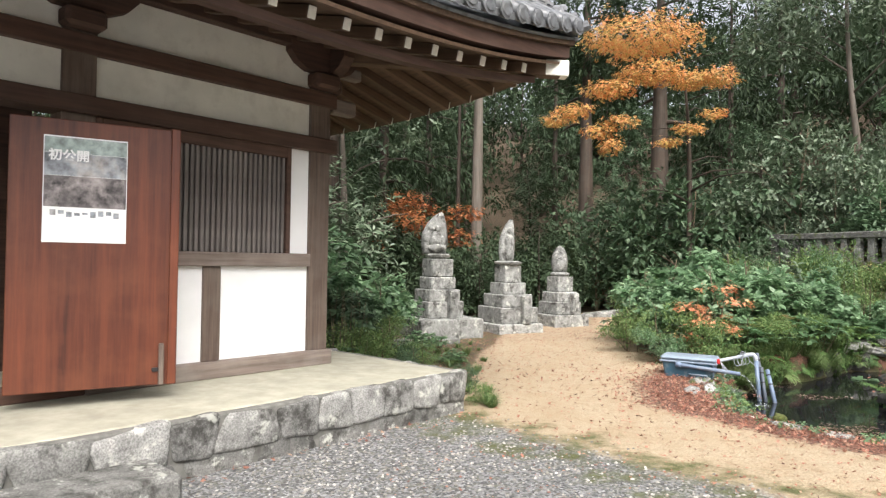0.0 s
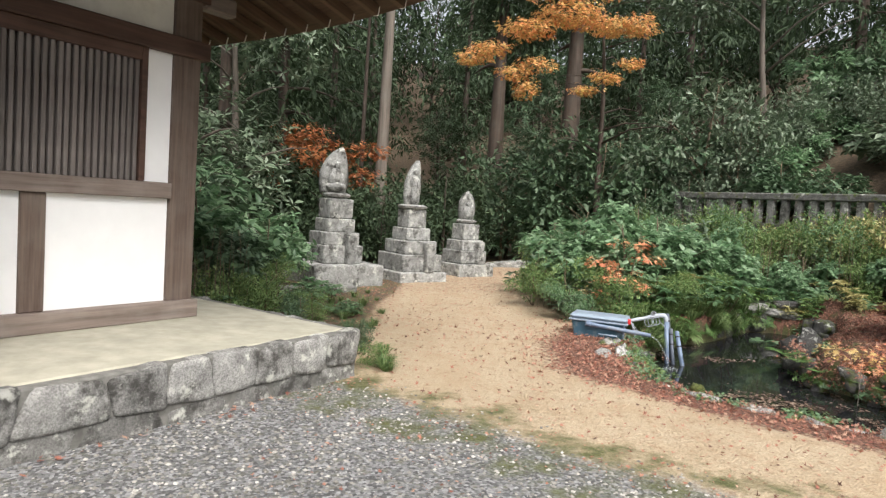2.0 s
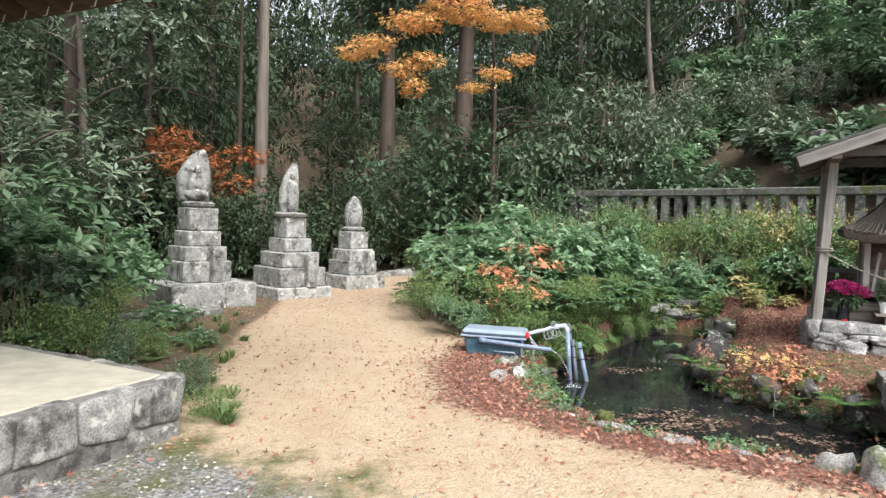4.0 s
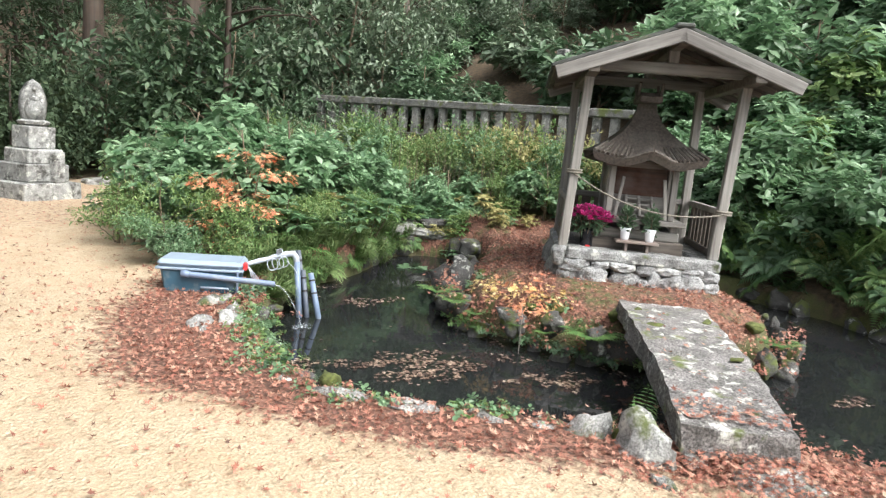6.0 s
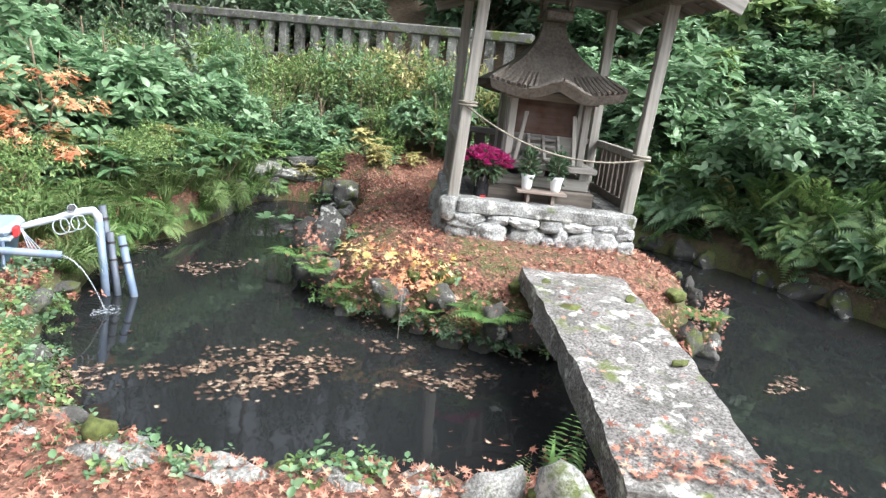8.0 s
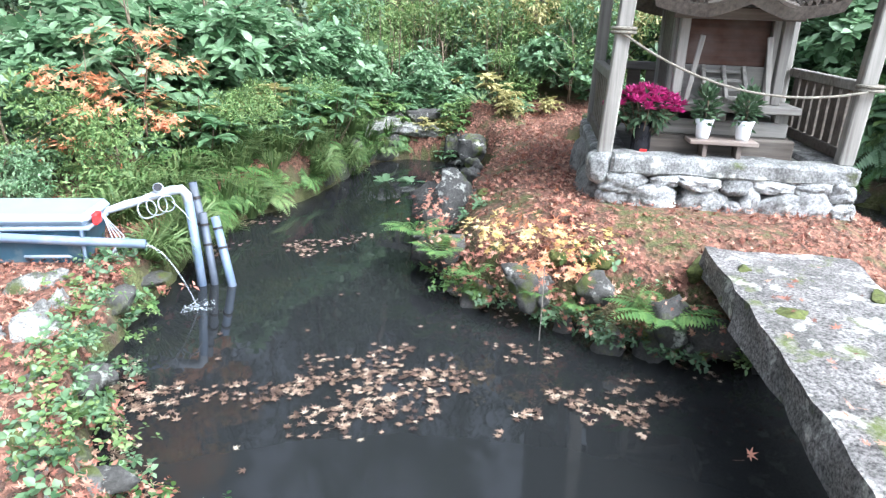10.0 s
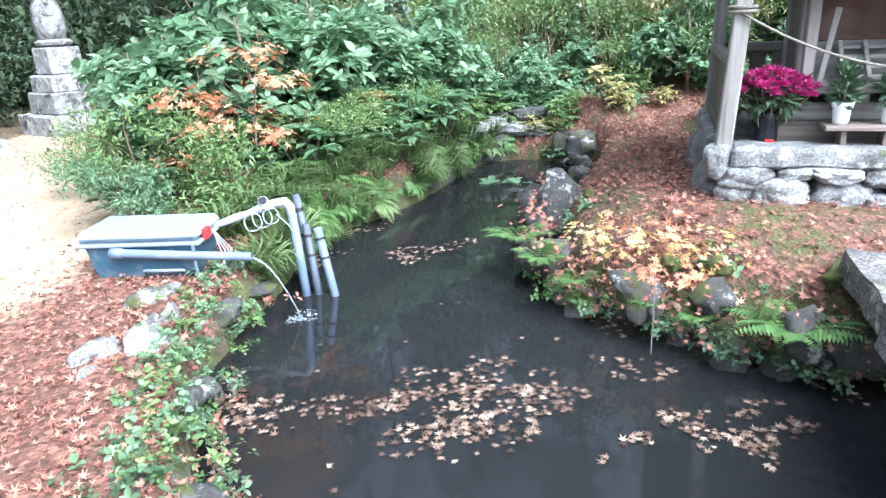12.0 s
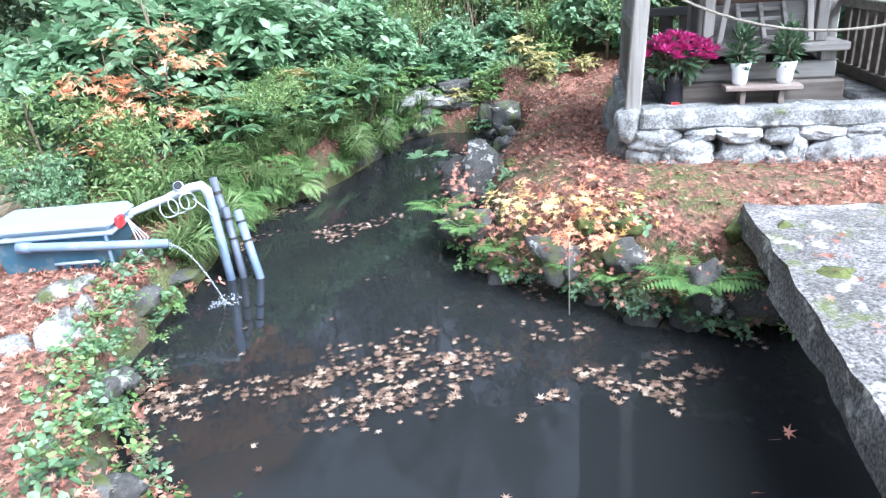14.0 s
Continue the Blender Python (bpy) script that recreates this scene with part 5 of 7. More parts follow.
# a thin pole line hanging to the water
tagged(part("hanging_line", tube([(5.29, 6.85, 0.16), (5.285, 6.84, -0.05), (5.275, 6.83, -0.34)], 0.0028, 6), M["rope"]), "thin pale line hanging into the pond", "line")


# ---- statues on stepped pedestals ----
def pedestal(x, y, turn, tiers, label):
    p = thing("stone_pedestal", pose(x, y, 0, 0, 0, turn), label, "pedestal", "statue pedestals")
    z = -0.05
    for i, (a, z1) in enumerate(tiers):
        bm = box(-a / 2, a / 2, -a / 2, a / 2, z, z1, 0.018)
        for v in bm.verts:
            v.co += 0.012 * noise.noise_vector(v.co * 3 + Vector((x, y, i)))
        part("tier", bm, M["statue"], p)
        z = z1
    a = tiers[1][0] / 2
    part("offering_block", box(0.02, 0.2, -a - 0.12, -a + 0.02, tiers[0][1], tiers[2][1] - 0.02, 0.015), M["statue"], p)
    part("offering_block", box(a - 0.02, a + 0.12, -0.1, 0.1, tiers[0][1], tiers[1][1] - 0.04, 0.015), M["statue"], p)
    part("lotus_base", lathe([(a * .45, z), (a * .62, z + .03), (a * .66, z + .07), (a * .5, z + .1)], 14), M["statue"], p, "carved lotus seat")
    return z + 0.09


def halo_statue(x, y, z, h, w, turn, kind, label):
    """Worn figure carved before a pointed leaf-shaped halo, as one plain mesh."""
    bm = bmesh.new()
    out = []
    for i in range(20):
        f = i / 19
        half = w / 2 * (math.sin(math.pi * min(1, 0.28 + 0.72 * f)) ** 0.6 if kind != "round" else math.sin(math.pi * (0.22 + 0.78 * f)) ** 0.5)
        out.append((half if f < 0.995 else 0.004, f * h))
    seg = []
    for half, zz in out:
        bend = 0.22 * (zz / h) ** 3 * w if kind != "round" else 0
        seg.append([bm.verts.new((-half + bend, 0.03, zz)), bm.verts.new((-half * 0.7 + bend, -0.045, zz)), bm.verts.new((half * 0.7 + bend, -0.045, zz)), bm.verts.new((half + bend, 0.03, zz)), bm.verts.new((bend, 0.10, zz))])
    for a, c in zip(seg, seg[1:]):
        for i in range(5):
            j = (i + 1) % 5
            bm.faces.new((a[i], a[j], c[j], c[i]))
    bm.faces.new(seg[0])
    blobs = {"seated": [(0, -.10, .12, .19, .13, .10), (0, -.08, .30, .12, .09, .17), (0.02, -.09, .50, .06, .06, .075), (.1, -.12, .25, .05, .06, .12), (-.1, -.12, .25, .05, .06, .12)],
             "standing": [(0, -.06, .22, .10, .07, .26), (0, -.06, .45, .11, .07, .16), (0, -.08, .66, .055, .055, .07), (.04, -.11, .42, .04, .04, .1)],
             "round": [(0, -.07, .16, .15, .08, .17), (0, -.07, .34, .055, .05, .06), (.09, -.07, .2, .05, .05, .14), (-.09, -.07, .2, .05, .05, .14), (0, -.05, .5, .04, .04, .05)]}[kind]
    for bx, by, bz, sx, sy, sz in blobs:
        bmesh.ops.create_icosphere(bm, subdivisions=2, radius=1, matrix=Matrix.Translation((bx, by, bz)) @ Matrix.Diagonal((sx, sy, sz, 1)))
    for v in bm.verts:
        v.co += 0.012 * noise.noise_vector(v.co * 9)
    bmesh.ops.recalc_face_normals(bm, faces=bm.faces)
    return tagged(part("stone_statue", bm, M["statue"], None, smooth=True, m=pose(x, y, z, 0, 0, turn)), label, "statue", "stone statues")


z = pedestal(-0.1, 13.15, 28, [(1.35, .37), (.78, .69), (.68, .92), (.54, 1.16), (.46, 1.52)], "tall stepped granite pedestal on a wide slab")
halo_statue(-0.16, 13.15, z, 0.84, 0.58, 25, "seated", "worn seated stone figure before a leaf-shaped halo")
z = pedestal(1.40, 14.2, 28, [(1.1, .19), (.93, .53), (.76, .79), (.56, 1.04), (.42, 1.40)], "stepped granite pedestal streaked black and white")
halo_statue(1.38, 14.2, z, 0.90, 0.42, 30, "standing", "tall narrow stone figure before a pointed halo")
z = pedestal(2.78, 15.7, 28, [(.98, .27), (.72, .56), (.6, .79), (.45, 1.15)], "low stepped granite pedestal on a slab")
halo_statue(2.78, 15.7, z, 0.64, 0.42, 10, "round", "small round-topped stone with a carved figure")
kerb = tagged(part("low_kerb", box(-0.7, 0.7, -0.08, 0.08, -0.05, 0.1, 0.02), M["stone"], None, m=pose(-0.35, 11.7, 0, 0, 0, 18)), "low mossy stone kerb beside the path", "kerb", kind="structure")
for i, (x, y, tn) in enumerate(((4.6, 18.4, 10), (5.9, 18.9, 28), (7.0, 19.7, 40))):
    tagged(part("path_kerb", box(-0.68, 0.68, -0.2, 0.2, -0.1, 0.16 + i * 0.14, 0.04), M["stone_pale"], None, m=pose(x, y, 0.0, 0, -6, tn)), "pale stone edging where the path bends", "kerb", kind="structure")


# ---- stone fences on the slope ----
def stone_fence(a, c, z, h, label, gap=0.315, pw=0.15):
    a, c = Vector((*a, z)), Vector((*c, z))
    ln = (c - a).length
    f = thing("stone_fence", Matrix.Translation(a) @ pose(0, 0, 0, 0, 0, math.degrees(math.atan2(c.y - a.y, c.x - a.x))), label, "fence", "stone fences")
    part("rail", box(0, ln, -0.11, 0.11, h - 0.15, h, 0.02), M["stone_rail"], f, "moss-topped stone rail")
    part("foot_rail", box(0, ln, -0.12, 0.12, -0.12, 0.0, 0.02), M["stone_moss"], f)
    me = mesh_of(box(-pw / 2, pw / 2, -0.07, 0.07, -0.02, h - 0.14, 0.012), "post")
    for i in range(int(ln / gap)):
        part("post", me, M["stone"], f, m=pose(gap * (i + 0.5), 0, 0, 0, 0, 0))
    return f


stone_fence((8.3, 16.8), (10.95, 10.2), 1.60, 0.66, "mossy granite fence of square posts above the retaining wall")
stone_fence((13.4, 18.2), (16.6, 15.1), 5.15, 0.75, "old granite fence half hidden on the upper slope", 0.42, 0.2)
# mossy retaining wall under the lower fence
wl = math.hypot(2.65, 6.6)
wall = thing("retaining_wall", Matrix.Translation((8.3, 16.8, 0)) @ pose(0, 0, 0, 0, 0, math.degrees(math.atan2(-6.6, 2.65))), "mossy dry-stone retaining wall", "wall", kind="structure")
part("core", box(0, wl, 0.02, 0.5, -0.3, 1.48, 0.02), M["stone_moss"], wall)
rs = np.random.RandomState(15)
for row in range(4):
    x = 0.0
    while x < wl - 0.1:
        w = min(rs.uniform(0.28, 0.55), wl - x)
        part("stone", rock_mesh(600 + int(x * 10) + row * 97, (w * 1.0, 0.2, 0.38), 0.14, 2), M["stone_moss"], wall, m=pose(x + w / 2, 0.0, 0.14 + row * 0.37))
        x += w
tagged(part("stone_post", box(-0.12, 0.12, -0.12, 0.12, -0.4, 0.75, 0.02), M["stone"], None, m=pose(11.4, 12.4, 2.7)), "lone stone marker post among the shrubs", "post")


# ---- vegetation ----
def plant(name, m, trunk, crown, tmat, cmat, label, category, group=""):
    t = thing(name, m, label, category, group)
    if trunk is not None:
        part("trunk", trunk, M[tmat], t)
    part("crown", crown, M[cmat], t)
    return t


def gz(x, y):
    return float(ground_z(np.array([x]), np.array([y]))[0])


# shared crowns
conifers = []
for i in range(3):
    lobes = []
    for k in range(15):
        f = k / 14
        r = 2.3 * (1 - f) ** 0.8 + 0.35
        a = k * 2.4 + i
        lobes.append((math.cos(a) * r * 0.5, math.sin(a) * r * 0.5, 2.2 + f * 11.5, r * 0.8, r * 0.8, 0.75))
    conifers.append((limb_mesh(60 + i, 14.5, 0.24, 0.0, 16, 2.0, 0.12, 8, -0.05, 0.01), crown_mesh("crown", 70 + i, lobes, 760, 4, 0.4, 0.3, 0.8, -0.3)))
broad = []
for i in range(3):
    rs = np.random.RandomState(80 + i)
    lobes = [(rs.uniform(-1.3, 1.3), rs.uniform(-1.3, 1.3), rs.uniform(1.6, 6.5), rs.uniform(.8, 1.4), rs.uniform(.8, 1.4), rs.uniform(.55, .95)) for _ in range(14)]
    broad.append((limb_mesh(84 + i, 6.6, 0.15, 0.03, 11, 1.7, 0.15, 7, 0.5), crown_mesh("crown", 87 + i, lobes, 570, 6, 0.215, 0.4, 0.9, 0.1, rosette=True)))
LOBE = lambda r2, n: [(r2.uniform(-.7, .7), r2.uniform(-.7, .7), r2.uniform(.3, 1.35), r2.uniform(.25, .5), r2.uniform(.25, .5), r2.uniform(.2, .4)) for _ in range(n)]
shrubs, far_shrubs, fine_shrubs = [], [], []
for i in range(4):
    tr = limb_mesh(104 + i, 1.5, 0.035, 0.05, 9, 0.7, 0.05, 5, 0.8, 0.15)
    shrubs.append((tr, crown_mesh("crown", 108 + i, LOBE(np.random.RandomState(100 + i), 10), 340, 8, 0.135, 0.56, 0.9, 0.25, 0.02, oval=True, rosette=True)))
    far_shrubs.append((tr, crown_mesh("crown", 118 + i, LOBE(np.random.RandomState(120 + i), 10), 205, 8, 0.215, 0.42, 0.9, 0.25, 0.02, rosette=True)))
    fine_shrubs.append((tr, crown_mesh("crown", 128 + i, LOBE(np.random.RandomState(130 + i), 12), 430, 7, 0.095, 0.38, 1.1, 0.35, 0.02)))

thickets = [(limb_mesh(140 + i, 1.5, 0.03, 0.03, 7, 0.7, 0.1, 5, 0.8, 0.1), crown_mesh("crown", 143 + i, LOBE(np.random.RandomState(146 + i), 16), 560, 4, 0.1, 0.5, 0.9, 0.2, 0.02)) for i in range(3)]

MAPLE = [(2.9, 17, 5.15, .45, .5, .14), (3.4, 17, 5.4, .5, .5, .15), (4.2, 17, 5.95, .7, .6, .2), (5.3, 17, 6.4, .9, .7, .3), (6.4, 17.2, 6.3, .7, .6, .2), (7.2, 17.2, 6.4, .5, .5, .25), (4.3, 17, 4.5, .35, .4, .22),
         (3.9, 17, 4.85, .45, .4, .14), (4.5, 17, 5.1, .5, .5, .15), (5.75, 16.9, 4.6, .4, .35, .1), (6.3, 16.9, 4.95, .5, .35, .12), (6.9, 16.9, 5.35, .4, .35, .12), (5.2, 17.5, 7.5, 1.6, 1.2, .5)]
rs = np.random.RandomState(21)
# forest: cedars and evergreens on the slopes
spots = []
for tries in range(6000):
    if len(spots) >= 88:
        break
    a, d = radians(rs.uniform(-50, 100)), rs.uniform(15, 46)
    x, y = 1.5 + math.sin(a) * d, 4.5 + math.cos(a) * d
    dd, inh = seg_dist(np.array([x]), np.array([y]), HILL, False)
    dpth, _ = seg_dist(np.array([x]), np.array([y]), path_line, False)
    if dpth[0] < 2.6 or (y < 18.5 and x < 7) or y < -10:
        continue
    if x > 7 and d < 17:
        continue
    if all((x - p) ** 2 + (y - q) ** 2 > 2.5 ** 2 for p, q in spots):
        spots.append((x, y))
for i, (x, y) in enumerate(spots):
    s = rs.uniform(0.62, 0.95)
    if -0.06 < math.atan2(x - 3.6, y - 5.2) < 0.42:  # lower tops where the sky shows over the maple
        s = min(s, max(0.45, (0.58 * math.hypot(x - 3.6, y - 5.2) - gz(x, y)) / 14.5))
    tr, cr = (conifers if (rs.rand() < (0.68 if x < 8 else 0.3)) else broad)[rs.randint(3)]
    con = any(cr is c for _, c in conifers)
    m = pose(x, y, gz(x, y) - 0.15, 0, 0, rs.uniform(0, 360)) @ Matrix.Scale(s, 4)
    if con:
        plant("cedar_tree", m, tr, cr, "bark", "leaf_conifer_shaded", "tall dark cedar in the shaded forest", "tree", "forest trees")
    else:
        # left of x 5 the darker leaf colour stands in for forest shade
        plant("evergreen_tree", m, tr, cr, "bark", "leaf_dark" if x > 5 else "leaf_conifer_shaded", "dark broadleaf evergreen on the wooded slope", "tree", "forest trees")
# tall understory deep in the wood, forest shade put into its leaf colour
for k in range(48):
    a, d = radians(rs.uniform(-32, 70)), rs.uniform(26, 46)
    x, y = 1.5 + math.sin(a) * d, 4.5 + math.cos(a) * d
    tr, cr = thickets[k % 3]
    s = rs.uniform(2.6, 4.2)
    plant("evergreen_thicket", pose(x, y, gz(x, y) - 0.2, 0, 0, rs.uniform(0, 360)) @ Matrix.Diagonal((s, s, s * 1.5, 1)), tr, cr, "bark", "leaf_conifer_shaded", "tall dark thicket deep in the forest", "thicket", "forest thickets")
# dark undergrowth closing the view behind the statues, its shade in the leaf colour
for k in range(34):
    x, y = rs.uniform(-5.5, 3.6), rs.uniform(16.6, 21.5)
    if y < 17.5 and x > 1.2:
        continue
    tr, cr = thickets[k % 3]
    s = rs.uniform(0.8, 1.7)
    plant("evergreen_thicket", pose(x, y, gz(x, y) - 0.15, 0, 0, rs.uniform(0, 360)) @ Matrix.Diagonal((s, s, s * 1.1, 1)), tr, cr, "bark", "leaf_conifer_shaded", "dark undergrowth in the shade behind the statues", "thicket", "forest thickets")
# named trunks
straight = thing("cedar_tree", pose(0.98, 19.4, -0.1), "straight bare cedar trunk behind the statues", "tree", "forest trees")
part("trunk", limb_mesh(200, 14, 0.20, 0.0, 0, 1, 0.5, 10, 0, 0.004), M["bark_pale"], straight)
part("crown", crown_mesh("crown", 201, [(0, 0, 11, 1.8, 1.8, 2.2)], 900, 4, 0.4, 0.16), M["leaf_conifer_shaded"], straight)
for x, y, r in ((7.1, 21.8, .42), (4.9, 22.8, .34), (0.45, 20.3, .08), (-3.0, 18, .2)):
    t = thing("cedar_tree", pose(x, y, gz(x, y) - 0.2), "thick reddish cedar trunk in the forest shade", "tree", "forest trees")
    part("trunk", limb_mesh(int(205 + x), 12, r, 0.0, 6, 1.4, 0.5, 10, 0, 0.006), M["bark"], t)
    part("crown", crown_mesh("crown", int(210 + x), [(0, 0, 10, 1.8, 1.8, 1.8), (0.6, 0.4, 8.5, 1.5, 1.5, 1.0)], 900, 4, 0.4, 0.16), M["leaf_conifer_shaded"], t)
slim = thing("slender_tree", pose(11.0, 17.2, gz(11.0, 17.2) - 0.1, 0, 0, 180), "slender leaning tree with pale bark on the slope", "tree")
part("trunk", limb_mesh(220, 7.5, 0.11, 0.10, 9, 2.2, 0.35, 8, 0.7, 0.08), M["bark_pale"], slim)
part("crown", crown_mesh("crown", 221, [(1.2, 0, 5.5, 1.9, 1.6, .7), (0.2, 0.8, 6.6, 1.8, 1.6, .8), (2, -.6, 4.6, 1.2, 1, .5)], 900, 6, 0.2, 0.34), M["leaf_silver"], slim)


# orange maple: layered sprays
def maple(x, y, z, seed, lobes, tips, mt, label, size=0.16, trunk=None):
    t = thing("maple_tree", pose(x, y, z), label, "tree", "maples")
    if trunk:
        part("trunk", trunk, M["bark"], t)
    part("crown", crown_mesh("crown", seed, lobes, tips, 5, size, 0.8, 0.9, -0.1, None, True), M[mt], t)
    return t


MAPLE_X, MAPLE_Y = 6.9, 18.2
MAPLE_Z = gz(MAPLE_X, MAPLE_Y) - 0.1
maple(MAPLE_X, MAPLE_Y, MAPLE_Z, 230, [(a - MAPLE_X, c - MAPLE_Y, z - MAPLE_Z, rx, ry, rz) for a, c, z, rx, ry, rz in MAPLE],
      2700, "leaf_orange", "orange autumn maple spreading over the path bend", 0.125, limb_mesh(231, 7.0, 0.12, -0.05, 10, 2.4, 0.4, 7, 0.2, 0.06))
maple(-0.6, 18.2, 0.0, 232, [(0, 0, 2.6, .9, .8, .4), (.9, .3, 2.1, .7, .6, .3), (-.5, .2, 3.1, .7, .7, .3), (1.2, 0, 2.8, .5, .5, .2)], 420, "leaf_russet", "russet maple glowing dully behind the statues", 0.17, limb_mesh(233, 3.4, 0.06, 0.02, 7, 1.2, 0.2, 6))
maple(-1.7, 20.6, 0.0, 234, [(0, 0, 1.8, 1, .9, .5), (.6, .3, 2.7, .9, .7, .4)], 260, "leaf_russet", "russet maple glowing dully behind the statues", 0.16, limb_mesh(235, 3, 0.05, 0.02, 6, 1, 0.2, 6))


def shrub(x, y, s, mt, label, sz=1.0, i=None, z=None, group="shrubs", pool=None):
    pool = far_shrubs if pool is None else pool
    tr, cr = pool[rs.randint(len(pool)) if i is None else i]
    m = pose(x, y, (gz(x, y) if z is None else z) - 0.05, 0, 0, rs.uniform(0, 360)) @ Matrix.Diagonal((s, s, s * sz, 1))
    return plant("shrub", m, tr, cr, "twig", mt, label, "shrub", group)


# dark bank of evergreens past the path bend
for x, y, s in ((4.7, 20.2, 1.5), (5.9, 19.8, 2.0), (6.9, 18.4, 2.2), (7.8, 18.9, 2.3), (5.2, 21.5, 2.2), (8.6, 20.0, 2.4), (6.6, 20.6, 2.6), (7.6, 17.2, 1.3), (3.6, 21.6, 1.3)):
    shrub(x, y, s, "leaf_dark", "dark glossy evergreen shrub beside the path bend", 1.0, pool=thickets)
for x, y, s in ((12.2, 17.5, 1.0), (12.9, 16.6, .9), (13.5, 16.0, .9), (11.6, 16.9, 1.0), (14.2, 15.2, .9), (8.6, 16.9, 1.5), (9.4, 17.4, 1.9), (9.6, 16.2, 1.2), (10.3, 16.5, 1.4)):
    shrub(x, y, s, "leaf_silver", "silvery evergreen shrub above the stone fence", 1.15, pool=thickets)
# slope above the fence
for k in range(96):
    f, d = rs.uniform(-0.5, 1.6), rs.uniform(0.4, 10)
    x, y = 9.2 + 2.6 * f + d * 0.92, 15.6 - 6.6 * f + d * 0.35
    if y < -2:
        continue
    fd, fs = seg_dist(np.array([x]), np.array([y]), [(13.4, 18.2), (16.6, 15.1)], False)
    if fd[0] < 1.9 and not fs[0]:
        f = 9
    shrub(x, y, 0.55 if f == 9 else rs.uniform(0.7, 1.35), rs.choice(["leaf_dark", "leaf_green", "leaf_dark", "leaf_silver"]), "leafy evergreen shrub covering the slope", 0.9)
# right-hand bank beyond the water
def bank_x(y):
    return float(np.interp(y, [0, 4.2, 5.3, 6.2, 6.8, 8.2, 10.5], [8.95, 9.1, 9.45, 9.85, 9.95, 9.95, 9.95]))


for k in range(84):
    y = rs.uniform(-1.5, 10.5)
    x = bank_x(y) + 0.35 + rs.uniform(0.0, 3.0) ** 1.1
    shrub(x, y, rs.uniform(0.6, 1.1), rs.choice(["leaf_dark", "leaf_green", "leaf_green", "leaf_lime"], p=[.05, .4, .35, .2]), "leafy shrub hanging over the pond's steep bank", 0.9, pool=shrubs if k % 3 else far_shrubs)
# wooded slope high above the bank
for k in range(80):
    y = rs.uniform(-2, 11.5)
    x = bank_x(y) + 2.6 + rs.uniform(0, 7.5)
    shrub(x, y, rs.uniform(0.8, 1.5), rs.choice(["leaf_dark", "leaf_green", "leaf_green"]), "leafy evergreen shrub covering the slope", 0.9)
# tangle between path and pond
for x, y, s, mt in ((3.75, 10.9, .85, "leaf_green"), (4.3, 10.6, .9, "leaf_green"), (4.9, 10.9, .95, "leaf_green"), (4.2, 11.7, 1.0, "leaf_green"), (5.5, 11.2, .9, "leaf_green"), (5.2, 12.2, 1.05, "leaf_green"),
                    (4.6, 12.7, .95, "leaf_green"), (6.1, 11.7, .85, "leaf_green"), (6.8, 12.1, .75, "leaf_green"), (7.5, 11.9, .6, "leaf_green"), (8.3, 11.8, .65, "leaf_green"), (6.4, 13.2, .8, "leaf_green"), (5.4, 13.6, .9, "leaf_green"),
                    (9.4, 10.6, .7, "leaf_green"), (9.2, 9.6, .5, "leaf_green"), (5.9, 12.4, .9, "leaf_silver"), (7.2, 12.9, .7, "leaf_dark"), (3.9, 12.6, .9, "leaf_green")):
    shrub(x, y, s, mt, "waist-high broadleaf shrub in the tangle by the pond", 0.92, group="pondside shrubs", pool=shrubs)
for x, y, s, mt in ((3.35, 10.2, .6, "leaf_lime"), (3.5, 11.6, .75, "leaf_lime"), (4.6, 9.95, .42, "leaf_lime"), (5.3, 10.3, .42, "leaf_lime"), (5.9, 10.7, .42, "leaf_lime"), (3.9, 9.7, .5, "leaf_lime"), (3.05, 10.9, .5, "leaf_lime"),
                    (7.6, 12.8, .65, "leaf_lime"), (8.9, 11.4, .55, "leaf_lime"), (8.2, 12.9, .65, "leaf_lime"), (3.2, 9.75, .4, "leaf_green"), (9.3, 12.2, .8, "leaf_lime"), (8.5, 14.0, .8, "leaf_lime"), (7.4, 14.4, .9, "leaf_lime"), (6.6, 14.8, .9, "leaf_lime")):
    shrub(x, y, s, mt, "fine-leaved yellow-green shrub in the tangle by the pond", 0.95, group="pondside shrubs", pool=fine_shrubs)
for x, y, z in ((4.2, 10.0, 1.0), (3.75, 9.95, 0.75)):
    ym = thing("young_maple", pose(x, y, gz(x, y)), "young maple with sparse salmon autumn leaves", "sapling", "young maples")
    part("trunk", limb_mesh(236, z + 0.2, 0.012, 0.05, 7, 0.5, 0.3, 5, 0.3, 0.2), M["twig"], ym)
    part("crown", crown_mesh("crown", int(237 + x * 9), [(0, 0, z, .3, .2, .05), (.15, -.1, z - .2, .32, .2, .05), (-.15, -.1, z - .42, .28, .2, .05), (.1, -.15, z - .6, .2, .15, .04)], 60, 4, 0.11, 0.8, 0.9, -0.1, None, True), M["leaf_salmon"], ym)


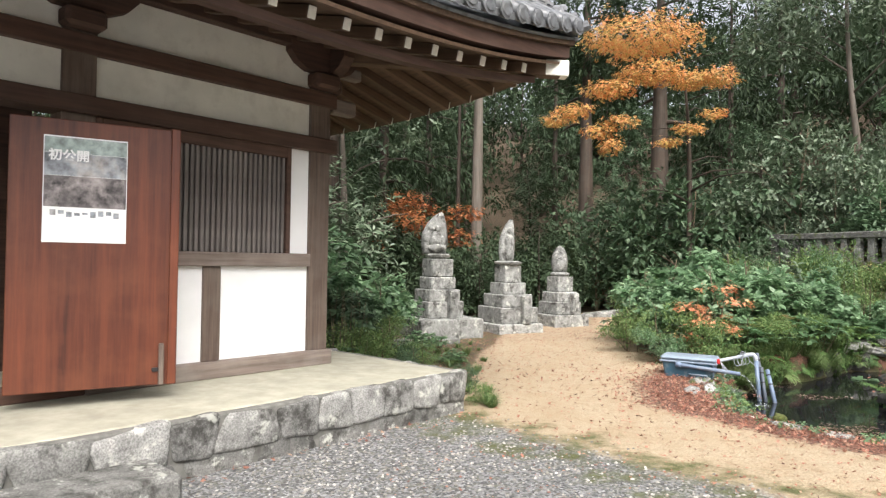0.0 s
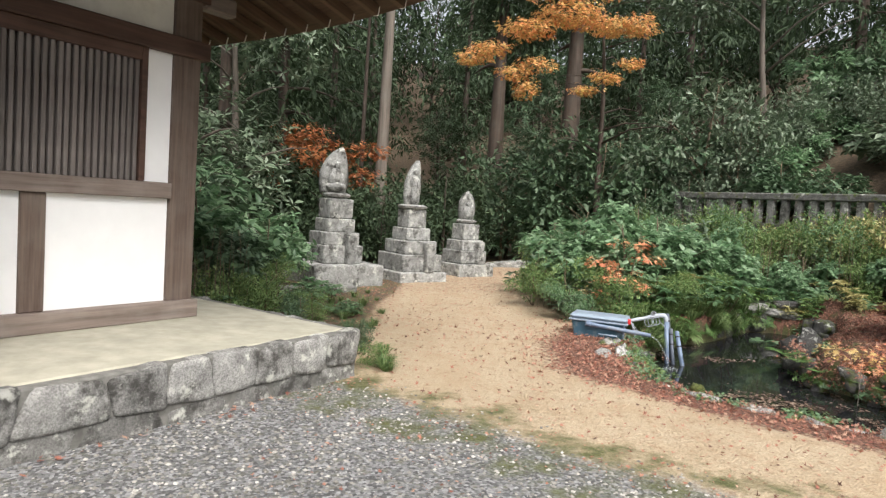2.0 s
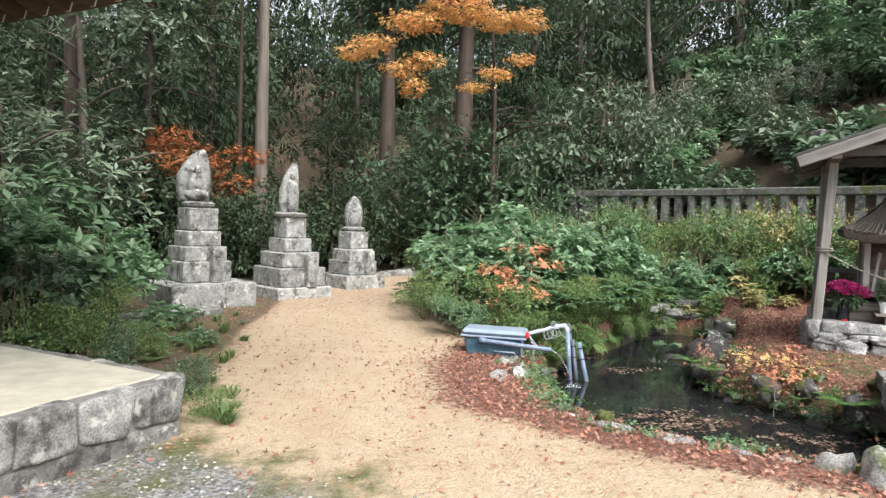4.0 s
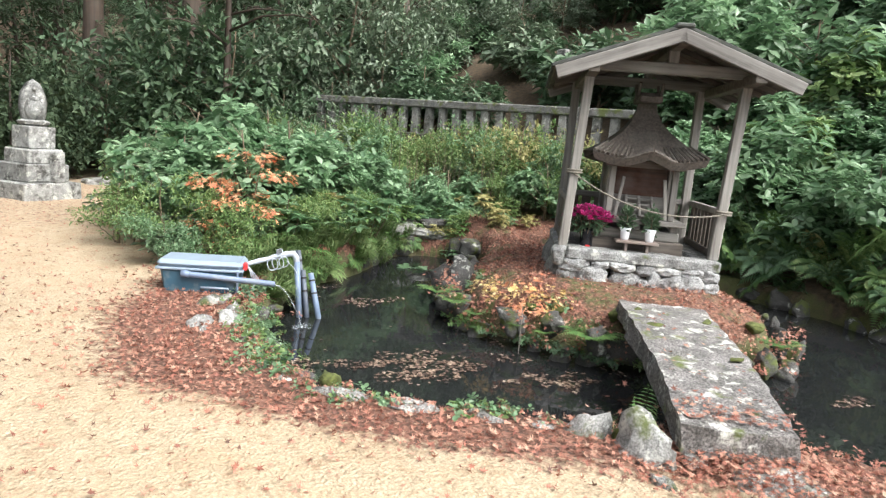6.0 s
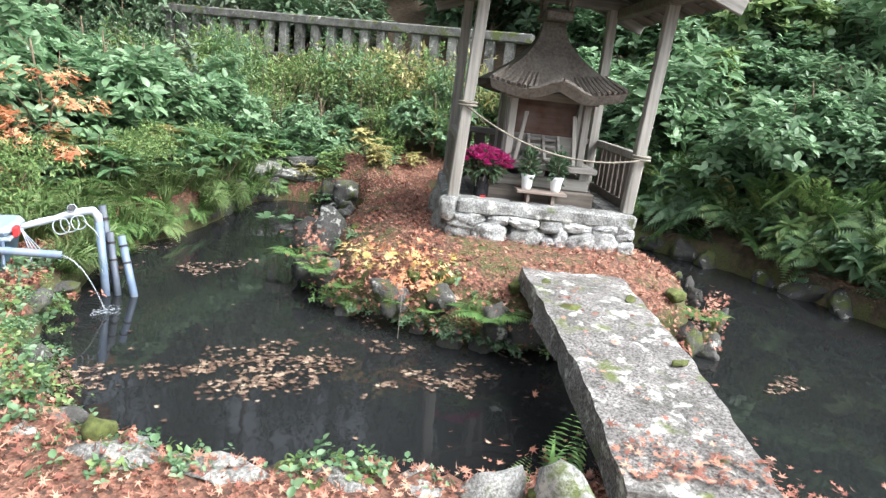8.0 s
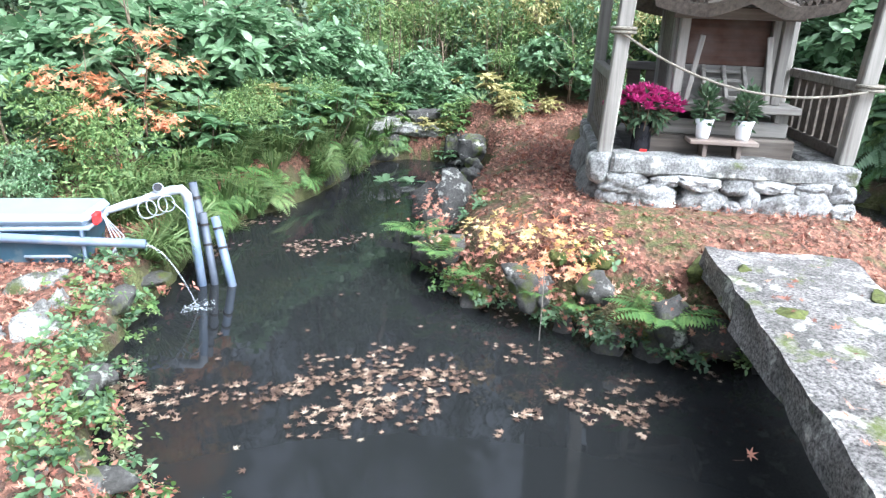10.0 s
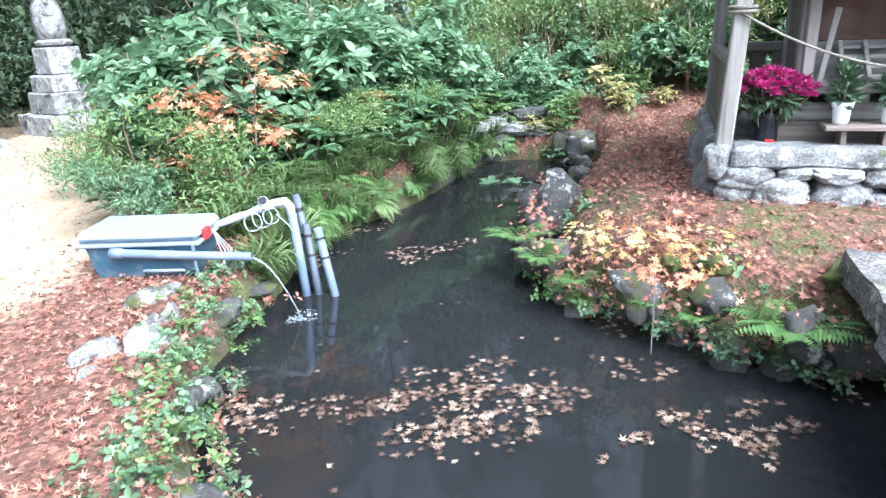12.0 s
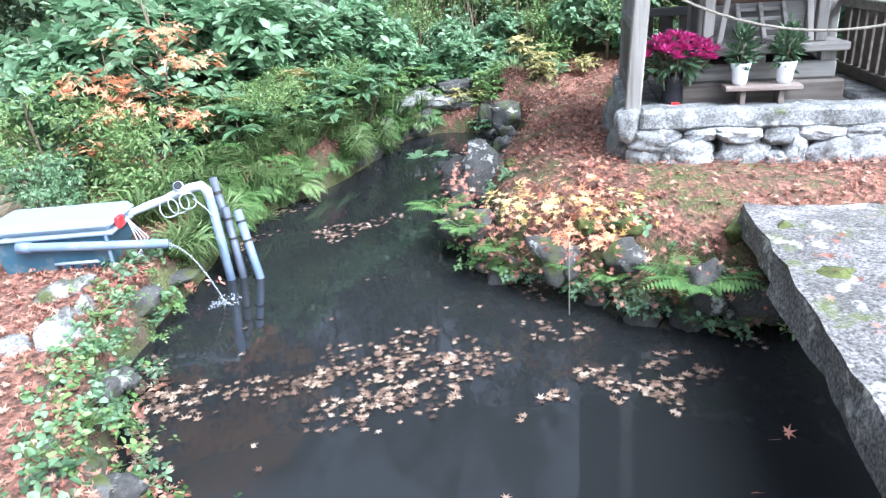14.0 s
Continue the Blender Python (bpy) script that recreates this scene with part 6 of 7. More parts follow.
# knee-high sprouts: upright stems ending in whorls of broad leaves
def sprout_mesh(seed, n, h, ln, per=8):
    r2 = np.random.RandomState(seed)
    bm = bmesh.new()
    P, A, U, Ls = [], [], [], []
    for k in range(n):
        a, r = r2.uniform(0, 6.28), r2.uniform(0.05, 0.3)
        hh = h * r2.uniform(0.55, 1.1)
        top = np.array([math.cos(a) * r, math.sin(a) * r, hh])
        tube([(top[0] * .3, top[1] * .3, 0), (top[0] * .8, top[1] * .8, hh * .55), tuple(top)], [0.006, 0.005, 0.003], 4, bm, False)
        for tier in range(2):
            for j in range(per):
                th = j * 2.4 + tier + r2.uniform(-.2, .2)
                P.append(top - np.array([0, 0, 0.10 * tier]))
                A.append([math.cos(th), math.sin(th), r2.uniform(-0.3, 0.5) - 0.25 * tier])
                U.append([0, 0, 1.0])
                Ls.append(ln * r2.uniform(0.6, 1.15))
    Ls = np.array(Ls)
    return mesh_of(bm, "stem"), leaves_mesh("leaf_whorl", np.array(P), np.array(A), np.array(U), Ls, Ls * 0.42, 0.25, True)


sprouts = [sprout_mesh(160 + i, 7, 0.42, 0.15) for i in range(4)]
big_sprouts = [sprout_mesh(166 + i, 6, 0.6, 0.26, 7) for i in range(3)]


def sprout(x, y, s, mt, pool=None, tilt=0):
    st, lf = (pool or sprouts)[rs.randint(len(pool or sprouts))]
    t = thing("sprout", pose(x, y, gz(x, y) - 0.02, 0, tilt, rs.uniform(0, 360) if not tilt else rs.uniform(-30, 30)) @ Matrix.Scale(s, 4), {"leaf_yellow": "yellowing knee-high plant with whorled leaves", "leaf_lime": "pale green knee-high plant with whorled leaves"}.get(mt, "green knee-high plant with whorled leaves"), "plant", "undergrowth")
    tagged(part("stem", st, M["twig"], t), kind="stuff")
    part("leaf_whorl", lf, M[mt], t)


for k in range(104):
    f = rs.rand()
    x, y = 4.3 + 4.7 * f + rs.uniform(-.25, .25), 9.75 + 1.75 * min(1, f * 1.6) + abs(rs.normal()) * 0.75
    if seg_dist(np.array([x]), np.array([y]), POND)[1][0]:
        continue
    sprout(x, y, rs.uniform(.6, 1.15), rs.choice(["leaf_green", "leaf_lime", "leaf_yellow", "leaf_dark"], p=[.52, .2, .18, .1]))
for k in range(58):
    x, y = rs.uniform(3.4, 6.8), rs.uniform(9.9, 12.8)
    sprout(x, y, rs.uniform(.8, 1.2), rs.choice(["leaf_green", "leaf_lime", "leaf_silver"], p=[.6, .25, .15]))
for k in range(88):
    y = rs.uniform(0.5, 9.6)
    x = bank_x(y) + 0.1 + abs(rs.normal()) * 0.8
    sprout(x, y, rs.uniform(.55, .95), rs.choice(["leaf_green", "leaf_lime", "leaf_dark"], p=[.55, .35, .1]), big_sprouts, -28)


# moss-coloured growth hiding the foot of the retaining wall
for k in range(16):
    f = (k + rs.rand()) / 16
    shrub(8.3 + 2.65 * f - 0.55, 16.8 - 6.6 * f - 0.3, rs.uniform(.6, .95), ("leaf_lime", "leaf_green", "leaf_lime", "leaf_yellow")[k % 4], "yellow-green growth at the foot of the mossy wall", 1.1, group="wall growth", pool=fine_shrubs)


# bare upright stems and grass tufts
def tuft_mesh(seed, n, ln, w, spread=0.8):
    r2 = np.random.RandomState(seed)
    a = r2.uniform(0, 6.28, n)
    base = np.stack([np.cos(a) * 0.04, np.sin(a) * 0.04, np.zeros(n)], 1)
    up0 = np.stack([np.cos(a) * spread * 0.5, np.sin(a) * spread * 0.5, np.ones(n)], 1) + r2.normal(size=(n, 3)) * 0.15
    up0 /= np.linalg.norm(up0, axis=1, keepdims=True)
    L = (ln * r2.uniform(0.6, 1.1, n))[:, None]
    side = np.stack([-np.sin(a), np.cos(a), np.zeros(n)], 1) * w
    out = np.stack([np.cos(a), np.sin(a), -0.6 * np.ones(n)], 1)
    mid, tip = base + up0 * L * 0.55, base + up0 * L * 0.8 + out * L * 0.35
    v = np.stack([base - side, base + side, mid - side, mid + side, tip], 1)
    f = (np.array([[0, 1, 3], [0, 3, 2], [2, 3, 4]])[None] + (np.arange(n) * 5)[:, None, None]).reshape(-1, 3)
    return raw_mesh("blades", v.reshape(-1, 3), f)


tufts = [tuft_mesh(150 + i, 60, 0.42, 0.006) for i in range(3)]
for k in range(96):
    f = rs.rand()
    x, y = 3.7 + 3.2 * f + rs.uniform(-.05, .2), 9.02 + 2.1 * f + rs.uniform(-.12, .3)
    t = thing("grass_tuft", pose(x, y, gz(x, y) - 0.02, 0, 0, rs.uniform(0, 360)) @ Matrix.Scale(rs.uniform(.6, 1.2), 4), "arching grass tuft overhanging the pond", "grass", "grass tufts")
    tagged(part("foliage", tufts[k % 3], M["grass"], t), kind="stuff")
for k in range(34):
    f = rs.rand()
    x, y = 6.0 + 2.3 * f, 10.85 + 0.5 * math.sin(math.pi * f) + rs.uniform(0, .15)
    t = thing("grass_tuft", pose(x, y, gz(x, y) - 0.03, 30, 0, rs.uniform(-40, 40)) @ Matrix.Scale(rs.uniform(.5, .9), 4), "arching grass tuft overhanging the pond", "grass", "grass tufts")
    tagged(part("foliage", tufts[k % 3], M["grass"], t), kind="stuff")
for k in range(24):
    x, y = rs.uniform(6.2, 8.6), rs.uniform(11.5, 12.4)
    sprout(x, y, rs.uniform(.5, .9), rs.choice(["leaf_yellow", "leaf_green", "leaf_lime"]))
for k in range(26):
    x, y = rs.uniform(7.4, 9.2), rs.uniform(10.1, 11.8)
    sprout(x, y, rs.uniform(.4, .85), rs.choice(["leaf_yellow", "leaf_green", "leaf_lime", "leaf_dark"], p=[.3, .4, .2, .1]))
stem_me = bmesh.new()
for k in range(26):
    a, r = k * 2.4, 0.5 * math.sqrt(k / 26)
    h = rs.uniform(0.7, 1.5)
    x, y = r * math.cos(a), r * math.sin(a)
    tube([(x, y, 0), (x * 1.15, y * 1.1, h * .5), (x * 1.25 + rs.uniform(-.1, .1), y * 1.2, h)], [0.008, 0.006, 0.003], 4, stem_me)
stem_me = mesh_of(stem_me, "stems")
for x, y, s in ((7.0, 12.6, .9), (7.9, 12.4, .9), (8.6, 12.2, .8), (6.2, 12.6, 1.0), (-1.35, 8.9, .75), (-1.75, 9.3, .8), (9.0, 11.6, .8), (3.3, 10.9, .6)):
    t = thing("bare_stems", pose(x, y, gz(x, y) - 0.03, 0, 0, rs.uniform(0, 360)) @ Matrix.Scale(s, 4), "leafless straw-brown stems standing in the undergrowth", "stems", "dry stems")
    tagged(part("brushwood", stem_me, M["twig"], t), kind="stuff")
# beside the platform
for x, y, s, mt, pl in ((-1.25, 9.7, .75, "leaf_dark", shrubs), (-1.05, 10.7, .85, "leaf_green", shrubs), (-1.95, 10.3, 1.0, "leaf_green", shrubs), (-2.3, 11.6, 1.2, "leaf_green", far_shrubs), (-0.8, 8.9, .45, "leaf_lime", fine_shrubs), (-0.35, 8.2, .33, "leaf_dark", fine_shrubs), (-0.25, 9.0, .3, "leaf_lime", fine_shrubs),
                        (0.25, 7.4, .26, "leaf_dark", fine_shrubs), (-1.6, 8.9, .55, "leaf_lime", fine_shrubs), (-1.3, 12.3, .8, "leaf_green", shrubs), (-2.8, 12.8, 1.4, "leaf_dark", far_shrubs), (-0.75, 9.6, .5, "leaf_lime", fine_shrubs), (0.35, 6.95, .18, "leaf_lime", fine_shrubs)):
    shrub(x, y, s, mt, "evergreen shrub beside the platform", 0.95, group="platform shrubs", pool=pl)
for x, y in ((-3.4, 15.0), (-2.6, 17.5), (-4.6, 13.5)):
    tr, cr = broad[1]
    plant("evergreen_tree", pose(x, y, -0.1, 0, 0, 50 * x), tr, cr, "bark_pale", "leaf_silver", "grey-green evergreen tree beside the hall", "tree", "forest trees")


# ferns
def fern_mesh(seed, n=9, ln=0.5, steep=0.0):
    r2 = np.random.RandomState(seed)
    P, A, U, Ls = [], [], [], []
    for k in range(n):
        a = 2 * math.pi * k / n + r2.uniform(-.3, .3)
        L = ln * r2.uniform(0.7, 1.1)
        d = np.array([math.cos(a), math.sin(a), 0])
        for j in range(1, 17):
            f = j / 16
            p = d * L * f * 0.85 * (1 - steep) + np.array([0, 0, L * (0.75 * f - 0.62 * f * f) * (1 - steep) + L * f * steep])
            for sgn in (-1, 1):
                P.append(p)
                A.append(np.array([-d[1], d[0], 0]) * sgn + d * 0.45 + np.array([0, 0, -0.1]))
                U.append([0, 0, 1.0])
                Ls.append(L * 0.24 * math.sin(math.pi * min(0.97, 0.18 + 0.8 * f)))
    Ls = np.array(Ls)
    return leaves_mesh("fronds", np.array(P), np.array(A), np.array(U), Ls, Ls * 0.28, 0.05)


fern_up = fern_mesh(243, 4, 0.46, 0.8)
fern_me = [fern_mesh(240), fern_mesh(241, 7, 0.42), fern_mesh(242, 11, 0.55)]


def fern(x, y, z, s, rx=0, ry=0, mt="fern"):
    t = thing("fern", pose(x, y, z, rx, ry, rs.uniform(0, 360)) @ Matrix.Scale(s, 4), "green arching fern by the water", "fern", "ferns")
    me = fern_me[rs.randint(3)].copy()
    me.materials.clear()
    part("fronds", me, M[mt], t)


for x, y, z, s in ((5.2, 7.62, 0.0, .62), (5.22, 7.35, -0.04, .42), (5.58, 6.34, -.02, .62), (6.05, 5.82, -.12, .6), (5.44, 6.72, -.06, .28), (5.36, 6.95, -.05, .25), (6.95, 5.5, .0, .45), (3.75, 8.55, 0, .4), (5.3, 8.0, 0, .5)):
    fern(x, y, z, s)
for x, y, s, tilt in ((4.46, 5.08, 0.95, 6), (5.24, 4.52, 0.5, -10), (4.3, 5.2, 0.5, 25), (5.5, 6.45, 0.45, 30)):
    t = thing("fern", pose(x, y, gz(x, y) if x != 5.5 else 0.02, tilt, 0, 40), "upright fern frond at the water's edge", "fern", "ferns")
    t.matrix_world = t.matrix_world @ Matrix.Scale(s, 4)
    me = fern_up.copy()
    me.materials.clear()
    part("fronds", me, M["leaf_lime" if tilt > 20 else "fern"], t)


def lean_fern(x, y, z, s, tilt, az):
    t = thing("fern", pose(x, y, z, 0, 0, az) @ pose(0, 0, 0, tilt) @ pose(0, 0, 0, 0, 0, rs.uniform(0, 360)) @ Matrix.Scale(s, 4), "green arching fern hanging over the water", "fern", "ferns")
    me = fern_me[rs.randint(3)].copy()
    me.materials.clear()
    part("fronds", me, M["fern" if rs.rand() < .85 else "leaf_lime"], t)


# ferns and low plants on the bank beside the platform
for k in range(34):
    x, y = rs.uniform(-1.5, 0.35), rs.uniform(7.7, 11.4)
    if seg_dist(np.array([x]), np.array([y]), path_line, False)[0][0] < 1.5 or y < 7.6 - 0.9 * x:
        continue
    if k % 3:
        fern(x, y, gz(x, y), rs.uniform(0.4, 0.75), 0, 0, ("fern", "leaf_lime", "leaf_green")[k % 3])
    else:
        sprout(x, y, rs.uniform(.5, .9), "leaf_green")


LIP = ((3.8, 8.55), (4.15, 9.05), (4.6, 9.58), (5.5, 10.03), (6.15, 10.6), (6.7, 11.08), (7.2, 11.1))
for k in range(132):
    i = k % 6
    f = rs.rand()
    (ax, ay), (bx, by) = LIP[i], LIP[i + 1]
    x, y = ax + (bx - ax) * f + rs.uniform(-.04, .06), ay + (by - ay) * f + rs.uniform(-.06, .06)
    if k % 3:
        lean_fern(x, y, rs.uniform(-.1, .02), rs.uniform(0.28, 0.6) if i else rs.uniform(.2, .35), rs.uniform(30, 70), math.degrees(math.atan2(by - ay, bx - ax)))
    else:
        t = thing("grass_tuft", pose(x, y, rs.uniform(-.08, .02), 0, 0, math.degrees(math.atan2(by - ay, bx - ax))) @ pose(0, 0, 0, rs.uniform(30, 70)) @ Matrix.Scale(rs.uniform(.45, .85), 4), "arching grass tuft overhanging the pond", "grass", "grass tufts")
        tagged(part("foliage", tufts[k % 3], M["grass"], t), kind="stuff")
for k in range(30):
    f = rs.rand()
    x, y = 6.0 + 2.4 * f, 10.75 + 0.75 * math.sin(math.pi * min(1, f * 0.9 + .05)) + rs.uniform(-.05, .25)
    fern(x, y, gz(x, y) - 0.02, rs.uniform(0.3, 0.6), 35)
for k in range(60):
    y = rs.uniform(0.5, 9.8)
    x = bank_x(y) + abs(rs.normal()) * 0.7
    fern(x, y, gz(x, y) + 0.1, rs.uniform(0.5, 1.05), 0, -35)
for k in range(120):
    y = rs.uniform(1.5, 8.4)
    x = bank_x(y) - 0.1 + abs(rs.normal()) * 0.3
    fern(x, y, rs.uniform(-0.12, 0.75), rs.uniform(0.6, 1.2), 0, -50, ("fern", "leaf_lime", "leaf_green", "fern", "leaf_yellow" if k % 25 == 4 else "leaf_lime")[k % 5])
for k in range(44):
    f = rs.rand()
    x, y = 3.8 + 3.2 * f + rs.uniform(-.2, .2), 9.2 + 2.0 * f + rs.uniform(0, .5)
    fern(x, y, gz(x, y), rs.uniform(0.5, 0.95), 25)

# small herbs and moss tufts along the near bank and islet
herb_me = [crown_mesh("leaves", 260 + i, [(0, 0, 0.03, 0.10, 0.09, 0.035), (0.1, 0.06, 0.03, 0.07, 0.08, 0.03)], 11, 4, 0.034, 0.7, 0.9, 0.3, 0.0, oval=True, rosette=True) for i in range(3)]
for k in range(120):
    if k < 62:
        i = k % 7
        (ax, ay), (bx, by) = ((3.32, 7.85), (3.75, 8.5), (3.18, 6.95), (3.3, 6.3), (3.6, 5.85), (4.1, 5.45), (3.25, 7.4))[i], ((3.75, 8.5), (3.9, 8.7), (3.25, 7.4), (3.18, 6.95), (3.3, 6.3), (3.6, 5.85), (3.32, 7.85))[i]
        f = rs.rand()
        x, y = ax + (bx - ax) * f - abs(rs.normal()) * 0.12, ay + (by - ay) * f - rs.uniform(-.05, .12)
    else:
        (ax, ay) = ISLE[k % 4] if k % 2 else ISLE[-1 - k % 3]
        x, y = ax + rs.uniform(-.06, .35), ay + rs.uniform(-.15, .3)
    t = thing("herb", pose(x, y, gz(x, y) - 0.01, 0, 0, rs.uniform(0, 360)) @ Matrix.Scale(rs.uniform(.7, 1.25), 4), "small bright green herb growing among fallen leaves", "herb", "bank herbs")
    tagged(part("foliage", herb_me[k % 3], M["leaf_green" if k % 3 else "leaf_lime"], t), kind="stuff")
for k in range(150):
    if k < 80:
        (ax, ay), (bx, by) = (((3.2, 6.9), (3.35, 7.8)), ((3.35, 7.8), (3.8, 8.5)), ((3.32, 6.3), (3.2, 6.9)), ((3.62, 5.85), (3.32, 6.3)))[k % 4]
        off = rs.uniform(-.12, .14)
    else:
        (ax, ay), (bx, by) = ((ISLE[1], ISLE[0]), (ISLE[2], ISLE[1]), (ISLE[3], ISLE[2]), (ISLE[4], ISLE[3]), (ISLE[0], ISLE[-1]))[k % 5]
        off = rs.uniform(-.1, .05)
    f = rs.rand()
    x, y = ax + (bx - ax) * f + off, ay + (by - ay) * f - off * .6
    t = thing("herb", pose(x, y, max(gz(x, y), -0.2) + 0.02, 0, 0, rs.uniform(0, 360)) @ Matrix.Scale(rs.uniform(.45, 1.1), 4), "small green herb rooted in the pond's stone edge", "herb", "bank herbs")
    tagged(part("foliage", herb_me[k % 3], M[("leaf_green", "leaf_dark", "leaf_lime", "litter", "fern")[k % 5]], t), kind="stuff")
# islet maple seedling, drooping over the rocks
sd = thing("maple_seedling", pose(5.62, 7.3, 0.1), "low maple seedling with yellow and salmon leaves", "seedling")
part("leaves", crown_mesh("leaves", 250, [(-.2, -.15, .12, .3, .22, .08), (.1, -.35, .05, .25, .16, .08), (-.3, .1, .1, .2, .2, .06)], 55, 4, 0.075, 0.7, 0.8, -0.1, None, True), M["leaf_gold"], sd)
part("leaves", crown_mesh("leaves", 251, [(.2, .0, .14, .35, .28, .06), (-.1, -.3, .02, .3, .25, .1)], 50, 4, 0.075, 0.7, 0.8, -0.1, None, True), M["leaf_salmon"], sd)
part("stem", tube([(0, 0, -0.1), (-.1, -.05, .1), (-.3, -.15, .14)], [.014, .01, .005], 5), M["twig"], sd)

# ---- loose leaves, gravel ----
rs = np.random.RandomState(31)


def scatter(n, xr, yr, accept):
    x, y = rs.uniform(*xr, n), rs.uniform(*yr, n)
    k = accept(x, y)
    return x[k], y[k]


def litter_ok(x, y):
    d, i = seg_dist(x, y, POND)
    isl = seg_dist(x, y, ISLE)[1]
    p = np.where(i, 0, 0.9 * smooth(1.0, 0.25, d / (0.9 + 0.7 * smooth(6.2, 7.0, y))) + 0.04) * (x + y > 6.0) * ((y < 9.8) | (x > 5.5))
    p = np.where(isl, 0.45 + 0.5 * smooth(-0.3, 0.15, wave(x * 2.3 + 1, y * 2.3)), p)
    return rs.rand(len(x)) < p


x, y = scatter(74000, (0.5, 9.5), (2.6, 12), litter_ok)
z = ground_z(x, y) + 0.008 + rs.uniform(0, 0.02, len(x))
nr = np.stack([rs.normal(size=len(x)) * .5, rs.normal(size=len(x)) * .5, np.ones(len(x))], 1)
tagged(part("leaf_litter", stars_mesh("leaf_litter", np.stack([x, y, z], 1), nr, rs.uniform(0.013, 0.033, len(x)), rs, 0.9), M["litter"]), "red-brown maple leaves strewn along the pond bank", "leaves", kind="stuff")
# leaves drifted against the platform foot and under its shrubs
x, y = scatter(5200, (-3.2, 1.2), (3.4, 12.5), lambda x, y: (rs.rand(len(x)) < np.where(y < 6.9, smooth(0.35, 0.02, np.abs((y - 6.94) - (x + 1.17) * 1.017 + 1.93)), 0.28 * (seg_dist(x, y, path_line, False)[0] > 1.2))) & ((y - 6.94 < (x + 1.17) * 1.017 - 1.86) | (x + y > 7.4)))
nr = np.stack([rs.normal(size=len(x)) * .3, rs.normal(size=len(x)) * .3, np.ones(len(x))], 1)
tagged(part("drifted_leaves", stars_mesh("drifted_leaves", np.stack([x, y, ground_z(x, y) + 0.01], 1), nr, rs.uniform(0.02, 0.038, len(x)), rs, 0.35), M["litter"]), "red-brown leaves drifted along the platform foot", "leaves", kind="stuff")
for k in range(46):
    x, y = (rs.uniform(-0.6, 0.7), rs.uniform(7.2, 12.2)) if k < 34 else (0.45 + rs.uniform(0, .3), rs.uniform(6.2, 7.2))
    if seg_dist(np.array([x]), np.array([y]), path_line, False)[0][0] < 1.25:
        continue
    t = thing("grass_tuft", pose(x, y, gz(x, y) - 0.02, 0, 0, rs.uniform(0, 360)) @ Matrix.Scale(rs.uniform(.3, .7), 4), "short grass tuft beside the path", "grass", "grass tufts")
    tagged(part("foliage", tufts[k % 3], M["grass"], t), kind="stuff")
# leaves caught among the stones of the islet's rim
px, py, pz = [], [], []
for (ax, ay), (bx, by) in zip(ISLE, ISLE[1:5] + ISLE[5:] + ISLE[:1]):
    n = int(260 * math.hypot(bx - ax, by - ay)) if ay < 9.2 and ax < 7.2 else 0
    f = rs.rand(n)
    px.append(ax + (bx - ax) * f + rs.normal(size=n) * 0.06)
    py.append(ay + (by - ay) * f + rs.normal(size=n) * 0.06)
    pz.append(rs.uniform(-0.2, 0.12, n))
px, py, pz = np.concatenate(px), np.concatenate(py), np.concatenate(pz)
pz = np.maximum(pz, ground_z(px, py) + 0.01)
tagged(part("rim_leaves", stars_mesh("rim_leaves", np.stack([px, py, pz], 1), rs.normal(size=(len(px), 3)) * .5 + np.array([-.2, -.2, 1.0]), rs.uniform(0.016, 0.034, len(px)), rs, 0.4), M["litter"]), "fallen maple leaves caught on the islet's stone rim", "leaves", kind="stuff")
# leaves lying on the bridge slab
u, w = np.concatenate([rs.uniform(-2.3, -0.05, 46), -2.38 + np.abs(rs.normal(size=150)) * 0.16]), np.concatenate([rs.choice([-1, 1], 46, p=[.35, .65]) * rs.uniform(0.05, 0.3, 46), rs.uniform(-.3, .3, 150)])
pl = np.array([tuple(pose(6.21, 6.17, 0.262, 0, 0, 43.9) @ Vector((a, c, 0.02 + 0.03 * math.sin(math.pi * a / -2.42) - 0.07 * (a / -2.42) ** 3))) for a, c in zip(u, w)])
tagged(part("bridge_leaves", stars_mesh("bridge_leaves", pl, np.tile([[0, 0, 1.0]], (196, 1)) + rs.normal(size=(196, 3)) * .2, rs.uniform(0.016, 0.032, 196), rs, 0.3), M["litter"]), "orange leaves lying on the stone slab", "leaves", kind="stuff")
# leaves heaped over the near end of the slab
hx, hy = rs.normal(size=2600) * 0.34, rs.normal(size=2600) * 0.26
cs, sn = math.cos(radians(-47)), math.sin(radians(-47))
px, py = 4.52 + hx * cs - hy * sn, 4.46 + hx * sn + hy * cs
pz = np.maximum(ground_z(px, py), 0.0) + 0.10 * np.exp(-(hx ** 2 / 0.2 + hy ** 2 / 0.12)) * rs.uniform(0.35, 1, 2600) + 0.01
nr = rs.normal(size=(2600, 3)) * .35 + np.array([0, 0, 1.0])
tagged(part("heaped_leaves", stars_mesh("heaped_leaves", np.stack([px, py, pz], 1), nr, rs.uniform(0.014, 0.03, 2600), rs, 0.45), M["litter"]), "red-brown leaves heaped at the bridge end", "leaves", kind="stuff")
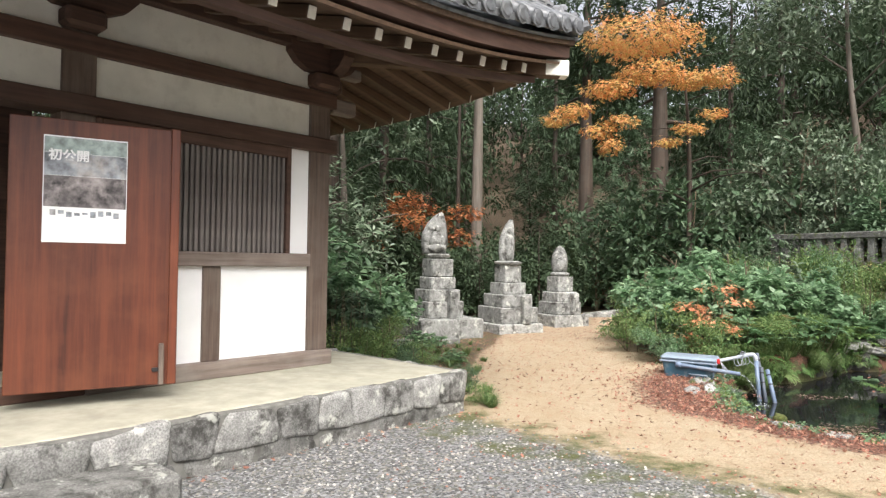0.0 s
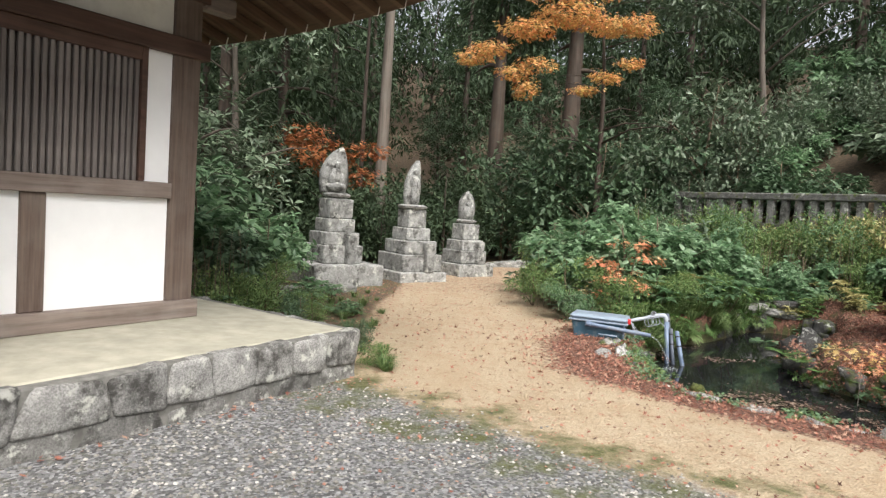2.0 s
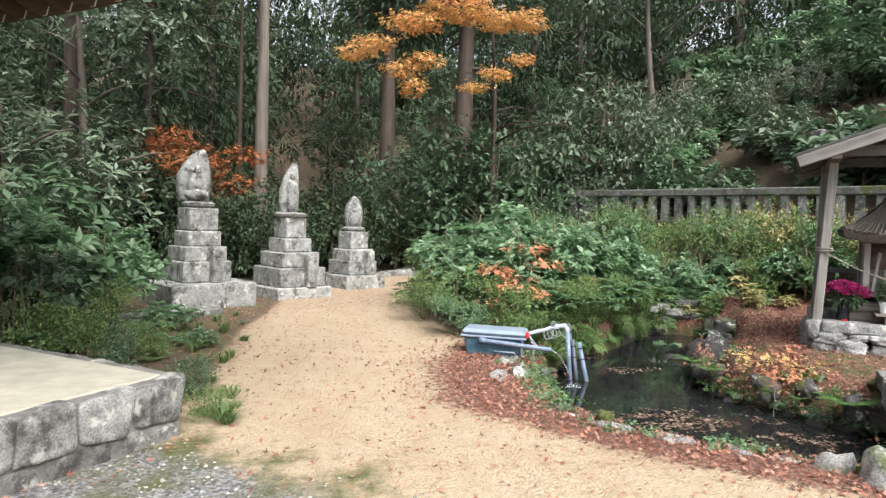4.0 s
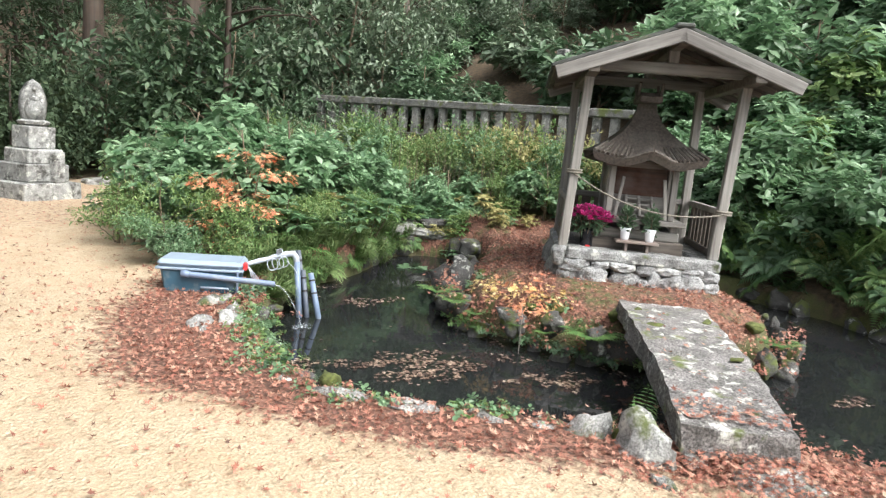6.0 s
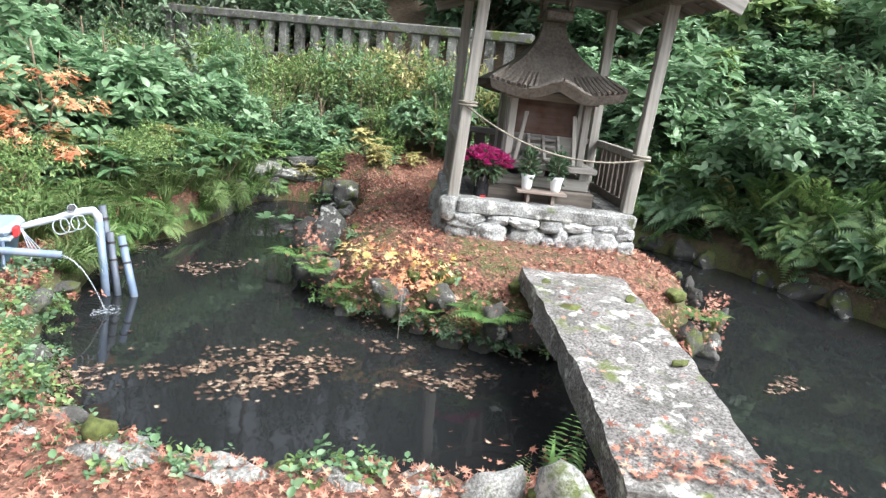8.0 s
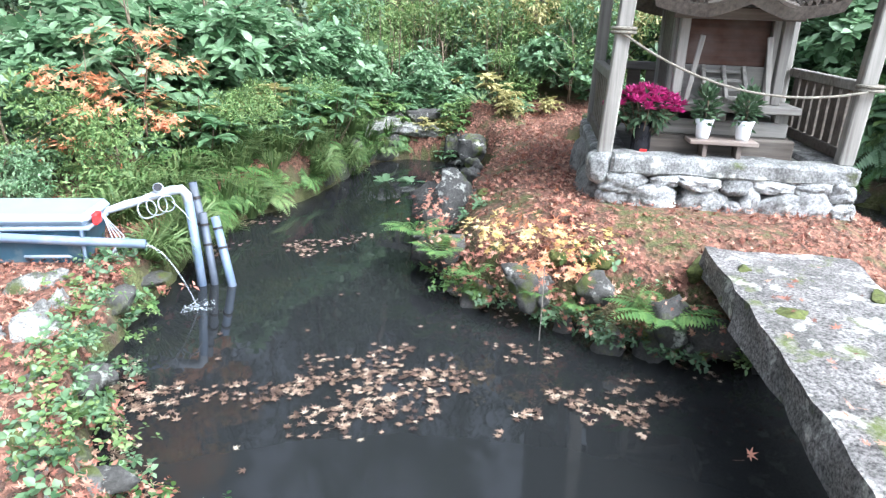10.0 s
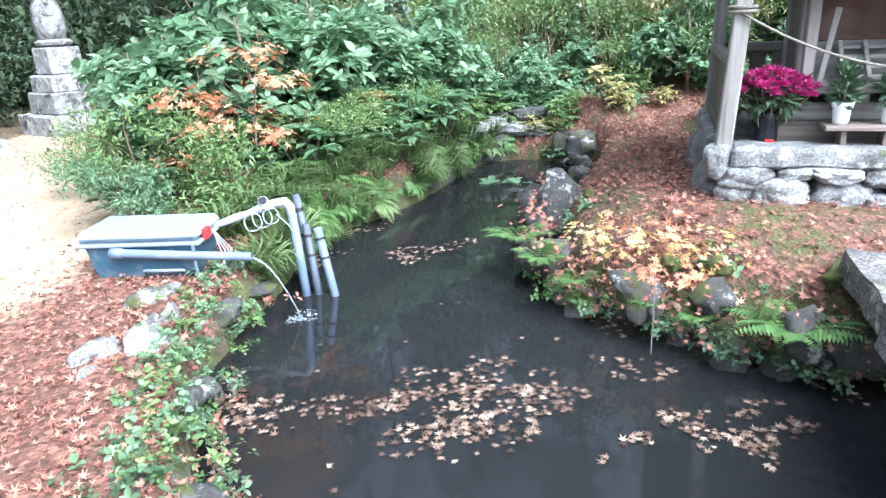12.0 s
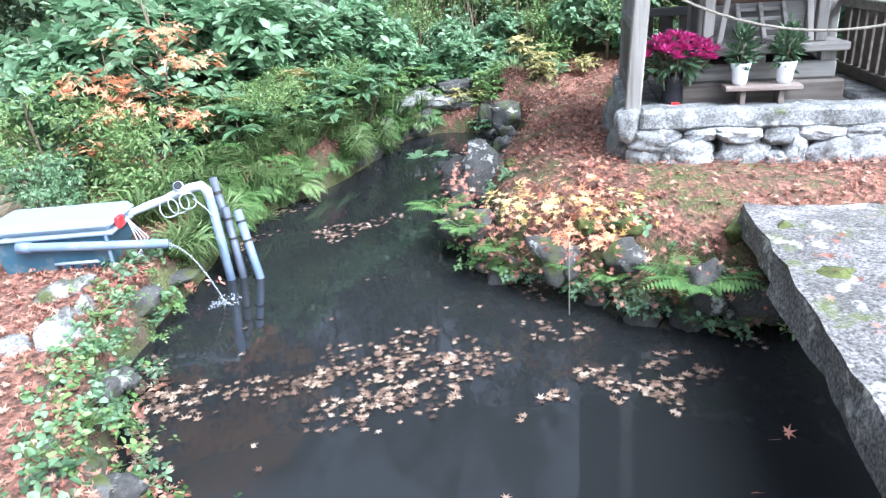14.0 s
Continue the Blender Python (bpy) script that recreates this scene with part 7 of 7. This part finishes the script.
# leaf scraps strewn over the sand
x, y = scatter(19000, (-0.5, 6), (2.5, 18), lambda x, y: (rs.rand(len(x)) < 0.4 + 0.6 * smooth(7.5, 11, y)) & (seg_dist(x, y, path_line, False)[0] < 2.0) & ~seg_dist(x, y, POND)[1])
nr = np.stack([rs.normal(size=len(x)) * .35, rs.normal(size=len(x)) * .35, np.ones(len(x))], 1)
tagged(part("leaf_scraps", stars_mesh("leaf_scraps", np.stack([x, y, ground_z(x, y) + 0.006], 1), nr, rs.uniform(0.008, 0.024, len(x)), rs, 0.4), M["litter"]), "small brown leaf scraps strewn over the sand", "leaves", kind="stuff")
# floating leaves
BL = [(4.33, 7.08, .27, .2, 78), (4.12, 6.78, .22, .16, 52), (4.45, 6.78, .26, .2, 80), (4.66, 6.82, .14, .16, 26), (4.05, 7.08, .16, .07, 18), (3.9, 7.12, .14, .1, 15), (3.75, 7.22, .1, .1, 9),
      (3.35, 7.5, .2, .22, 95), (3.52, 7.3, .14, .16, 32), (3.27, 7.2, .12, .3, 70), (3.24, 6.9, .1, .16, 34), (5.0, 6.33, .1, .14, 22), (5.12, 6.12, .12, .12, 26), (5.3, 6.12, .1, .07, 12), (5.28, 6.27, .14, .05, 8),
      (5.09, 6.8, .12, .12, 14), (5.16, 6.67, .08, .05, 6), (4.79, 6.36, .08, .06, 9), (4.55, 6.33, .03, .03, 2), (4.28, 6.02, .03, .03, 1), (5.03, 8.75, .34, .13, 62), (4.3, 9.05, .2, .15, 26),
      (6.92, 4.88, .22, .09, 30), (7.14, 5.5, .16, .1, 12), (4.8, 9.5, .3, .1, 20), (5.3, 7.2, .06, .3, 10), (5.7, 6.3, .1, .25, 16), (4.3, 7.4, 1.0, .9, 12)]
xs, ys = [], []
for cx, cy, sx, sy, n in BL:
    n = n if n < 5 else int(n * 2.0)
    rr, aa = np.sqrt(rs.rand(n)), rs.uniform(0, 6.28, n)
    lump = 1 + 0.35 * np.sin(aa * 3 + cx * 9) + 0.2 * np.sin(aa * 5 + cy * 7)
    xs.append(cx + rr * lump * np.cos(aa) * sx)
    ys.append(cy + rr * lump * np.sin(aa) * sy)
x, y = np.concatenate(xs), np.concatenate(ys)
d, i = seg_dist(x, y, POND)
k = i & (d > 0.05)
x, y = x[k], y[k]
z = np.full(len(x), WATER_Z + 0.004) + rs.uniform(0, .004, len(x))
nr = np.stack([rs.normal(size=len(x)) * .06, rs.normal(size=len(x)) * .06, np.ones(len(x))], 1)
tagged(part("floating_leaves", stars_mesh("floating_leaves", np.stack([x, y, z], 1), nr, rs.uniform(0.018, 0.032, len(x)), rs, 0.3), M["float"]), "pale brown maple leaves floating on dark water", "leaves", kind="stuff")

# gravel court
x, y = scatter(19000, (-2.5, 5), (1.0, 6.8), lambda x, y: (rs.rand(len(x)) < smooth(7.0, 5.6, x + y) * (0.35 + 0.65 * smooth(-0.35, 0.15, wave(x * 1.6, y * 1.6)))) & (y - 6.94 < (x + 1.17) * 1.017 - 1.9) & (x < 3.2))
n = len(x)
s = rs.uniform(0.006, 0.016, n)
oct_v = np.array([[1, 0, 0], [0, 1, 0], [-1, 0, 0], [0, -1, 0], [0, 0, .6], [0, 0, -.6]], float)
oct_f = np.array([[0, 1, 4], [1, 2, 4], [2, 3, 4], [3, 0, 4], [1, 0, 5], [2, 1, 5], [3, 2, 5], [0, 3, 5]])
an = rs.uniform(0, 6.28, n)
V = oct_v[None] * (1 + rs.uniform(-.35, .35, (n, 6, 1)))
V = np.stack([V[..., 0] * np.cos(an)[:, None] - V[..., 1] * np.sin(an)[:, None], V[..., 0] * np.sin(an)[:, None] + V[..., 1] * np.cos(an)[:, None], V[..., 2]], -1) * s[:, None, None]
V += np.stack([x, y, ground_z(x, y) + 0.003], 1)[:, None]
F = (oct_f[None] + (np.arange(n) * 6)[:, None, None]).reshape(-1, 3)
me = bpy.data.meshes.new("gravel")
me.from_pydata(V.reshape(-1, 3).tolist(), [], F.tolist())
tagged(part("gravel", me, M["pebble"]), "loose grey gravel on the court", "gravel", kind="stuff")
